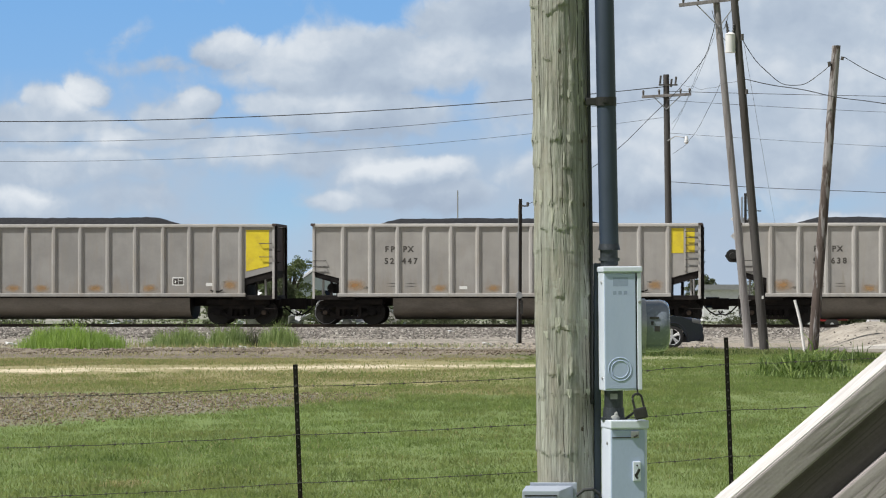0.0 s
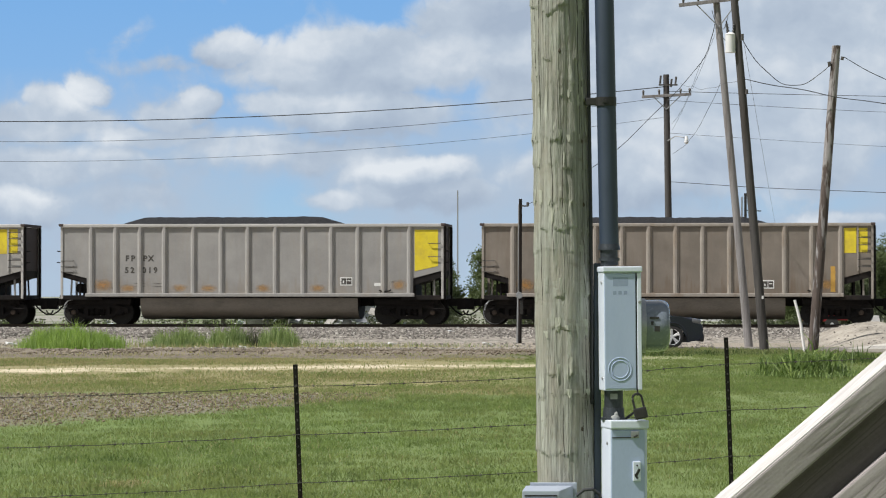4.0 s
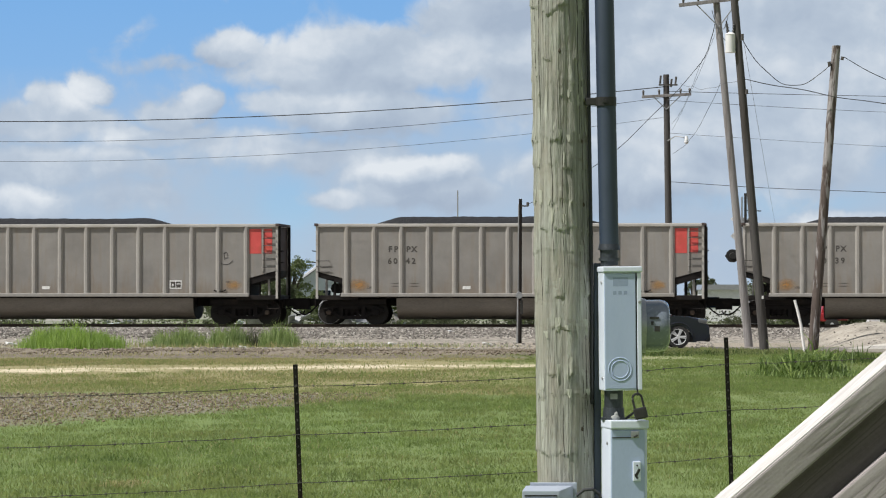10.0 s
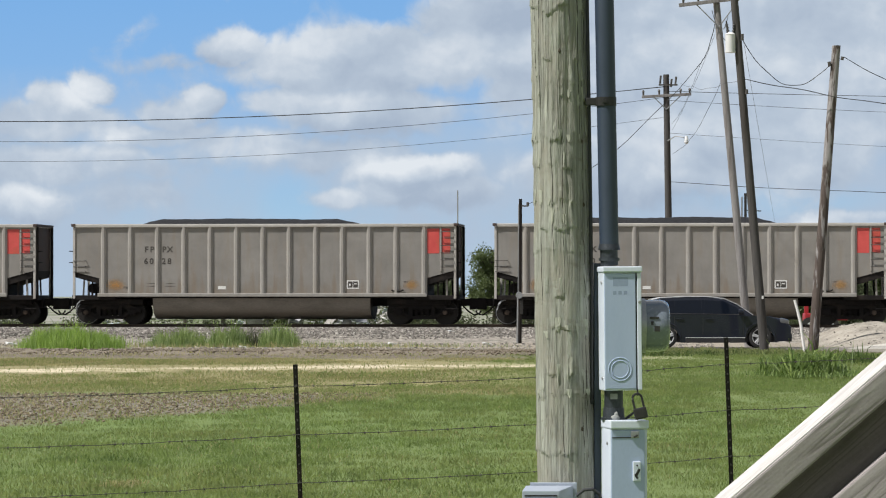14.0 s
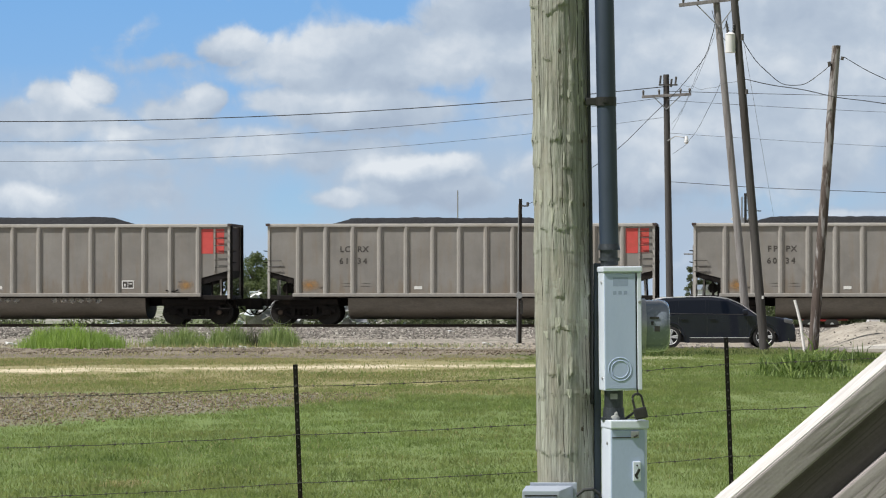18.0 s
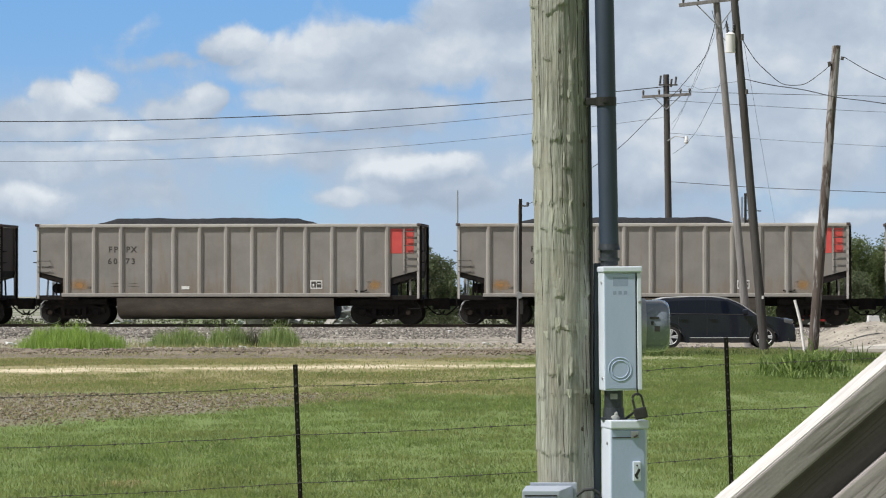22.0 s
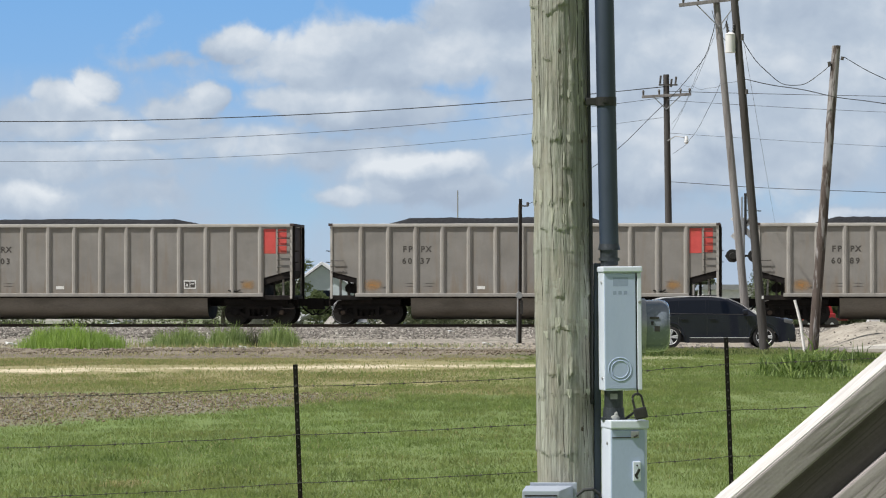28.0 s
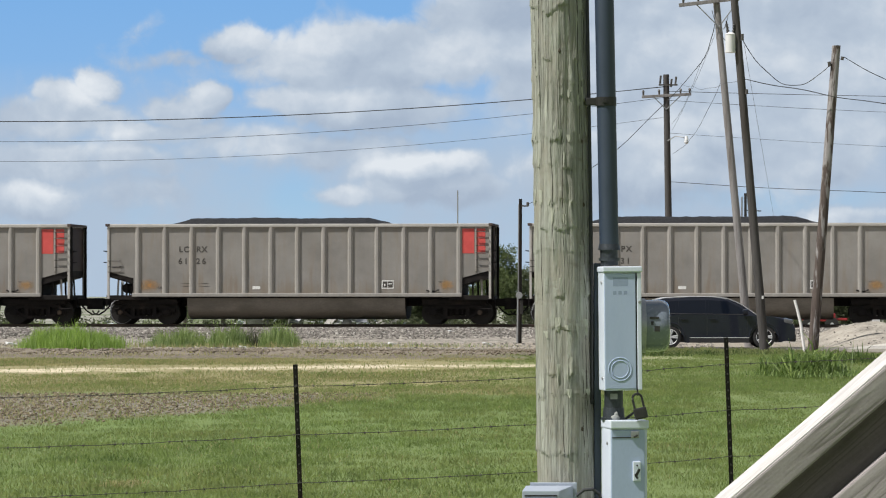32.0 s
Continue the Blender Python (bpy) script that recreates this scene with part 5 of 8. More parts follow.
COAL_HEAPS = [coal_mesh(k) for k in range(6)]
train, loads = [], []


def squiggle(car, x, z, w, h, mat, seed, label):
    """A tight jagged spray-paint scrawl that spells nothing."""
    rng = random.Random(seed)
    y = -SIDE - 0.016
    n = 19
    bm = B()
    path_tube(bm, [(x - w / 2 + w * i / (n - 1) + rng.uniform(-0.02, 0.02), y, z + h / 2 * ((0.55 + 0.3 * math.sin(i * 0.5)) if i % 2 else -0.5) * rng.uniform(0.6, 1.2)) for i in range(n)], 0.022, 5)
    part("paint_scrawl", bm, mat, car, label)
    for u0, z0, u1, z1 in ((-0.5, 0.16, 0.1, 0.22), (-0.1, 0.40, 0.12, 0.44), (-0.28, -0.42, -0.16, -0.62), (0.2, -0.34, 0.32, -0.55), (0.28, 0.05, 0.52, -0.08)):
        bm = B()
        path_tube(bm, [(x + u0 * w, y, z + z0 * h), (x + (u0 + u1) / 2 * w, y, z + (z0 + z1) / 2 * h + 0.012), (x + u1 * w, y, z + z1 * h)], 0.020, 5)
        part("paint_scrawl", bm, mat, car, label)


for i, (finish, corner, a, b, c, d) in enumerate(CARS):
    car = copy_thing(TEMPLATE[finish], Matrix.Identity(4))
    corner_panel(car, corner)
    if i + FIRST == 4:
        for x, z, w in ((2.89, 2.84, 0.52), (3.66, 2.84, 0.55), (2.85, 2.39, 0.66), (3.64, 2.39, 0.52)):
            plate(car, "letter_plate", x, z, w, 0.34, MARK_WHITE, "white patch behind the reporting mark")
        plate(car, "rust_streak", 13.2, 1.72, 0.17, 0.95, STREAK_ORANGE, "orange vertical streak")
    # the worn cars carry their letters lower and nearer the end
    dx, dz = (-0.26, -0.34) if finish == "worn" else (0.0, 0.0)
    for words, x, z in ((a, 2.94, 2.85), (b, 3.63, 2.85), (c, 2.92, 2.40), (d, 3.61 + 0.09 * (len(d) - 2), 2.40)):
        lettering(car, words, x + dx, z + dz, 0.305)
    if i + FIRST == 22:
        squiggle(car, 12.02, 1.98, 0.80, 0.46, MARK_WHITE, 3, "white spray-paint scrawl")
        car["label"] = "dusty tan-grey coal car with a white spray-paint scrawl"
    if (c, d) == ("61", "22"):
        for k in range(9):
            plate(car, "chalk_smear", (7.9 if k < 6 else 3.7) + 0.34 * k, 0.92, 0.30, 0.26, CHALK, "faint smeared chalk on the tub", y=-1.304)
    if i + FIRST == 8:
        ring_mark = [(12.70 + 0.075 * math.cos(k * 0.57) + 0.012 * k / 11, -SIDE - 0.014, 2.64 + 0.11 * math.sin(k * 0.57)) for k in range(12)]
        hook = [(12.46, 2.38), (12.52, 2.33), (12.62, 2.29), (12.74, 2.29), (12.86, 2.33), (12.93, 2.40), (12.97, 2.44)]
        stem = [(12.63, 2.74), (12.64, 2.60), (12.66, 2.46)]
        for stroke in (ring_mark, [(x, -SIDE - 0.014, z) for x, z in hook], [(x, -SIDE - 0.014, z) for x, z in stem]):
            bm = B()
            path_tube(bm, stroke, 0.013, 5)
            part("paint_scrawl", bm, MARK_BLACK, car, "thin dark spray-paint scrawl")
        car["label"] = "dusty tan-grey coal car with a dark spray-paint scrawl"
    train.append(car)
    heap = new("coal_load", COAL_HEAPS[i % 6])
    tagged(heap, "black coal heaped above the rim of a rail car", "coal", "coal loads")
    loads.append(heap)
for car in TEMPLATE.values():
    for o in (*car.children_recursive, car):
        bpy.data.objects.remove(o)


# ---- poles, fence and cabinets near the deck ----
def tapered_pole(name, label, base, top, r0, r1, mat, category="utility pole", seg=20, rough_edge=0.0, seed=0, group=""):
    """A round wooden pole with a slightly uneven skin; returns its Empty and axis."""
    base, top = Vector(base), Vector(top)
    pole = thing(name, label, category, Matrix.Translation(base), group)
    bm = B()
    d = top - base
    rows = 40 if rough_edge else 6
    rings = []
    for i in range(rows + 1):
        u = i / rows
        c = d * u
        r = r0 + (r1 - r0) * u
        ring = []
        for k in range(seg):
            a = 2 * math.pi * k / seg
            q = r * (1 + rough_edge * noise.noise(Vector((math.cos(a) * 2, math.sin(a) * 2, u * d.length * 1.6 + seed))))
            ring.append(bm.verts.new(c + Vector((math.cos(a) * q, math.sin(a) * q, 0))))
        rings.append(ring)
    for p, q in zip(rings, rings[1:]):
        for k in range(seg):
            bm.faces.new((p[k], p[(k + 1) % seg], q[(k + 1) % seg], q[k]))
    bm.faces.new(rings[0])
    bm.faces.new(rings[-1])
    part("shaft", bm, mat, pole, smooth=True)
    return pole


_collar_rng = random.Random(23)
COLLARS = [0.9]
while COLLARS[-1] < 3.5:
    COLLARS.append(COLLARS[-1] + _collar_rng.uniform(0.07, 0.26))


def pole_skin(a, z):
    """Radius of the old pole: flowing upright ridges, and ragged collars where the outer skin broke away below."""
    ca, sa = math.cos(a), math.sin(a)
    r = 0.121 - 0.017 * z / 7.5
    r *= 1 + 0.035 * noise.noise(Vector((ca * 2, sa * 2, z * 1.6 + 4)))
    w = a + 0.16 * noise.noise(Vector((ca * 2.0, sa * 2.0, z * 3.2)))
    cw, sw = math.cos(w), math.sin(w)
    r += 0.0040 * noise.noise(Vector((cw * 7, sw * 7, z * 1.3))) + 0.0028 * noise.noise(Vector((cw * 17, sw * 17, z * 3.0 + 8)))
    r += 0.0014 * noise.noise(Vector((cw * 34, sw * 34, z * 11 + 3)))
    for k, z0 in enumerate(COLLARS):
        if -0.06 < z - z0 < 0.16:
            d = z - z0 - 0.035 * noise.noise(Vector((ca * 2.2, sa * 2.2, k * 7.3))) - 0.012 * noise.noise(Vector((ca * 11, sa * 11, k * 3.1)))
            if 0 < d < 0.11:
                r += 0.0075 * (1 - d / 0.11) * max(0.0, 0.25 + 1.2 * noise.noise(Vector((ca * 3, sa * 3, k * 5.7 + 2))))
    return r


def build_service_pole():
    base = Vector((0.532, 14.0, -0.3))
    pole = thing("service_pole", "greenish treated wooden pole with cracks and knots", "utility pole", Matrix.Translation(base))
    heights = [0.0, 0.4, 0.8] + [1.1 + 0.006 * k for k in range(385)] + [3.6, 4.2, 5.0, 6.0, 7.5]
    seg = 120
    verts = []
    for z in heights:
        for k in range(seg):
            a = 2 * math.pi * k / seg
            r = pole_skin(a, z)
            verts.append((-0.0169 * z + math.cos(a) * r, math.sin(a) * r, z))
    faces = [(j * seg + k, j * seg + (k + 1) % seg, (j + 1) * seg + (k + 1) % seg, (j + 1) * seg + k) for j in range(len(heights) - 1) for k in range(seg)]
    faces += [tuple(range(seg - 1, -1, -1)), tuple(range(len(verts) - seg, len(verts)))]
    me = raw_mesh("shaft", verts, faces, GREEN_POLE)
    for p in me.polygons:
        p.use_smooth = True
    part("shaft", me, None, pole)
    # drying cracks: thin dark slivers let into the skin
    rng = random.Random(11)
    crack_m = surface("crack", (0.02, 0.016, 0.01), (0.05, 0.04, 0.028), 0.95, scale=20.0, bump=0)
    for _ in range(16):
        z = rng.uniform(1.05, 3.2)
        length = rng.uniform(0.25, 0.9)
        a = rng.uniform(-2.9, -0.35)
        bm = B()
        pts, rr = [], []
        n = 24
        for k in range(n + 1):
            u = k / n
            zz = z + length * u
            aa = a + 0.02 * math.sin(k * 0.5 + z * 9)
            r = pole_skin(aa, zz) - 0.0002
            pts.append((-0.0169 * zz + math.cos(aa) * r, math.sin(aa) * r, zz))
            rr.append(0.0004 + 0.0012 * math.sin(math.pi * u) * rng.uniform(0.6, 1.2))
        path_tube(bm, pts, rr, 5)
        part("crack", bm, crack_m, pole)
    # loose shards of skin that lift at the lower edge
    flake_m = surface("flake_wood", (0.25, 0.25, 0.20), (0.44, 0.45, 0.375), 0.85, stretch=(1, 1, 0.1), scale=40.0, fine=150.0, bump=0.3, dist=0.003)
    for _ in range(70):
        z, a = rng.choice(COLLARS[:-2]) + rng.uniform(-0.03, 0.03), rng.uniform(-3.1, 0.1)
        wide, tall, lift = rng.uniform(0.05, 0.22), rng.uniform(0.02, 0.07), rng.uniform(0.001, 0.006)
        skew = rng.uniform(-0.5, 0.5) * wide
        bm = B()
        rows = []
        for i in range(5):
            u = i / 4
            row = []
            for k in range(5):
                v = k / 4
                aa = a + skew * u + wide * (v - 0.5) * (0.55 + 0.45 * u) * rng.uniform(0.85, 1.15)
                zz = z + tall * (u + 0.25 * rng.uniform(-1, 1) * (1 - u))
                r = pole_skin(aa, zz) + 0.0012 + lift * (1 - u) ** 1.6 * (0.5 + 0.5 * math.sin(math.pi * v))
                row.append(bm.verts.new((-0.0169 * zz + math.cos(aa) * r, math.sin(aa) * r, zz)))
            rows.append(row)
        for p, q in zip(rows, rows[1:]):
            for k in range(4):
                bm.faces.new((p[k], p[k + 1], q[k + 1], q[k]))
        part("bark_flake", bm, flake_m, pole)
    knot_m = surface("knot", (0.035, 0.028, 0.018), (0.09, 0.07, 0.045), 0.9, scale=30.0)
    for z, a in ((2.68, -0.75), (2.42, -0.72), (3.05, -1.6), (1.5, -1.0)):
        r = pole_skin(a, z)
        c = Vector((-0.0169 * z + math.cos(a) * r, math.sin(a) * r, z))
        bm = B()
        bmesh.ops.create_icosphere(bm, subdivisions=2, radius=1, matrix=Matrix.Translation(c) @ Matrix.Diagonal((0.006, 0.004, 0.010, 1)))
        part("knot", bm, knot_m, pole)
    bm = B()
    path_tube(bm, [(0.121 - 0.0195 * z, -0.02, z) for z in (0.6, 1.2, 1.8, 2.35)] + [(0.121 - 0.0193 * z, -0.02, z) for z in (2.6, 3.4, 5.0)], 0.0045, 6)
    part("ground_wire", bm, BLACK_METAL, pole, "thin black ground wire down the pole")


build_service_pole()


HUB_GREY = surface("hub_grey", (0.032, 0.038, 0.045), (0.07, 0.08, 0.092), 0.4, 0.4, scale=14.0, fine=90.0, bump=0.08)


def build_conduit():
    c = thing("service_conduit", "dark grey steel conduit rising beside the wooden pole", "conduit", pose(0.6826, 13.93, 1.869))
    bm = B()
    tube(bm, (0, 0, 0.085), (-0.0935, 0, 5.0), 0.0395, 0.0395, 28)
    part("pipe", bm, CONDUIT_DARK, c, smooth=True)
    bm = B()
    tube(bm, (0.001, 0, 0.0), (-0.002, 0, 0.088), 0.0365, 0.0365, 28)
    tube(bm, (0, 0, 0.02), (0, 0, 0.032), 0.043, seg=28)
    tube(bm, (0, 0, 0.065), (0, 0, 0.09), 0.046, 0.041, seg=28)
    part("hub", bm, HUB_GREY, c, "grey threaded hub", smooth=True)
    for z in (0.675, 2.2):
        bm = B()
        x = -0.019 * z
        tube(bm, (x, 0, z - 0.018), (x - 0.0004, 0, z + 0.018), 0.0435, seg=28)
        box(bm, (x - 0.085, -0.012, z - 0.016), (x - 0.03, 0.012, z + 0.016), 0.004)
        box(bm, (x - 0.015, -0.052, z - 0.008), (x + 0.002, -0.04, z + 0.008), 0.002)
        part("strap", bm, BLACK_METAL, c, "black pipe strap with a bolt")


build_conduit()


def screw(parent, x, y, z, r=0.007, mat=None):
    bm = B()
    tube(bm, (x, y, z), (x, y - 0.008, z), r, r * 0.8, 10)
    part("screw", bm, mat or GALVANISED, parent)


FADED = surface("faded_label", (0.24, 0.295, 0.41), (0.29, 0.355, 0.48), 0.6, scale=12.0, bump=0)


def build_main_cabinet():
    """Upper disconnect box: flanged body, hinged cover with a round knock-out, a hasp for the padlock."""
    c = thing("disconnect_box", "pale blue-grey steel disconnect box with a round knock-out", "electrical box", pose(0.7235, 13.91, 1.360, 0, -0.5, 7))
    w, h = 0.0775, 0.506
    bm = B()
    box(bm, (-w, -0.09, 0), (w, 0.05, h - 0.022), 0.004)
    part("body", bm, CABINET_PALE_LIT, c)
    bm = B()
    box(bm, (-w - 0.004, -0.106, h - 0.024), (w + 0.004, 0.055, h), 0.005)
    part("lid_cap", bm, CABINET_PALE_LIT, c, "pale overhanging top cap")
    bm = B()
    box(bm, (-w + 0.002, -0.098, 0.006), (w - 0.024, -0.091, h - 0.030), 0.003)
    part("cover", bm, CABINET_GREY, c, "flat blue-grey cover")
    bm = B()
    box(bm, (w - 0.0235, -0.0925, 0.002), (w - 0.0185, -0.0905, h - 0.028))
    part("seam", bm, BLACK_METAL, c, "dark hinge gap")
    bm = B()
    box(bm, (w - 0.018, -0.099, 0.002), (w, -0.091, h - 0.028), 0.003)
    part("flange", bm, CABINET_PALE_LIT, c)
    for r in (0.047, 0.035):
        bm = B()
        ringlets = []
        for k in range(48):
            a = 2 * math.pi * k / 48
            turn = [(r + 0.0024 * math.cos(b), 0.0024 * math.sin(b)) for b in (2 * math.pi * q / 8 for q in range(8))]
            ringlets.append([bm.verts.new((-0.0135 + rr * math.cos(a), -0.0979 + dy, 0.087 + rr * math.sin(a))) for rr, dy in turn])
        for k in range(48):
            p, q = ringlets[k], ringlets[(k + 1) % 48]
            for n in range(8):
                bm.faces.new((p[n], p[(n + 1) % 8], q[(n + 1) % 8], q[n]))
        part("knock_out", bm, CABINET_GREY, c, "round pressed ring", smooth=True)
    bm = B()
    box(bm, (-0.040, -0.0984, h - 0.080), (0.022, -0.0975, h - 0.045))
    part("faded_label", bm, FADED, c, "faded label, not legible")
    for k in range(3):
        bm = B()
        box(bm, (-0.040 + k * 0.022, -0.0983, h - 0.115), (-0.026 + k * 0.022, -0.0975, h - 0.100))
        part("label_bar", bm, FADED, c)
    for z in (0.05, 0.44):
        bm = B()
        tube(bm, (-w, -0.055, z), (-w - 0.005, -0.055, z), 0.007, 0.006, 10)
        part("screw", bm, GALVANISED, c)
    screw(c, w - 0.008, -0.098, 0.36)
    bm = B()
    box(bm, (w - 0.022, -0.096, -0.022), (w - 0.016, -0.090, 0.01), 0.001)
    part("hasp", bm, BLACK_METAL, c)

    lock = thing("padlock", "black padlock hanging from the electrical box", "padlock", pose(0.8085, 13.79, 1.246, 0, -13, 0))
    bm = B()
    box(bm, (-0.027, -0.011, 0), (0.027, 0.011, 0.046), 0.006)
    part("lock_body", bm, BLACK_METAL, lock)
    bm = B()
    arch = [(-0.019, 0, 0.04), (-0.019, 0, 0.085)] + [(-0.019 * math.cos(a), 0, 0.085 + 0.019 * math.sin(a)) for a in (math.pi * k / 8 for k in range(1, 8))] + [(0.019, 0, 0.085), (0.019, 0, 0.04)]
    path_tube(bm, arch, 0.0048, 8)
    part("shackle", bm, BLACK_METAL, lock)


build_main_cabinet()


def build_meter():
    m = thing("electric_meter", "round grey electric meter with a glossy domed cover", "electric meter", pose(0.8195, 13.95, 1.622))
    bm = B()
    tube(bm, (-0.02, 0, 0), (0.012, 0, 0), 0.112, 0.112, 40)
    part("base_ring", bm, GALVANISED, m, smooth=True)
    # a drum with a rounded outer rim
    profile = [(0.010, 0.106), (0.070, 0.107), (0.092, 0.103), (0.106, 0.092), (0.110, 0.078), (0.112, 0.0)]
    bm = B()
    rings = []
    for x, r in profile[:-1]:
        rings.append([bm.verts.new((x, math.cos(a) * r, math.sin(a) * r)) for a in (2 * math.pi * k / 40 for k in range(40))])
    tip = bm.verts.new((0.112, 0, 0))
    for p, q in zip(rings, rings[1:]):
        for k in range(40):
            bm.faces.new((p[k], p[(k + 1) % 40], q[(k + 1) % 40], q[k]))
    for k in range(40):
        bm.faces.new((rings[-1][k], rings[-1][(k + 1) % 40], tip))
    cover = part("domed_cover", bm, METER_COVER, m, "glossy domed cover", smooth=True)
    bm = B()
    tube(bm, (0.0, 0, 0), (0.066, 0, 0), 0.090, 0.088, 36)
    part("register", bm, surface("register_grey", (0.20, 0.24, 0.26), (0.34, 0.39, 0.41), 0.4, scale=12.0, bump=0), m, "grey meter register inside", smooth=True)
    for z0, z1, x0, x1 in ((0.030, 0.038, 0.025, 0.062), (-0.022, 0.000, 0.044, 0.066), (0.004, 0.020, 0.030, 0.040)):
        bm = B()
        box(bm, (x0, -0.1085, z0), (x1, -0.095, z1))
        part("dark_label", bm, BLACK_METAL, m)


build_meter()


STICKER = surface("sticker", (0.20, 0.21, 0.20), (0.34, 0.35, 0.33), 0.7, scale=40.0, bump=0)


def build_lower_cabinet():
    c = thing("breaker_box", "pale blue-grey breaker box with latch and outlet cover", "electrical box", pose(0.7365, 13.91, 0.55, 0, 0, 11.4))
    w, h = 0.0778, 0.689
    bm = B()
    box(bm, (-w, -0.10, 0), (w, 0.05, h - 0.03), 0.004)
    part("body", bm, CABINET_PALE_LIT, c)
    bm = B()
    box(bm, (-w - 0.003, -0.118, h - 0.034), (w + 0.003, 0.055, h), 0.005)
    part("lid_cap", bm, CABINET_PALE_LIT, c, "pale overhanging top cap")
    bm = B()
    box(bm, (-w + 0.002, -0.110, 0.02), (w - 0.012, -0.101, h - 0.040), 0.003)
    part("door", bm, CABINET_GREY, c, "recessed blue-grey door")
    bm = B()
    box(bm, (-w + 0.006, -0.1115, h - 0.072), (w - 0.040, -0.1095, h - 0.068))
    part("door_seam", bm, BLACK_METAL, c)
    bm = B()
    box(bm, (0.006, -0.118, h - 0.072), (0.040, -0.110, h - 0.044), 0.003)
    part("latch", bm, GALVANISED, c, "bright metal latch")
    bm = B()
    tube(bm, (0.016, -0.119, h - 0.068), (0.032, -0.119, h - 0.060), 0.004, seg=8)
    part("latch_hook", bm, BLACK_METAL, c)
    bm = B()
    box(bm, (0.0135, -0.118, h - 0.248), (0.047, -0.109, h - 0.167), 0.004)
    cover = part("outlet_cover", bm, CABINET_PALE_LIT, c, "pale outlet cover")
    bm = B()
    tube(bm, (0.030, -0.1195, h - 0.184), (0.030, -0.117, h - 0.184), 0.0035, seg=10)
    part("cover_screw", bm, BLACK_METAL, cover)
    bm = B()
    box(bm, (-0.0055, -0.0012, -0.016), (0.0055, 0.0012, 0.016), 0.001)
    part("dark_mark", bm, BLACK_METAL, cover, at=pose(0.033, -0.1185, h - 0.212, 0, 28, 0))
    bm = B()
    box(bm, (-0.0045, -0.0012, -0.011), (0.0045, 0.0012, 0.011), 0.001)
    part("dark_mark", bm, BLACK_METAL, cover, at=pose(0.027, -0.1185, h - 0.228, 0, -30, 0))
    for z in (0.3, h - 0.095):
        bm = B()
        tube(bm, (-w, -0.06, z), (-w - 0.005, -0.06, z), 0.007, 0.006, 10)
        part("screw", bm, GALVANISED, c)

    n = thing("conduit_nipple", "short dark conduit with a flared sleeve between two boxes", "conduit", pose(0.6995, 13.90, 1.238))
    bm = B()
    tube(bm, (0, 0, 0.045), (0, 0, 0.123), 0.0385, seg=24)
    part("neck", bm, HUB_GREY, n, "dull grey neck", smooth=True)
    bm = B()
    tube(bm, (0, 0, 0.0), (0, 0, 0.05), 0.046, 0.042, seg=24)
    tube(bm, (0, 0, 0.0), (0, 0, 0.010), 0.052, seg=24)
    part("sleeve", bm, HUB_GREY, n, "dark flared sleeve", smooth=True)
    bm = B()
    box(bm, (-0.016, -0.0405, 0.085), (0.014, -0.037, 0.108), 0.001)
    part("sticker", bm, STICKER, n, "worn grey sticker")
    bm = B()
    bmesh.ops.create_icosphere(bm, subdivisions=2, radius=1, matrix=Matrix.Translation((0.004, -0.046, 0.008)) @ Matrix.Diagonal((0.019, 0.008, 0.014, 1)))
    bmesh.ops.create_icosphere(bm, subdivisions=2, radius=1, matrix=Matrix.Translation((0.008, -0.044, 0.022)) @ Matrix.Diagonal((0.009, 0.006, 0.012, 1)))
    part("sealant", bm, STICKER, n, "lump of pale sealant", smooth=True)
    bm = B()
    tube(bm, (0.048, -0.02, 0.005), (0.088, -0.03, 0.036), 0.006, 0.004, 8)
    part("locking_pin", bm, BLACK_METAL, n, "short black pin")


build_lower_cabinet()


def build_strut():
    c = thing("mounting_channel", "dark steel mounting channel behind electrical boxes", "channel", pose(0.636, 14.0, -0.2))
    bm = B()
    box(bm, (-0.014, -0.05, 0), (0.014, 0.03, 2.08), 0.003)
    part("rail", bm, CONDUIT_DARK, c)
    for z in (0.9, 1.3, 1.75, 1.98):
        bm = B()
        tube(bm, (-0.02, -0.02, z), (-0.016, -0.02, z), 0.008, seg=8)
        part("bolt", bm, GALVANISED, c)


build_strut()


def build_pole_cable():
    """Black cable clipped up the pole beside the conduit."""
    bm = B()
    path_tube(bm, [(0.612, 13.945, 1.30), (0.611, 13.945, 1.75), (0.608, 13.945, 2.10), (0.600, 13.945, 2.60), (0.590, 13.945, 3.20), (0.573, 13.945, 4.20)], 0.007, 8)
    tagged(part("cable", bm, CABLE_BLACK), "black cable clipped up the side of the wooden pole", "cable")


build_pole_cable()


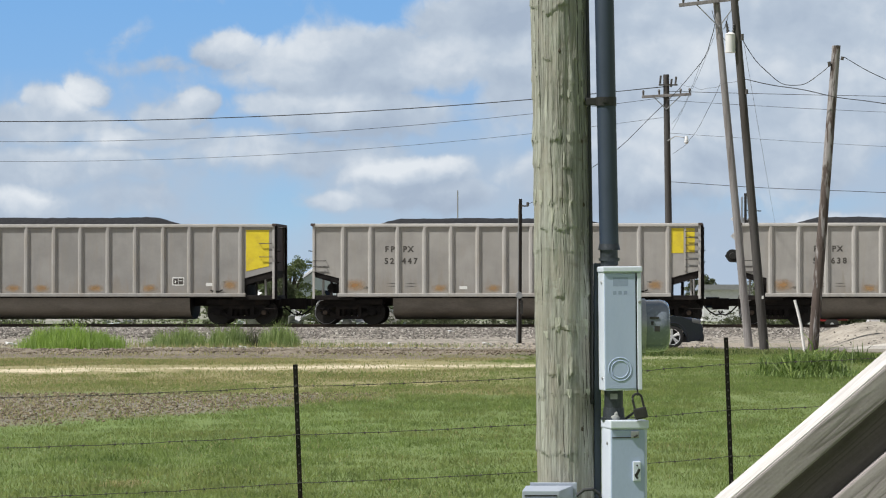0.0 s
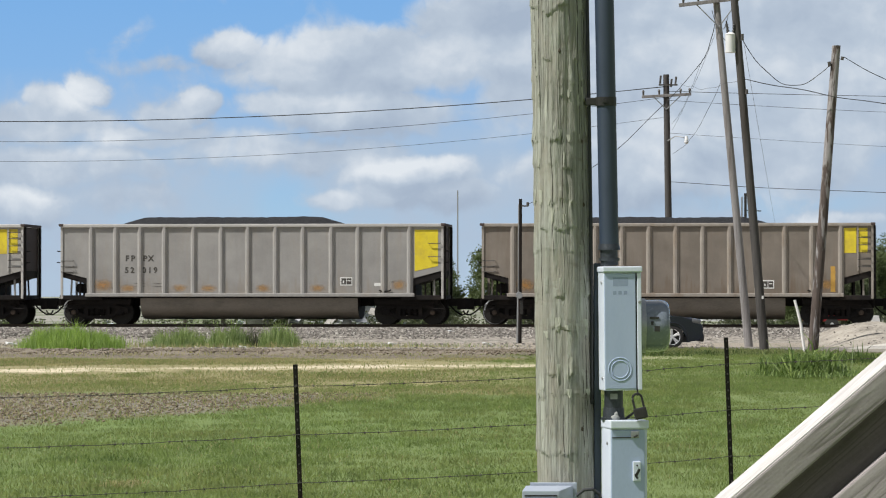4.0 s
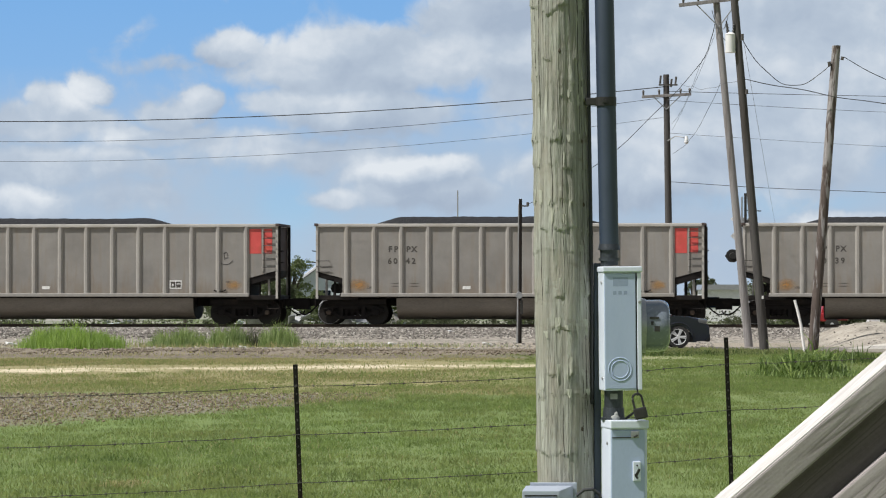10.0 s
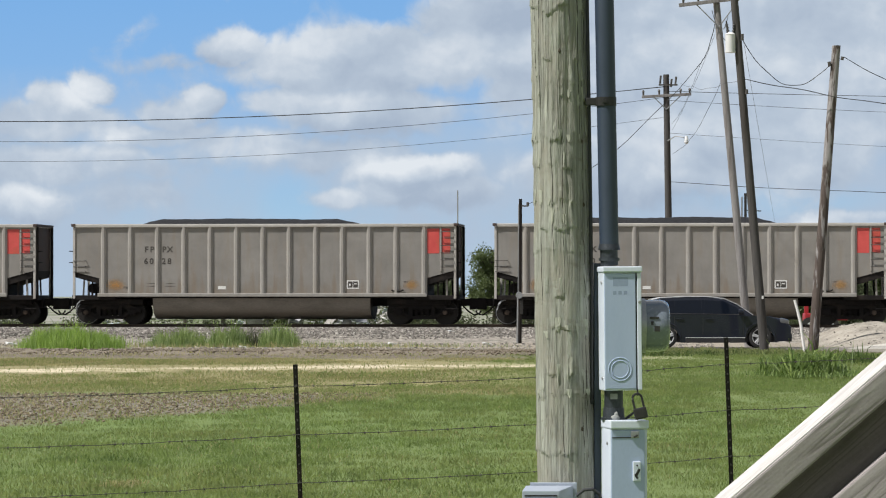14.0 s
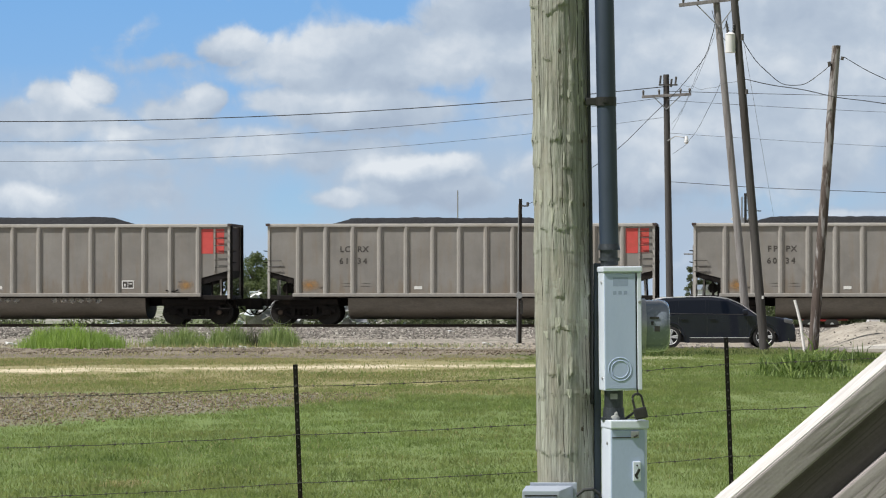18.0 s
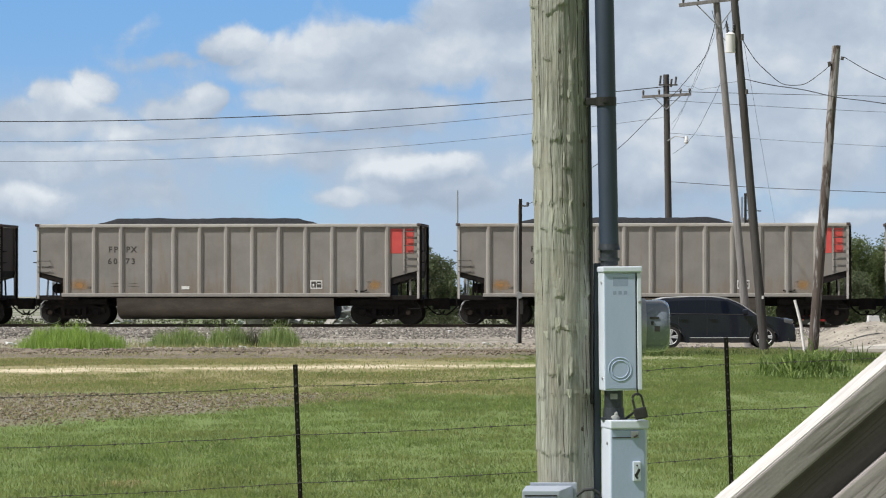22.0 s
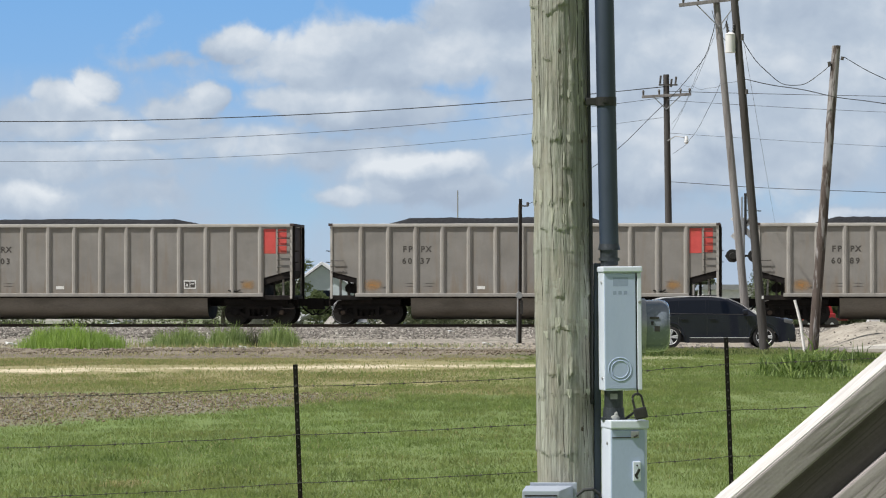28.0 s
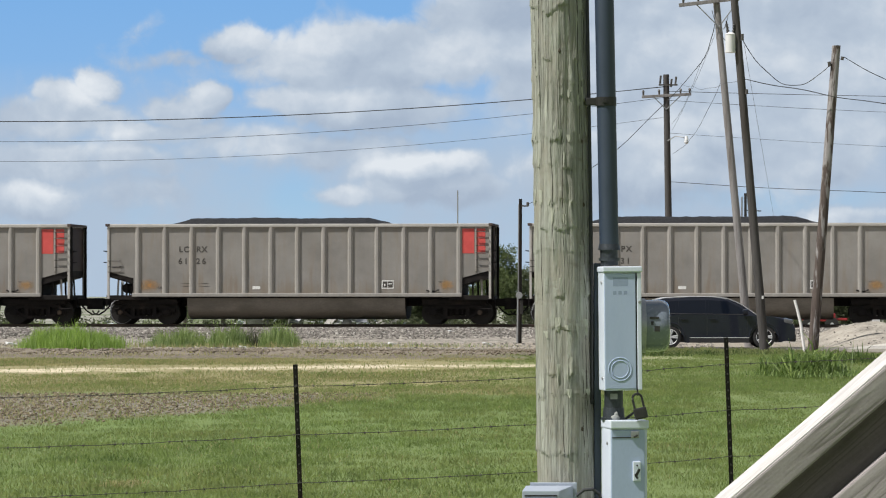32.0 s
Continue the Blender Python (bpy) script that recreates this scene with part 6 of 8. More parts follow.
def build_small_box():
    c = thing("telephone_box", "small grey utility box with a sloping lid on the wooden pole", "utility box", pose(0.438, 13.85, 0.60))

    def wedge(name, plan, low, front, back, mat, label=""):
        """A box on a plan of four corners, its top falling from back to front."""
        bm = B()
        lows = [bm.verts.new((x, y, low)) for x, y in plan]
        tops = [bm.verts.new((x, y, back + (front - back) * min(max((0.01 - y) / 0.13, 0), 1))) for x, y in plan]
        bm.faces.new(lows)
        bm.faces.new(tops)
        for i in range(4):
            j = (i + 1) % 4
            bm.faces.new((lows[i], lows[j], tops[j], tops[i]))
        bmesh.ops.bevel(bm, geom=bm.edges[:], offset=0.004, segments=2, profile=0.6, affect="EDGES")
        return part(name, bm, mat, c, label)

    bm = B()
    box(bm, (-0.082, 0.012, -0.02), (0.110, 0.022, 0.383), 0.004)
    part("back_plate", bm, BOX_GREY, c, "grey back plate fixed to the pole")
    wedge("body", [(-0.118, -0.12), (0.034, -0.12), (0.094, 0.01), (-0.100, 0.01)], 0.0, 0.357, 0.371, BOX_GREY)
    bm = B()
    box(bm, (-0.104, -0.126, 0.012), (0.020, -0.119, 0.332), 0.003)
    part("lid", bm, surface("slate_lid", (0.12, 0.145, 0.19), (0.17, 0.20, 0.255), 0.45, scale=9.0, fine=80.0, bump=0.05), c, "slate-grey front lid")
    bm = B()
    box(bm, (-0.108, -0.1225, 0.334), (0.024, -0.119, 0.340))
    part("seam", bm, BLACK_METAL, c)
    cable = B()
    path_tube(cable, [(0.545, 13.84, 0.93), (0.575, 13.83, 0.955), (0.61, 13.83, 0.958), (0.64, 13.85, 0.935), (0.652, 13.88, 0.88)], 0.007, 8)
    tagged(part("cable", cable, CABLE_BLACK), "black cable looping from utility box to breaker box", "cable")


build_small_box()


STUD_METAL = surface("stud_metal", (0.035, 0.03, 0.027), (0.085, 0.078, 0.07), 0.6, 0.2, scale=30.0, bump=0)


def t_post(at_x, at_y, top, lean, turn):
    p = thing("fence_post", "dark studded steel fence post with white wire clips", "fence post", pose(at_x, at_y, -0.3, 0, lean, turn), "wire fence")
    h = top + 0.3
    bm = B()
    box(bm, (-0.0145, -0.003, 0), (0.0145, 0.003, h), 0.001)
    box(bm, (-0.0025, 0.003, 0), (0.0025, 0.034, h))
    part("blade", bm, POST_METAL, p)
    for k in range(int((h - 0.35) / 0.054)):
        bm = B()
        box(bm, (-0.004, -0.009, h - 0.028 - k * 0.054), (0.004, -0.003, h - 0.016 - k * 0.054), 0.001)
        part("stud", bm, STUD_METAL, p)
    return p


FENCE = [(-3.7, 19.9, 1.25, (1.135, 0.83, 0.53)), (-0.915, 21.0, 1.32, (1.183, 0.882, 0.585)), (1.849, 22.2, 1.472, (1.295, 0.995, 0.692)), (4.75, 23.4, 1.58, (1.43, 1.12, 0.81))]


def build_fence():
    for x, y, top, wires in FENCE:
        lean = -2.2
        p = t_post(x + math.tan(radians(2.2)) * (top + 0.3), y, top, lean, 14 if x > 1 else 6)
        for z in wires:
            bm = B()
            path_tube(bm, [(-0.022, 0.0, z + 0.3), (-0.012, -0.008, z + 0.304), (0.012, -0.008, z + 0.304), (0.022, 0.0, z + 0.3)], 0.0022, 5)
            part("wire_clip", bm, STUD_METAL, p)
    rng = random.Random(8)
    for k in range(3):
        bm = B()
        for (x0, y0, t0, w0), (x1, y1, t1, w1) in zip(FENCE, FENCE[1:]):
            pts, n = [], 26
            for i in range(n + 1):
                u = i / n
                lx0 = x0 + math.tan(radians(2.2)) * (t0 - w0[k])
                lx1 = x1 + math.tan(radians(2.2)) * (t1 - w1[k])
                z = w0[k] + (w1[k] - w0[k]) * u - 0.02 * 4 * u * (1 - u) + rng.uniform(-0.003, 0.003)
                pts.append((lx0 + (lx1 - lx0) * u, y0 + (y1 - y0) * u - 0.012, z))
            path_tube(bm, pts, 0.0022, 5)
            for i in range(1, n):
                c = Vector(pts[i]).lerp(Vector(pts[i + 1]), rng.random())
                for s in (-1, 1):
                    tube(bm, c + Vector((0.004 * s, 0, -0.011)), c + Vector((-0.004 * s, 0.004, 0.011)), 0.0016, 0.0006, 4)
                tube(bm, c - Vector((0.008, 0, 0)), c + Vector((0.008, 0, 0)), 0.0038, seg=5)
        tagged(part("barbed_wire", bm, WIRE_METAL), "rusty barbed wire strung between steel fence posts", "barbed wire", "wire fence")


build_fence()


def build_stair_rail():
    """Sloping handrail of the deck stairs: cap with a top coloured as sunlit, an under board coloured as shaded, a
    lower rail and posts.
    """
    slope = 40.6
    origin = Vector((0.4643, 5.43, 1.425))
    r = thing("stair_handrail", "weathered wooden stair handrail with its top coloured as sunlit", "handrail", pose(origin.x, origin.y, origin.z, 0, -slope, 0))
    bm = B()
    box(bm, (-0.45, 0, -0.043), (1.3, 0.089, 0), 0.004)
    cap = part("cap_board", bm, DECK_WOOD, r, "grey weathered cap board", at=pose(0, 0, 0, 6, 0, 0))
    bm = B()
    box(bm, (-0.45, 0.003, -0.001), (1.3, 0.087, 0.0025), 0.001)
    part("worn_top", bm, DECK_LIT, cap, "top face coloured pale as if in sunlight")
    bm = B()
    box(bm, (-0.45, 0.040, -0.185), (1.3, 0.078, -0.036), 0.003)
    part("under_board", bm, SHADE_BOARD, r, "board coloured dark for the shade under the cap")
    bm = B()
    box(bm, (-0.45, -0.002, -0.195), (1.3, 0.036, -0.106), 0.003)
    part("lower_board", bm, DECK_WOOD, r)
    for x in (-0.36, 1.15):
        p = Matrix.Rotation(radians(-slope), 4, "Y") @ Vector((x, 0.125, -0.05))
        top = origin + p
        bm = B()
        box(bm, (-0.045, -0.045, 0), (0.045, 0.045, top.z + 0.02), 0.004)
        post = part("post", bm, DECK_WOOD, r)
        post.matrix_basis = pose(origin.x, origin.y, origin.z, 0, -slope, 0).inverted() @ pose(top.x, top.y, 0)


build_stair_rail()


# ---- road corner and utility poles across the field ----
def insulator(parent, x, y, z):
    bm = B()
    tube(bm, (x, y, z), (x, y, z + 0.16), 0.035, 0.05, 10)
    tube(bm, (x, y, z + 0.16), (x, y, z + 0.24), 0.07, 0.03, 10)
    part("insulator", bm, CERAMIC, parent)


def crossarm(parent, a, b, mat, size=0.06):
    bm = B()
    a, b = Vector(a), Vector(b)
    d = b - a
    turn = d.to_track_quat("X", "Z").to_matrix().to_4x4()
    c = (a + b) / 2
    box(bm, c - Vector((d.length / 2, size, size)), c + Vector((d.length / 2, size, size)), 0.01)
    bmesh.ops.rotate(bm, verts=bm.verts, cent=c, matrix=turn.to_3x3())
    part("crossarm", bm, mat, parent)


def brace(parent, a, b, r=0.02):
    bm = B()
    tube(bm, a, b, r, seg=6)
    part("brace", bm, GALVANISED, parent)


def build_far_poles():
    # behind the railway, with a crossarm
    p = tapered_pole("utility_pole", "dark wooden utility pole with a crossarm behind the track", (10.06, 150, 0), (9.88, 150, 11.5), 0.17, 0.13, DARK_POLE)
    crossarm(p, (-1.26, -0.16, 10.5), (0.92, -0.16, 10.62), GREY_POLE)
    for x, z in ((-1.2, 10.56), (-0.5, 10.6), (0.45, 10.64), (0.85, 10.66)):
        insulator(p, x, -0.16, z)
    brace(p, (-0.75, -0.15, 10.5), (-0.18, -0.15, 9.95))
    brace(p, (0.45, -0.15, 10.55), (-0.18, -0.15, 9.95))
    bm = B()
    for dx, dz in ((0.20, 11.1), (0.40, 11.2), (-0.28, 11.25)):
        tube(bm, (dx - 0.18, -0.1, dz - 0.16), (dx - 0.14, -0.1, dz + 0.2), 0.045, seg=8)
    box(bm, (-0.52, -0.14, 11.0), (0.32, -0.08, 11.07))
    part("switch_gear", bm, CERAMIC, p, "dark cut-outs at the pole top")
    bm = B()
    path_tube(bm, [(-0.13, -0.2, 8.55), (0.2, -0.4, 8.75), (0.55, -0.5, 8.7), (0.66, -0.5, 8.6)], 0.025, 6)
    lamp = part("lamp_bracket", bm, GALVANISED, p)
    bm = B()
    bmesh.ops.create_uvsphere(bm, u_segments=12, v_segments=8, radius=0.10, matrix=pose(0.68, -0.5, 8.5))
    tube(bm, (0.68, -0.5, 8.58), (0.68, -0.5, 8.75), 0.10, 0.05, 10)
    part("lamp_head", bm, PAINT_WHITE, lamp, "white yard lamp head", smooth=True)

    a = tapered_pole("utility_pole", "pale leaning wooden utility pole with a tilted crossarm", (10.28, 114, 0), (9.12, 114, 12.5), 0.145, 0.11, GREY_POLE)
    crossarm(a, (-2.35, -0.15, 11.48), (0.2, -0.15, 11.78), GREY_POLE)
    brace(a, (-1.75, -0.16, 11.5), (-1.0, -0.16, 10.75))
    brace(a, (-0.35, -0.16, 11.65), (-1.0, -0.16, 10.75))
    for x, z in ((-2.2, 11.56), (-1.7, 11.6), (0.05, 11.8)):
        insulator(a, x, -0.15, z)

    b = tapered_pole("utility_pole", "dark leaning wooden utility pole with a transformer", (9.86, 104, 0), (8.88, 104, 11.6), 0.145, 0.115, DARK_POLE)
    bm = B()
    tube(bm, (-1.04, -0.05, 9.22), (-1.04, -0.05, 9.74), 0.155, seg=20)
    tube(bm, (-1.04, -0.05, 9.74), (-1.04, -0.05, 9.80), 0.165, 0.10, seg=20)
    tube(bm, (-1.04, -0.05, 9.18), (-1.04, -0.05, 9.24), 0.165, seg=20)
    can = part("transformer", bm, PAINT_WHITE, b, "off-white transformer can", smooth=True)
    for x, lean in ((-1.12, -0.05), (-0.95, 0.04)):
        bm = B()
        tube(bm, (x, -0.08, 9.78), (x + lean, -0.08, 10.16), 0.04, 0.022, 8)
        for k in range(3):
            tube(bm, (x + lean * k / 3, -0.08, 9.84 + k * 0.09), (x + lean * k / 3, -0.08, 9.87 + k * 0.09), 0.06, 0.045, 8)
        part("bushing", bm, BLACK_METAL, can, "black ribbed bushing")
    for z in (9.6, 9.3):
        bm = B()
        box(bm, (-0.95, -0.08, z), (-0.75, 0.0, z + 0.07))
        part("transformer_bracket", bm, GALVANISED, b)
    bm = B()
    tube(bm, (-0.68, -0.1, 9.55), (-0.68, -0.1, 9.75), 0.05, seg=8)
    tube(bm, (-0.55, -0.1, 7.9), (-0.55, -0.1, 8.05), 0.05, seg=8)
    part("spool", bm, CERAMIC, b)
    bm = B()
    box(bm, (-0.10, -0.175, 1.62), (-0.04, -0.155, 1.72))
    part("tag", bm, PAINT_WHITE, b, "small pale tag nailed to the pole")

    c = tapered_pole("utility_pole", "brown leaning wooden pole with a weathered cut top", (11.34, 104, 0), (12.08, 104, 9.4), 0.162, 0.13, BROWN_POLE, rough_edge=0.06, seed=9)
    bm = B()
    tube(bm, (0.52, -0.1, 8.75), (0.50, -0.1, 8.9), 0.05, seg=8)
    tube(bm, (0.90, -0.1, 8.95), (0.92, -0.1, 9.05), 0.05, seg=8)
    part("spool", bm, CERAMIC, c)

    w = thing("marker_post", "thin white leaning marker post in tall grass", "post", pose(11.02, 103.2, -0.1, 0, -10.2, 0))
    bm = B()
    path_tube(bm, [(0, 0, 0), (0.015, 0, 0.5), (0.04, 0, 0.95), (0.02, 0, 1.35), (-0.01, 0, 1.72)], 0.044, 12)
    part("shaft", bm, MARKER_WHITE, w, smooth=True)

    s = thing("signal_post", "slender dark railway post with a small bracket", "post", pose(2.75, 122, 0))
    bm = B()
    tube(bm, (0.015, 0, -0.1), (0.04, 0, 5.2), 0.064, 0.058, 12)
    part("shaft", bm, POST_METAL, s, smooth=True)
    # Pale tubes added to give the dark post its bright edge.
    bm = B()
    tube(bm, (-0.075, 0, -0.1), (-0.05, 0, 1.7), 0.036, 0.036, 10)
    tube(bm, (-0.04, 0, 1.7), (-0.02, 0, 5.0), 0.022, 0.022, 8)
    part("pale_pipe", bm, GALVANISED, s, "pale tubes standing in for the bright edge of the post", smooth=True)
    bm = B()
    tube(bm, (-0.01, -0.16, 1.73), (-0.01, -0.04, 1.73), 0.115, 0.125, 18)
    part("junction_box", bm, GALVANISED, s, "small pale junction box")
    bm = B()
    box(bm, (0.02, -0.11, 1.05), (0.13, 0.09, 1.55), 0.01)
    part("conduit", bm, BLACK_METAL, s)
    bm = B()
    box(bm, (0.06, -0.05, 4.92), (0.32, 0.05, 4.97))
    tube(bm, (0.30, 0, 4.95), (0.30, 0, 5.08), 0.05, seg=8)
    part("bracket", bm, CERAMIC, s)

    for x, y, z, r, label in ((-15.5, 170, 4.9, 0.10, "plain grey wooden post behind the track"), (19.7, 200, 5.3, 0.09, "thin pole among trees"),
                              (14.8, 200, 4.65, 0.08, "thin pole behind the track")):
        q = tapered_pole("far_pole", label, (x, y, 0), (x, y, z), r, r * 0.85, GREY_POLE, seg=10)
        if x == 14.8:
            crossarm(q, (-0.6, -0.1, z - 0.5), (0.6, -0.1, z - 0.5), GREY_POLE, 0.04)
    m = thing("antenna_mast", "thin pale far antenna mast", "mast", pose(1.3, 300, 0))
    bm = B()
    tube(bm, (0, 0, 0), (0, 0, 11.0), 0.075, 0.055, 8)
    part("shaft", bm, GALVANISED, m)


build_far_poles()


def wire_between(p, q, sag, r=0.018, n=36, label="black overhead wire sagging between poles", wiggle=0.0):
    p, q = Vector(p), Vector(q)
    bm = B()
    pts = []
    for i in range(n + 1):
        u = i / n
        c = p.lerp(q, u)
        c.z -= sag * 4 * u * (1 - u) + wiggle * math.sin(u * 17) * math.sin(u * 5)
        pts.append(c)
    path_tube(bm, pts, r, 5)
    tagged(part("overhead_wire", bm, CABLE_BLACK), label, "overhead wire", "overhead wires")


def build_wires():
    for z, sag, dx, r in ((10.95, 1.40, -0.2, 0.020), (10.5, 1.86, 0.0, 0.010), (9.6, 1.85, -0.15, 0.008)):
        wire_between((9.95 + dx, 149.85, z), (-46, 155.2, z), sag, r)
    for z, sag, r in ((10.75, 0.45, 0.013), (10.35, 0.95, 0.009)):
        wire_between((10.0, 149.85, z), (62, 145.5, z), sag, r)
    wire_between((10.05, 149.9, 6.75), (40, 147, 6.0), 0.35, 0.013, wiggle=0.03)
    wire_between((10.05, 149.9, 8.9), (60, 146, 7.2), 0.5, 0.007)
    # between the leaning pair, the slender post and the pole behind the track
    wire_between((9.14, 113.8, 10.85), (8.71, 114.6, 9.58), 0.22, 0.014, wiggle=0.03)
    wire_between((8.71, 114.6, 9.58), (3.06, 122, 5.05), 0.62, 0.011, wiggle=0.04)
    wire_between((8.71, 114.6, 9.58), (10.1, 149.85, 9.3), 0.3, 0.006)
    wire_between((9.14, 113.8, 10.5), (10.15, 149.8, 9.05), 0.15, 0.006)
    wire_between((9.45, 113.8, 9.18), (10.14, 149.8, 8.0), 0.55, 0.008, wiggle=0.03)
    wire_between((10.5, 149.8, 11.1), (9.03, 104, 8.35), 0.25, 0.006, wiggle=0.05)
    wire_between((9.2, 103.9, 9.55), (11.89, 103.9, 8.85), 1.0, 0.012, wiggle=0.03)
    wire_between((9.12, 103.9, 8.4), (15.87, 103.4, 7.33), 0.12, 0.013, wiggle=0.03)
    wire_between((12.29, 103.9, 9.05), (17.6, 103.0, 6.6), 0.2, 0.012, wiggle=0.03)
    wire_between((9.22, 103.85, 9.5), (19.7, 199.9, 5.25), 0.02, 0.006)
    wire_between((9.3, 113.9, 10.9), (8.75, 104, 10.3), 0.3, 0.010)
    wire_between((9.25, 113.9, 11.7), (9.0, 104, 11.2), 0.15, 0.010)
    wire_between((9.05, 113.9, 11.3), (8.9, 104, 9.6), 0.4, 0.012)


build_wires()


def build_crossing():
    """Road that climbs to the level crossing, its sandy shoulder, and the signal beyond the track."""
    bm = B()
    xs = [12.9 + 0.35 * i for i in range(60)]
    ys = [104 + 0.45 * k for k in range(49)]
    grid = []
    for y in ys:
        row = []
        for x in xs:
            up = min(max((y - 108) / 14, 0), 1)
            side = min(max((x - 12.9) / 1.6, 0), 1)
            z = -0.08 + side * (0.10 + 0.55 * up) + 0.30 * math.exp(-((x - 15.2) / 2.2) ** 2 - ((y - 119.5) / 2.2) ** 2)
            z += (noise.noise(Vector((x * 0.8, y * 0.8, 2))) * 0.10 + noise.noise(Vector((x * 2.6, y * 2.2, 5))) * 0.05) * side
            row.append(bm.verts.new((x, y, z)))
        grid.append(row)
    for p, q in zip(grid, grid[1:]):
        for i in range(len(xs) - 1):
            bm.faces.new((p[i], p[i + 1], q[i + 1], q[i]))
    stones = []
    for _ in range(1500):
        k, i = random.randrange(10, len(ys)), random.randrange(2, 24)
        co = grid[k][i].co
        stones.append((co.x + random.uniform(-0.35, 0.35), co.y + random.uniform(-0.4, 0.4), co.z, random.choice((0.012, 0.02, 0.025, 0.04))))
    rock_batch(stones, "shoulder_stones", LOOSE_STONE, "loose stones on the gravel shoulder", "stones")
    tagged(part("gravel_shoulder", bm, SAND_GRAVEL, smooth=True), "pale sandy gravel shoulder climbing to the crossing", "gravel", kind="structure")
    bm = B()
    line = [(14.0, 104.0, 0.10), (15.4, 108.0, 0.16), (17.4, 112.0, 0.30), (19.5, 117.0, 0.56), (21.5, 124.6, 0.66)]
    half = 1.6
    rows = [[bm.verts.new((x - half, y, z)), bm.verts.new((x + half * 4, y, z + 0.01)), bm.verts.new((x + half * 4, y, z - 0.2)), bm.verts.new((x - half, y, z - 0.2))] for x, y, z in line]
    for p, q in zip(rows, rows[1:]):
        for i in range(4):
            bm.faces.new((p[i], p[(i + 1) % 4], q[(i + 1) % 4], q[i]))
    bm.faces.new(rows[0])
    bm.faces.new(rows[-1])
    tagged(part("road", bm, CONCRETE), "pale worn road rising to the railway crossing", "road", kind="structure")

    c = thing("crossing_signal", "railway crossing signal with crossed boards and lamps", "crossing signal", pose(12.28, 138.5, 0))
    bm = B()
    tube(bm, (0, 0, 0), (0, 0, 4.9), 0.06, seg=12)
    tube(bm, (-0.07, 0, 4.0), (-0.07, 0, 5.75), 0.035, seg=10)
    part("mast", bm, GALVANISED, c)
    bm = B()
    tube(bm, (0.08, 0, 4.2), (0.08, 0, 5.9), 0.055, seg=10)
    tube(bm, (0.08, 0, 5.2), (0.72, 0, 5.17), 0.022, seg=8)
    tube(bm, (0.10, 0, 4.65), (0.30, 0, 4.9), 0.03, seg=8)
    part("mast_head", bm, BLACK_METAL, c, "dark pipe with a side arm on the mast")
    for t in (45, -45):
        bm = B()
        box(bm, (-0.6, -0.015, -0.11), (0.6, 0.015, 0.11), 0.004)
        part("crossbuck_board", bm, PAINT_WHITE, c, "white crossed board", at=pose(-0.02, 0.1 if t > 0 else 0.135, 4.5, 0, t, 0))
    bm = B()
    box(bm, (-0.75, 0.02, 3.3), (0.75, 0.08, 3.38))
    part("lamp_arm", bm, BLACK_METAL, c)
    for x in (-0.45, 0.45):
        bm = B()
        tube(bm, (x, 0.0, 3.34), (x, 0.05, 3.34), 0.27, seg=24)
        lampt = part("lamp_target", bm, BLACK_METAL, c, "round black lamp shield")
        bm = B()
        tube(bm, (x, -0.22, 3.34), (x, 0.0, 3.34), 0.12, 0.14, seg=16)
        part("lamp_housing", bm, BLACK_METAL, lampt)


build_crossing()


# ---- the waiting car ----
def build_lane():
    """Low gravel lane on which the car waits, rounded off into the field."""
    bm = B()
    profile = [(-4.4, -0.05), (-3.4, -0.01), (-2.4, 0.015), (-1.4, 0.025), (1.4, 0.025), (2.4, 0.02), (3.6, -0.05)]
    rings = []
    for i in range(61):
        x = 2.2 + 12.0 * i / 60
        rise = min(max((x - 2.2) / 1.5, 0), 1)
        ring = []
        for a, z in profile:
            bump = noise.noise(Vector((x * 1.1, a * 1.3, 4))) * 0.012 if 0.0 < z < 0.022 else 0
            ring.append(bm.verts.new((x, 109.9 + a + noise.noise(Vector((x * 0.5, a, 2))) * (0.25 if abs(a) > 2 else 0), z * rise - 0.04 * (1 - rise) + bump)))
        rings.append(ring)
    for p, q in zip(rings, rings[1:]):
        for j in range(len(profile) - 1):
            bm.faces.new((p[j], q[j], q[j + 1], p[j + 1]))
    tagged(part("gravel_lane", bm, BALLAST, smooth=True), "low grey gravel lane leading to the crossing", "lane", kind="structure")


build_lane()
SUV_STOP = (8.83, 109.95, 0.02)


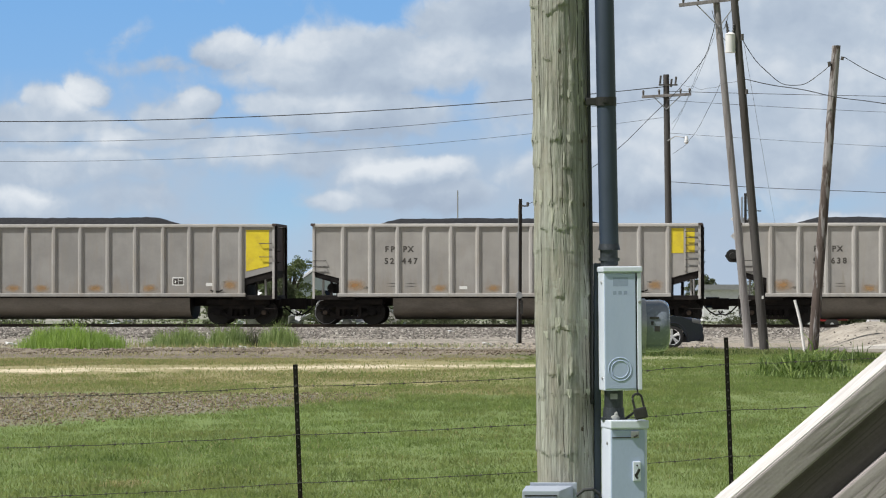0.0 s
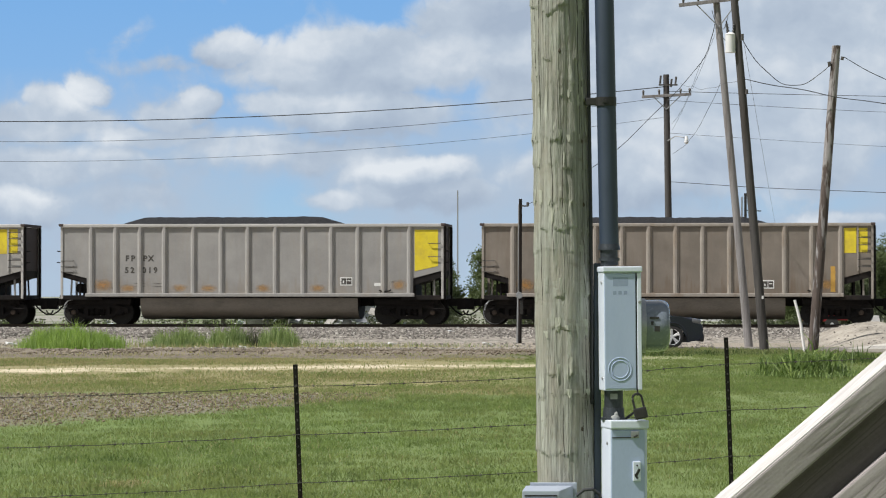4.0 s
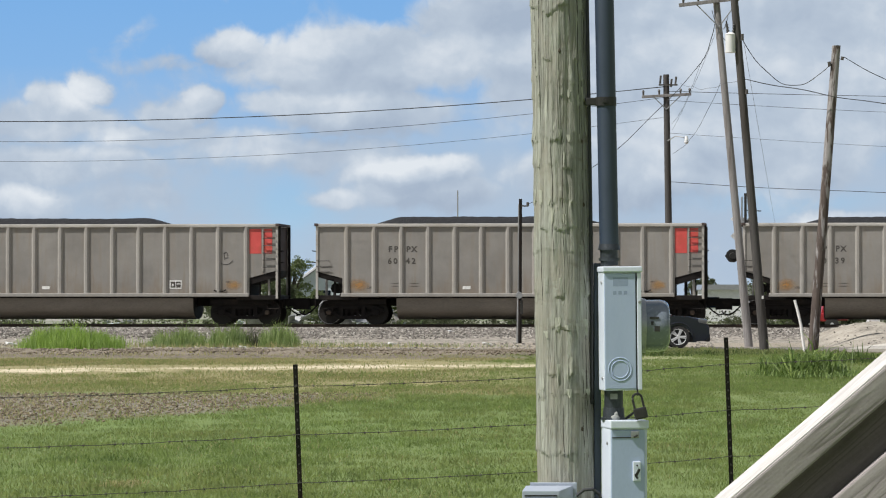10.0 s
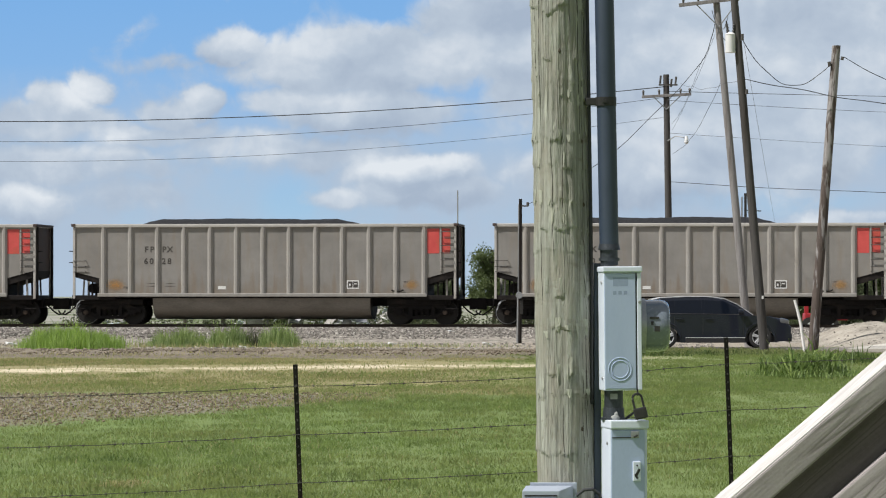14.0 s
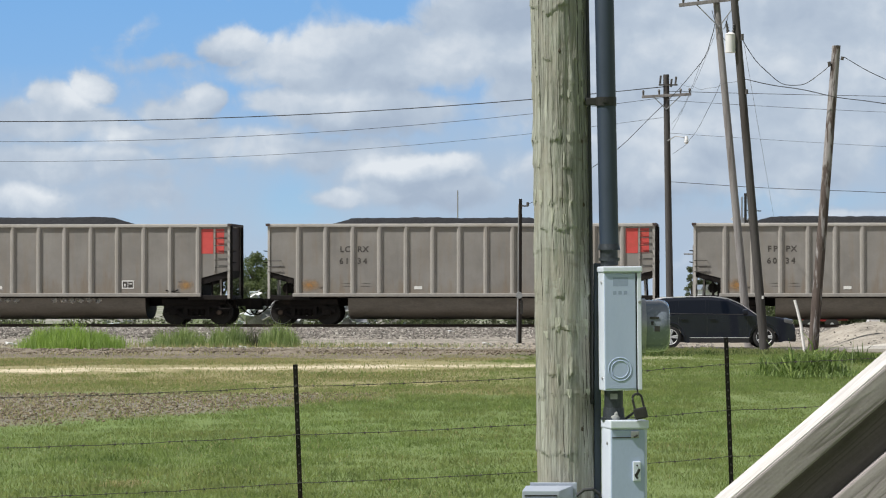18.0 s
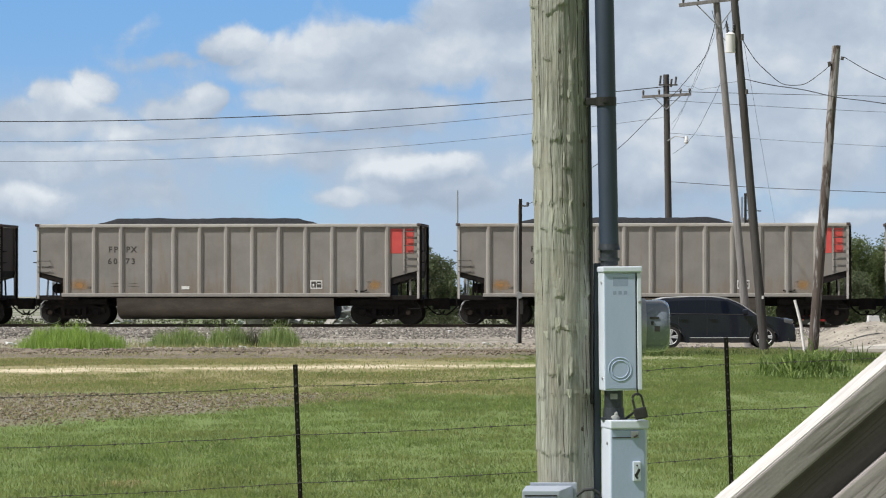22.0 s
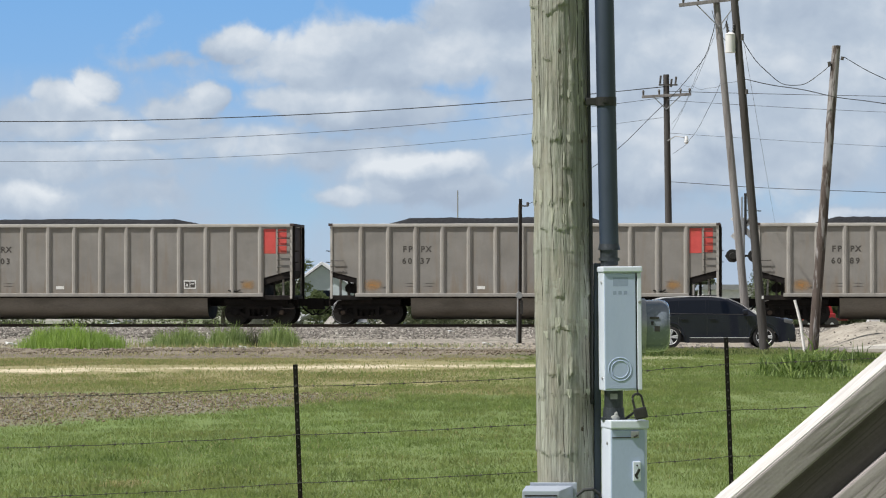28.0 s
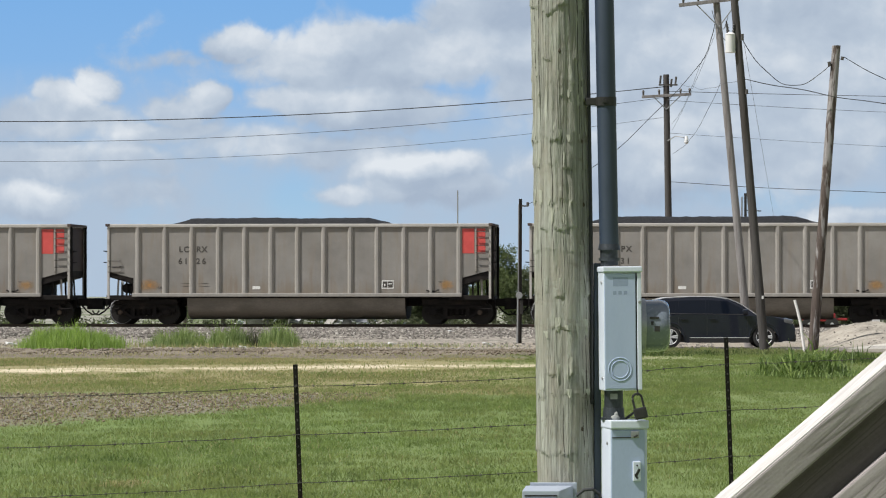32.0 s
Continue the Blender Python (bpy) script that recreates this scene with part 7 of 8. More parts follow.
def build_suv():
    suv = thing("sport_utility_car", "shiny dark blue-black family SUV waiting at the crossing", "car", pose(*SUV_STOP))
    half = 0.92
    # lower body: side outline with wheel arches
    lower = [(-2.40, 0.42), (-2.44, 0.60), (-2.42, 0.95), (-2.36, 1.06), (-1.2, 1.10), (0.2, 1.08), (0.95, 1.05), (1.25, 1.06), (1.75, 1.04), (2.12, 0.98), (2.38, 0.87), (2.50, 0.68), (2.48, 0.36), (2.36, 0.26)]

    def arch(cx):
        return [(cx + 0.46 * math.cos(a), 0.37 + 0.45 * math.sin(a)) for a in (math.pi * k / 10 for k in range(11))]

    under = [(1.97, 0.21)] + arch(1.50)[0:] + [(1.03, 0.19), (-1.05, 0.19)] + arch(-1.54) + [(-2.01, 0.23), (-2.28, 0.30)]
    outline = lower + under
    bm = B()
    prism(bm, outline, -half, half)
    top_edges = [e for e in bm.edges if all(abs(abs(v.co.y) - half) < 1e-4 for v in e.verts) and (e.verts[0].co.y * e.verts[1].co.y > 0) and min(v.co.z for v in e.verts) > 0.5]
    bmesh.ops.bevel(bm, geom=top_edges, offset=0.07, segments=3, profile=0.5, affect="EDGES")
    shell = part("body_shell", bm, SUV_PAINT, suv, smooth=True)
    for p in shell.data.polygons:
        p.use_smooth = abs(p.normal.y) < 0.97
    # cabin
    cabin = [(-2.34, 1.05), (-2.18, 1.36), (-2.02, 1.545), (-1.7, 1.61), (-0.9, 1.65), (-0.1, 1.645), (0.35, 1.585), (0.75, 1.40), (1.32, 1.03)]
    bm = B()
    prism(bm, cabin, -half + 0.05, half - 0.05, 0.22)
    e2 = [e for e in bm.edges if e.verts[0].co.y * e.verts[1].co.y > 0 and min(v.co.z for v in e.verts) > 1.3]
    bmesh.ops.bevel(bm, geom=e2, offset=0.05, segments=2, profile=0.5, affect="EDGES")
    shell = part("cabin", bm, SUV_PAINT, suv, smooth=True)
    for p in shell.data.polygons:
        p.use_smooth = abs(p.normal.y) < 0.9

    def side_glass(pts, name, label):
        for sgn in (-1, 1):
            bm = B()
            vs = []
            for dy in (0.004, -0.02):
                ring = []
                for x, z in pts:
                    y = (half - 0.05 - 0.22 * (z - 1.03)) + dy
                    ring.append(bm.verts.new((x, sgn * y, z)))
                vs.append(ring)
            bm.faces.new(vs[0])
            bm.faces.new(vs[1])
            n = len(pts)
            for i in range(n):
                bm.faces.new((vs[0][i], vs[0][(i + 1) % n], vs[1][(i + 1) % n], vs[1][i]))
            part(name, bm, TINTED_GLASS, suv, label)

    side_glass([(0.98, 1.12), (0.70, 1.34), (0.34, 1.515), (-0.28, 1.555), (-0.30, 1.13)], "front_window", "dark tinted side glass")
    side_glass([(-0.40, 1.13), (-0.38, 1.555), (-1.22, 1.545), (-1.28, 1.14)], "rear_window", "dark tinted side glass")
    side_glass([(-1.38, 1.15), (-1.32, 1.535), (-1.85, 1.485), (-2.10, 1.21)], "quarter_window", "dark tinted side glass")
    for sgn in (-1, 1):
        for xa, xb, low, top in ((-0.31, -0.39, 1.13, 1.56), (-1.27, -1.36, 1.14, 1.545)):
            bm = B()
            ya, yb = half - 0.05 - 0.22 * (low - 1.03) + 0.006, half - 0.05 - 0.22 * (top - 1.03) + 0.006
            corners = [(xa, ya, low), (xb, ya, low), (xb + 0.03, yb, top), (xa + 0.02, yb, top)]
            outer = [bm.verts.new((x, sgn * y, z)) for x, y, z in corners]
            inner = [bm.verts.new((x, sgn * (y - 0.03), z)) for x, y, z in corners]
            bm.faces.new(outer)
            bm.faces.new(inner)
            for k in range(4):
                bm.faces.new((outer[k], outer[(k + 1) % 4], inner[(k + 1) % 4], inner[k]))
            part("door_pillar", bm, TINTED_GLASS, suv, "black door pillar")
        # Silver tube added as the highlight along roof and windscreen edge.
        bm = B()
        path_tube(bm, [(-2.0, sgn * 0.70, 1.57), (-1.7, sgn * 0.72, 1.635), (-0.9, sgn * 0.73, 1.675), (-0.1, sgn * 0.73, 1.67), (0.35, sgn * 0.73, 1.61), (0.78, sgn * 0.76, 1.42), (1.28, sgn * 0.80, 1.08)], 0.014, 6)
        part("roof_rail", bm, RIM_SILVER, suv, "thin silver tube standing in for the roof edge's highlight")
        bm = B()
        y = sgn * (half - 0.012)
        path_tube(bm, [(-2.2, sgn * (half - 0.06), 1.13), (-1.3, y, 1.115), (-0.3, y, 1.11), (1.0, sgn * (half - 0.02), 1.09)], 0.014, 6)
        part("window_trim", bm, TRIM_BLACK, suv, "black window trim")
    # windscreen and tailgate glass
    bm = B()
    prism(bm, [(1.26, 1.09), (0.78, 1.40), (0.42, 1.56), (0.43, 1.575), (0.80, 1.415), (1.285, 1.10)], -0.70, 0.70, 0.12)
    part("windscreen", bm, TINTED_GLASS, suv, "windscreen")
    bm = B()
    prism(bm, [(-2.31, 1.12), (-2.19, 1.35), (-2.06, 1.505), (-2.075, 1.515), (-2.205, 1.36), (-2.325, 1.13)], -0.66, 0.66, 0.1)
    part("rear_glass", bm, TINTED_GLASS, suv, "tailgate glass")
    for sgn in (-1, 1):
        y = sgn * half
        for x in (0.95, -0.34, -1.25):
            bm = B()
            box(bm, (x - 0.006, min(y, y + sgn * 0.003), 0.42), (x + 0.006, max(y, y + sgn * 0.003), 1.02))
            part("door_gap", bm, TRIM_BLACK, suv)
        for x in (-0.15, -1.1):
            bm = B()
            box(bm, (x - 0.12, min(y, y + sgn * 0.035), 0.93), (x + 0.12, max(y, y + sgn * 0.035), 0.965), 0.012)
            part("door_handle", bm, SUV_PAINT, suv)
        bm = B()
        box(bm, (-0.90, min(y, y + sgn * 0.02), 0.20), (1.02, max(y, y + sgn * 0.02), 0.33), 0.012)
        part("sill_trim", bm, TRIM_BLACK, suv, "black lower sill trim")
        bm = B()
        box(bm, (-0.90, min(y, y + sgn * 0.024), 0.342), (1.02, max(y, y + sgn * 0.024), 0.362), 0.005)
        part("chrome_strip", bm, RIM_SILVER, suv, "thin bright strip above the sill")
        bm = B()
        my = sgn * (half + 0.10)
        box(bm, (0.78, my - 0.10, 1.10), (0.96, my + 0.10, 1.26), 0.05)
        part("wing_mirror", bm, SUV_PAINT, suv, smooth=True)
        bm = B()
        box(bm, (2.12, sgn * 0.75 - 0.18, 0.80), (2.43, sgn * 0.75 + 0.18, 0.96), 0.05, Matrix.Rotation(radians(14), 4, "Y"))
        part("headlight", bm, LENS_CLEAR, suv, "clear headlight", smooth=True)
        bm = B()
        box(bm, (-2.45, sgn * 0.76 - 0.13, 0.86), (-2.33, sgn * 0.76 + 0.13, 1.10), 0.03)
        part("tail_light", bm, LENS_RED, suv, "red tail light", smooth=True)
        for cx in (1.50, -1.54):
            bm = B()
            pts = [(cx + 0.475 * math.cos(a), y + sgn * 0.004, 0.37 + 0.465 * math.sin(a)) for a in (math.pi * k / 14 for k in range(15))]
            path_tube(bm, pts, 0.022, 6)
            part("arch_trim", bm, SUV_PAINT, suv)
    bm = B()
    box(bm, (2.42, -0.50, 0.55), (2.515, 0.50, 0.76), 0.03)
    part("grille", bm, TRIM_BLACK, suv, "dark grille")
    bm = B()
    box(bm, (2.34, -0.86, 0.22), (2.53, 0.86, 0.48), 0.05)
    part("front_bumper", bm, TRIM_BLACK, suv, smooth=True)
    bm = B()
    box(bm, (-2.48, -0.86, 0.34), (-2.32, 0.86, 0.60), 0.05)
    part("rear_bumper", bm, TRIM_BLACK, suv, smooth=True)
    bm = B()
    box(bm, (-2.1, -0.78, 0.20), (2.1, 0.78, 0.42))
    part("underbody", bm, TRIM_BLACK, suv)

    # wheels
    tb = B()
    prof = [(-0.11, 0.255), (-0.117, 0.315), (-0.10, 0.362), (-0.05, 0.37), (0.05, 0.37), (0.10, 0.362), (0.117, 0.315), (0.11, 0.255)]
    n = 32
    rings = [[tb.verts.new((math.cos(2 * math.pi * k / n) * r, y, math.sin(2 * math.pi * k / n) * r)) for k in range(n)] for y, r in prof]
    for p, q in zip(rings, rings[1:] + rings[:1]):
        for k in range(n):
            tb.faces.new((p[k], p[(k + 1) % n], q[(k + 1) % n], q[k]))
    tyre = mesh_of("tyre", tb, TYRE, True)
    rb = B()
    for k in range(5):
        a = 2 * math.pi * k / 5
        for da in (-0.13, 0.13):
            c0 = Vector((math.cos(a + da * 1.6) * 0.05, -0.085, math.sin(a + da * 1.6) * 0.05))
            c1 = Vector((math.cos(a + da) * 0.255, -0.098, math.sin(a + da) * 0.255))
            tube(rb, c0, c1, 0.028, 0.024, 6)
    tube(rb, (0, -0.07, 0), (0, -0.11, 0), 0.065, 0.05, 16)
    pts = [(0.255 * math.cos(2 * math.pi * k / 28), -0.095, 0.255 * math.sin(2 * math.pi * k / 28)) for k in range(29)]
    path_tube(rb, pts, 0.018, 6)
    rim = mesh_of("rim", rb, RIM_SILVER, True)
    hb = B()
    tube(hb, (0, -0.03, 0), (0, 0.10, 0), 0.26, seg=24)
    hub = mesh_of("brake_drum", hb, TRIM_BLACK)
    wheels = []
    for cx in (1.50, -1.54):
        for sgn in (-1, 1):
            w = part("wheel", hub, None, suv, "alloy wheel on a black tyre", at=pose(cx, sgn * 0.80, 0.375))
            part("tyre", tyre, None, w)
            part("rim", rim, None, w, "silver five-spoke rim", at=pose(0, 0, 0, 0, 0, 0 if sgn < 0 else 180))
            wheels.append(w)
    return suv, wheels


suv, suv_wheels = build_suv()


# ---- what shows behind the railway ----
def leaf_cloud(name, mat, clumps, per, size, rng):
    """Leaves as small bent diamonds, gathered in uneven clumps (x, y, z, radius)."""
    verts, faces = [], []
    for cx, cy, cz, r in clumps:
        for _ in range(per):
            while True:
                d = Vector((rng.uniform(-1, 1), rng.uniform(-1, 1), rng.uniform(-1, 1)))
                if 0.15 < d.length < 1:
                    break
            d *= r * (0.75 + 0.45 * rng.random())
            c = Vector((cx, cy, cz)) + d
            e = Euler((rng.uniform(0, 6.3), rng.uniform(0, 6.3), rng.uniform(0, 6.3))).to_matrix()
            s = size * rng.uniform(0.6, 1.3)
            n = len(verts)
            for q in ((-0.35, 0, 0), (0, -1, 0.12), (0.35, 0, 0), (0, 1, 0.12)):
                verts.append(tuple(c + e @ (Vector(q) * s)))
            faces.append((n, n + 1, n + 2, n + 3))
    return raw_mesh(name, verts, faces, mat)


def tree(x, y, width, height, mat, label, seed, dense=1.0, bush=False):
    rng = random.Random(seed)
    t = thing("bush" if bush else "tree", label, "bush" if bush else "tree", pose(x, y, 0))
    bm = B()
    clumps = []
    stem_h = height * (0.2 if bush else 0.45)
    path_tube(bm, [(0, 0, -0.1), (0.05, 0, stem_h * 0.5), (rng.uniform(-0.15, 0.15), 0.05, stem_h), (rng.uniform(-0.2, 0.2), 0, height * 0.8)], [0.13, 0.11, 0.09, 0.03], 7)
    for k in range(9):
        a = rng.uniform(0, 6.28)
        z0 = stem_h * rng.uniform(0.55, 1.1)
        reach = width * rng.uniform(0.25, 0.5)
        end = Vector((math.cos(a) * reach, math.sin(a) * reach * 0.8, z0 + (height - z0) * rng.uniform(0.25, 0.9)))
        path_tube(bm, [(0, 0, z0), (end.x * 0.5, end.y * 0.5, z0 + (end.z - z0) * 0.6), end], [0.06, 0.04, 0.015], 5)
        clumps.append((end.x, end.y, end.z, width * rng.uniform(0.13, 0.22)))
    part("trunk", bm, BARK, t)
    for _ in range(int(46 * dense)):
        a, r = rng.uniform(0, 6.28), math.sqrt(rng.random()) * width * 0.5
        top = height * (1 - 0.45 * (r / (width * 0.5)) ** 2)
        low = height * (0.03 if bush else 0.18)
        clumps.append((math.cos(a) * r, math.sin(a) * r, rng.uniform(low, top), width * rng.uniform(0.11, 0.20)))
    me = leaf_cloud("crown", mat, clumps, int(190 * dense), 0.085, rng)
    part("crown", me, None, t)
    return t


GREEN_TREE = "leafy green tree behind the railway"
for k, (x, y, w, h, mat, dense, bush) in enumerate((
        (-1.4, 182, 3.4, 4.5, TREE_LEAF, 1.6, True), (-0.1, 186, 2.2, 3.7, LIGHT_LEAF, 1.0, True), (2.7, 180, 2.6, 4.5, LIGHT_LEAF, 1.3, False),
        (-8.2, 182, 2.0, 4.0, LIGHT_LEAF, 0.6, False), (-14.0, 184, 1.8, 3.4, LIGHT_LEAF, 0.7, False), (-11.7, 180, 2.4, 3.9, TREE_LEAF, 1.0, False),
        (-10.0, 184, 2.5, 4.1, LIGHT_LEAF, 1.1, False), (-2.9, 178, 1.8, 3.8, LIGHT_LEAF, 0.7, False),
        (18.2, 182, 3.0, 4.5, TREE_LEAF, 1.7, False), (19.3, 184, 3.6, 4.6, TREE_LEAF, 1.7, False), (21.6, 183, 3.6, 4.7, LIGHT_LEAF, 1.7, False), (23.8, 185, 3.6, 4.9, LIGHT_LEAF, 1.6, False),
        (18.6, 176, 3.0, 3.2, LIGHT_LEAF, 1.2, True), (21.0, 176, 3.2, 3.0, TREE_LEAF, 1.4, True), (-8.4, 176, 1.7, 2.7, TREE_LEAF, 0.9, True), (-6.6, 177, 1.5, 1.9, LIGHT_LEAF, 0.8, True), (4.6, 183, 2.2, 3.2, TREE_LEAF, 1.0, True), (18.2, 232, 1.4, 3.4, TREE_LEAF, 0.8, False), (17.0, 231, 1.1, 3.9, TREE_LEAF, 0.5, False), (6.9, 188, 2.6, 2.8, LIGHT_LEAF, 0.9, True))):
    tree(x, y, w, h, mat, "low green bush behind the railway" if bush else GREEN_TREE, 40 + k, dense, bush)


def build_far_scrub():
    """Low scrub and bright clutter along the far side of the line."""
    rng = random.Random(77)
    clumps = []
    for _ in range(190):
        x = rng.uniform(-27, 27)
        r = rng.uniform(0.25, 0.6)
        clumps.append((x, rng.uniform(166, 178), r * 0.7, r))
    me = leaf_cloud("far_scrub", SCRUB_LEAF, clumps, 60, 0.10, rng)
    tagged(new("far_scrub", me), "low scrub along the far side of the railway", "scrub", kind="stuff")


build_far_scrub()


def build_house():
    h = thing("house", "low blue-grey house with white roof edges", "house", pose(-7.0, 196, 0, 0, 0, 0))
    bm = B()
    prism(bm, [(-2.3, 0), (2.3, 0), (2.3, 1.75), (0, 3.45), (-2.3, 1.75)], 0, 7.0)
    part("wall", bm, WALL_BLUE, h, "blue-grey siding")
    for sgn in (-1, 1):
        bm = B()
        prism(bm, [(0, 3.62), (sgn * 2.75, 1.58), (sgn * 2.75, 1.46), (0, 3.50)], -0.35, 7.3)
        roof = part("roof", bm, ROOF_WHITE, h, "white metal roof sheet")
        for k in range(10):
            bm = B()
            y = -0.3 + k * 0.8
            tube(bm, (0.02 * sgn, y, 3.63), (sgn * 2.74, y, 1.60), 0.025, seg=5)
            part("roof_seam", bm, ROOF_WHITE, roof)
    bm = B()
    box(bm, (-0.5, -0.03, 1.0), (0.5, 0.0, 2.0), 0.01)
    win = part("window", bm, TINTED_GLASS, h, "dark gable window")
    bm = B()
    box(bm, (-0.56, -0.045, 0.94), (0.56, -0.03, 1.0))
    part("sill", bm, PAINT_WHITE, win)

    s = thing("shed", "long low shed with a white ribbed metal roof", "shed", pose(-5.85, 204, 0))
    bm = B()
    box(bm, (-1.75, 0, 0), (1.75, 8, 1.62))
    part("wall", bm, PAINT_WHITE, s)
    bm = B()
    slope = [(-0.3, 1.56), (4.0, 3.06), (8.3, 1.56), (8.3, 1.64), (4.0, 3.14), (-0.3, 1.64)]
    rings = [[bm.verts.new((x, y, z)) for y, z in slope] for x in (-1.95, 1.95)]
    for k in range(6):
        bm.faces.new((rings[0][k], rings[0][(k + 1) % 6], rings[1][(k + 1) % 6], rings[1][k]))
    for ring in rings:
        bm.faces.new(ring)
    roof = part("roof", bm, ROOF_WHITE, s, "white ribbed metal roof")
    for k in range(14):
        bm = B()
        x = -1.9 + k * 3.8 / 13
        tube(bm, (x, -0.3, 1.65), (x, 4.0, 3.15), 0.03, seg=6)
        part("roof_rib", bm, ROOF_WHITE, roof)


build_house()


def build_low_building():
    b = thing("workshop", "low white workshop with a grey metal roof", "building", pose(19.25, 222, 0))
    bm = B()
    box(bm, (-2.2, 0, 0), (2.2, 5, 2.12))
    part("wall", bm, PAINT_WHITE, b)
    bm = B()
    prism(bm, [(-2.4, 2.08), (2.4, 2.08), (2.2, 2.42), (-2.2, 2.42)], -0.3, 5.3)
    part("roof", bm, GALVANISED, b, "grey metal roof")
    for x in (-1.6, 1.2):
        bm = B()
        box(bm, (x - 0.45, -0.04, 0.9), (x + 0.45, 0.01, 1.6), 0.01)
        part("window", bm, TINTED_GLASS, b)


build_low_building()


def build_scrap():
    """Heaps of pale sheet scrap in the yard behind the line; some stand in for other white things."""
    rng = random.Random(31)
    for cx, cy, h, n in ((-9.5, 173, 1.9, 34), (-2.75, 173, 1.9, 22), (-7.3, 168, 0.7, 7), (-4.8, 167, 1.2, 22), (-16.0, 168, 0.6, 6)):
        heap = thing("scrap_heap", "heap of pale sheets standing for white clutter behind the track", "scrap heap", pose(cx, cy, 0))
        for k in range(n):
            bm = B()
            w, d = rng.uniform(0.12, 0.45), rng.uniform(0.1, 0.3)
            box(bm, (-w, -d, -0.02), (w, d, 0.02), 0.004)
            z = h * rng.random() ** 1.3
            spread = 1.1 * (1.15 - z / h)
            m = pose(rng.uniform(-spread, spread), rng.uniform(-0.5, 0.5), z, rng.uniform(-60, 60), rng.uniform(-50, 50), rng.uniform(0, 180))
            part("sheet", bm, rng.choice((PAINT_WHITE, GALVANISED, GALVANISED, STONE, WALL_BLUE)), heap, at=m)
        bm = B()
        bmesh.ops.create_icosphere(bm, subdivisions=2, radius=1, matrix=Matrix.Diagonal((0.7, 0.4, h * 0.5, 1)))
        part("core", bm, STONE, heap, "dark rubble under the sheets")


build_scrap()


def build_machine():
    m = thing("farm_machine", "red farm machine parked beyond the railway", "machine", pose(18.3, 165, 0))
    bm = B()
    box(bm, (-0.75, -0.6, 0.45), (0.75, 0.6, 0.85), 0.06)
    prism(bm, [(0.05, 0.85), (0.65, 0.85), (0.5, 1.3), (0.2, 1.3)], -0.45, 0.45)
    part("body", bm, MACHINE_RED, m)
    for x in (-0.55, 0.55):
        bm = B()
        tube(bm, (x, -0.72, 0.33), (x, -0.52, 0.33), 0.33, seg=18)
        wheel = part("wheel", bm, TYRE, m)
        bm = B()
        tube(bm, (x, -0.73, 0.33), (x, -0.70, 0.33), 0.08, seg=12)
        part("rim", bm, RIM_SILVER, wheel)
    bm = B()
    box(bm, (0.75, -0.3, 0.5), (1.35, 0.3, 0.62), 0.03)
    part("drawbar", bm, MACHINE_RED, m)
    bm = B()
    box(bm, (-0.72, -0.12, 0.83), (-0.52, 0.12, 1.72), 0.03)
    part("lift_mast", bm, MACHINE_RED, m)

    b = thing("concrete_block", "white concrete block beyond the crossing", "concrete block", pose(17.7, 139.5, 0))
    bm = B()
    prism(bm, [(-0.35, 0), (0.35, 0), (0.2, 0.9), (-0.2, 0.9)], -0.3, 0.3)
    part("block", bm, PAINT_WHITE, b)


build_machine()


def build_litter():
    """Pale scraps lying on the ballast foot."""
    for x, y, z, s in ((-1.75, 118.6, 0.0, 0.16), (1.55, 119.2, 0.0, 0.15), (0.3, 126.8, 0.36, 0.12), (-15.0, 118.0, 0.0, 0.2), (-6.6, 112.0, 0.0, 0.12)):
        bm = B()
        box(bm, (-s, -s * 0.6, 0), (s, s * 0.6, s * 0.35), s * 0.1, Euler((0.1, 0.15, 0.5)).to_matrix().to_4x4())
        ob = part("scrap", bm, PAINT_WHITE, at=pose(x, y, z + 0.01))
        tagged(ob, "pale scrap of litter lying on gravel", "litter")


build_litter()


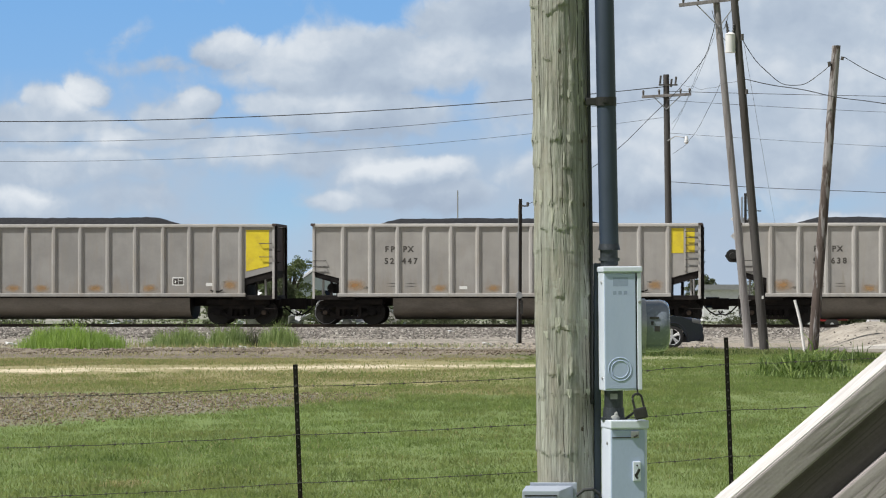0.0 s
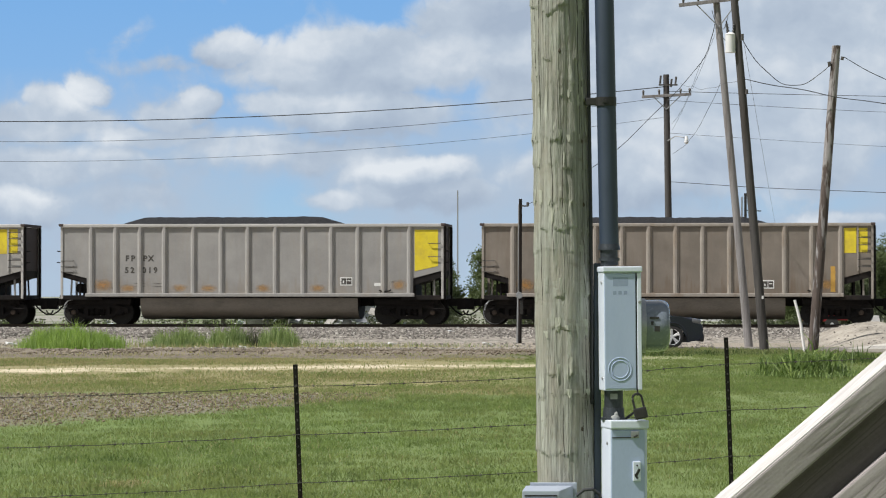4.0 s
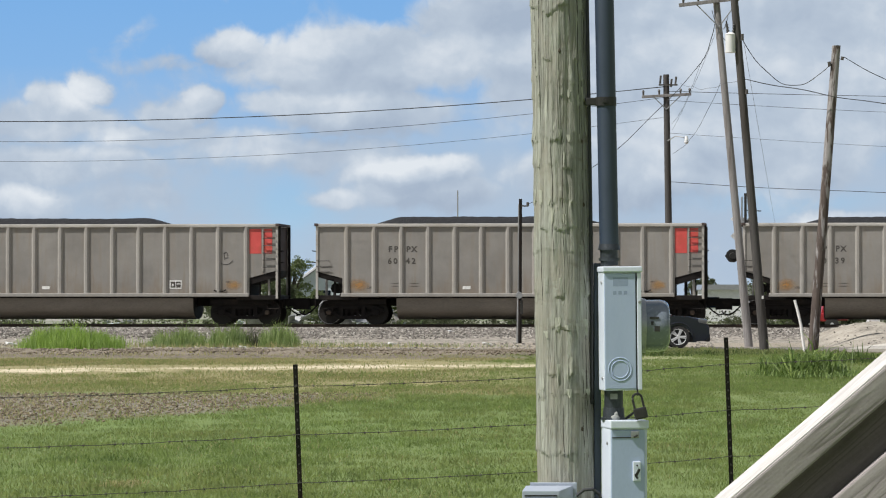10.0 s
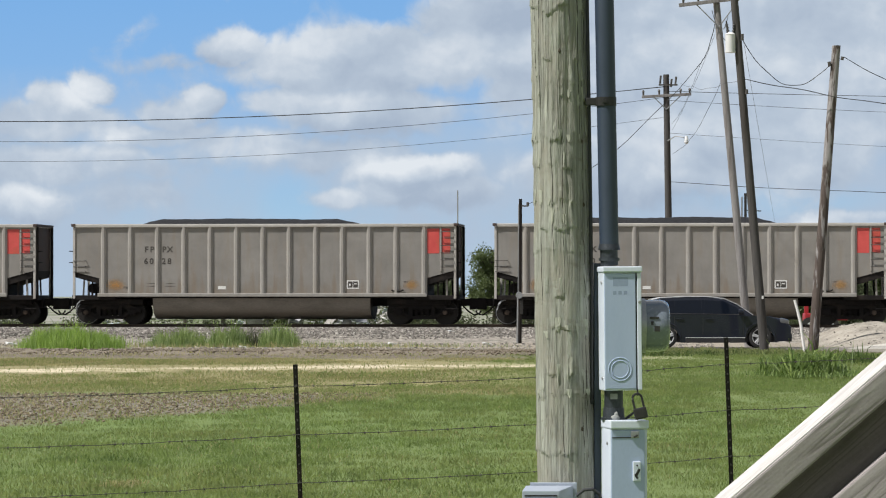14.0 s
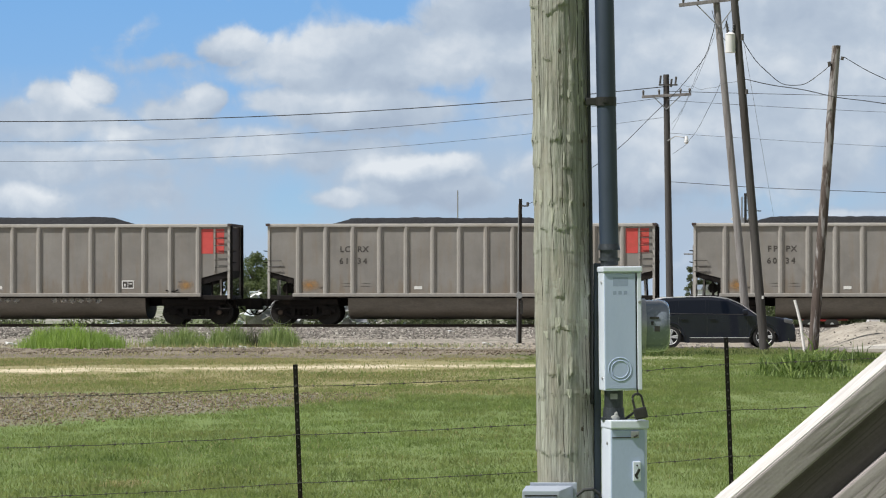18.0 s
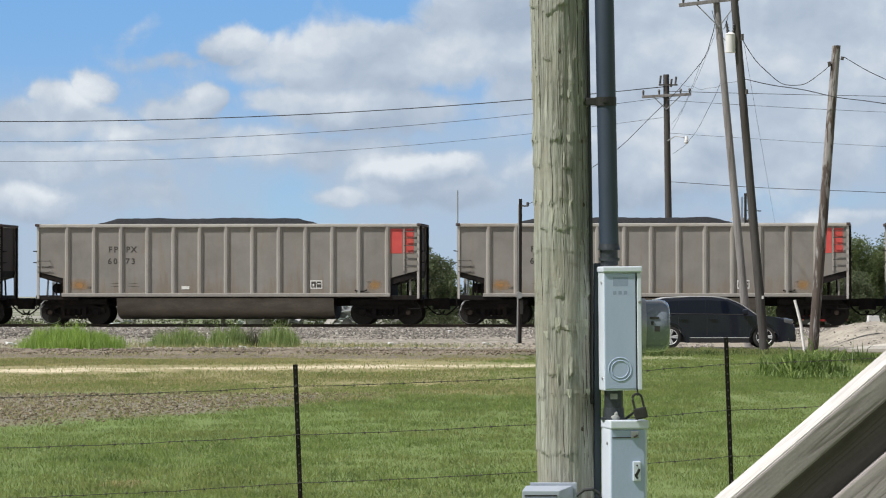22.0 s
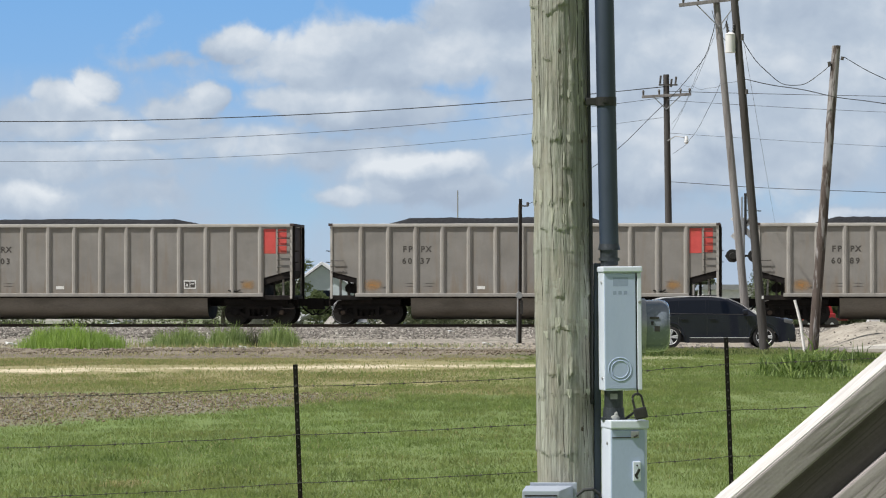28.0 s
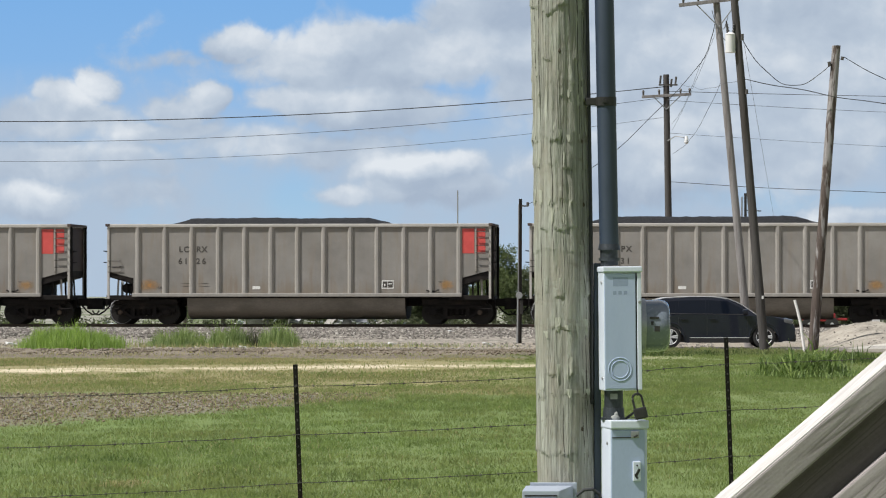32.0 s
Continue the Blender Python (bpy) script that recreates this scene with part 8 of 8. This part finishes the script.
# ---- what moves ----
# metres along the railway of the leading reference car's front corner, by time
TRAIN_WAY = [(0, -4.98), (1, -19.52), (2, -34.08), (3, -48.65), (6, -92.40), (7, -106.93), (8, -121.45), (9, -135.96), (10, -150.47), (11, -164.96), (12, -179.45),
             (13, -193.92), (14, -208.38), (17, -251.18), (18, -265.58), (19, -279.96), (20, -294.32), (21, -308.68), (22, -323.04), (23, -337.39), (24, -351.73),
             (25, -366.06), (28, -408.80), (29, -423.08), (30, -437.36), (31, -451.65), (32, -465.93)]
SUV_WAY = [(0, -2.96), (8.6, -2.96), (9, -2.93), (10, -2.76), (11, -2.24), (12, -1.56), (13, -0.72), (14, -0.13), (14.6, -0.02), (15.2, 0), (32, 0)]


def between(rows, t):
    for (t0, a), (t1, b) in zip(rows, rows[1:]):
        if t0 <= t <= t1:
            return a + (b - a) * (t - t0) / (t1 - t0)
    return rows[-1][1]


def motions():
    for i, (car, load) in enumerate(zip(train, loads)):
        rows = []
        for t, s in TRAIN_WAY:
            p = on_track(s + (i + FIRST) * PITCH, 0, RAIL_TOP)
            rows.append((t, pose(p.x, p.y, p.z, 0, 0, -LEAN)))
        walk(car, rows)
        walk(load, rows)
    # every wheelset rolls alike: key those of one car, and let the others share its actions
    first = [o for o in train[0].children_recursive if o.name.startswith("wheelset")]
    for w in first:
        x, y, z = w.location
        rows = []
        for f in range(0, 961):
            t = f / FPS
            turn = math.degrees(between(TRAIN_WAY, t) / 0.457)
            rows.append((t, pose(x, y, z) @ Matrix.Rotation(radians(turn % 360), 4, "Y")))
        walk(w, rows)
    for car in train[1:]:
        for w, src in zip([o for o in car.children_recursive if o.name.startswith("wheelset")], first):
            w.rotation_mode = "QUATERNION"
            keys = w.animation_data_create()
            keys.action = src.animation_data.action
            keys.action_slot = src.animation_data.action_slot
    walk(backdrop, [(0.0, pose(-5, 3000, 1.75 - 2.5)), (32.0, pose(5, 3000, 1.75 + 2.5))])
    rows = [(t, pose(SUV_STOP[0] + d, SUV_STOP[1], SUV_STOP[2])) for t, d in SUV_WAY]
    walk(suv, rows)
    for w in suv_wheels:
        x, y, z = w.location
        steps = [0.0, 8.6] + [8.8 + 0.2 * k for k in range(33)] + [32.0]
        walk(w, [(t, pose(x, y, z) @ Matrix.Rotation(between(SUV_WAY, t) / 0.37, 4, "Y")) for t in steps])


motions()
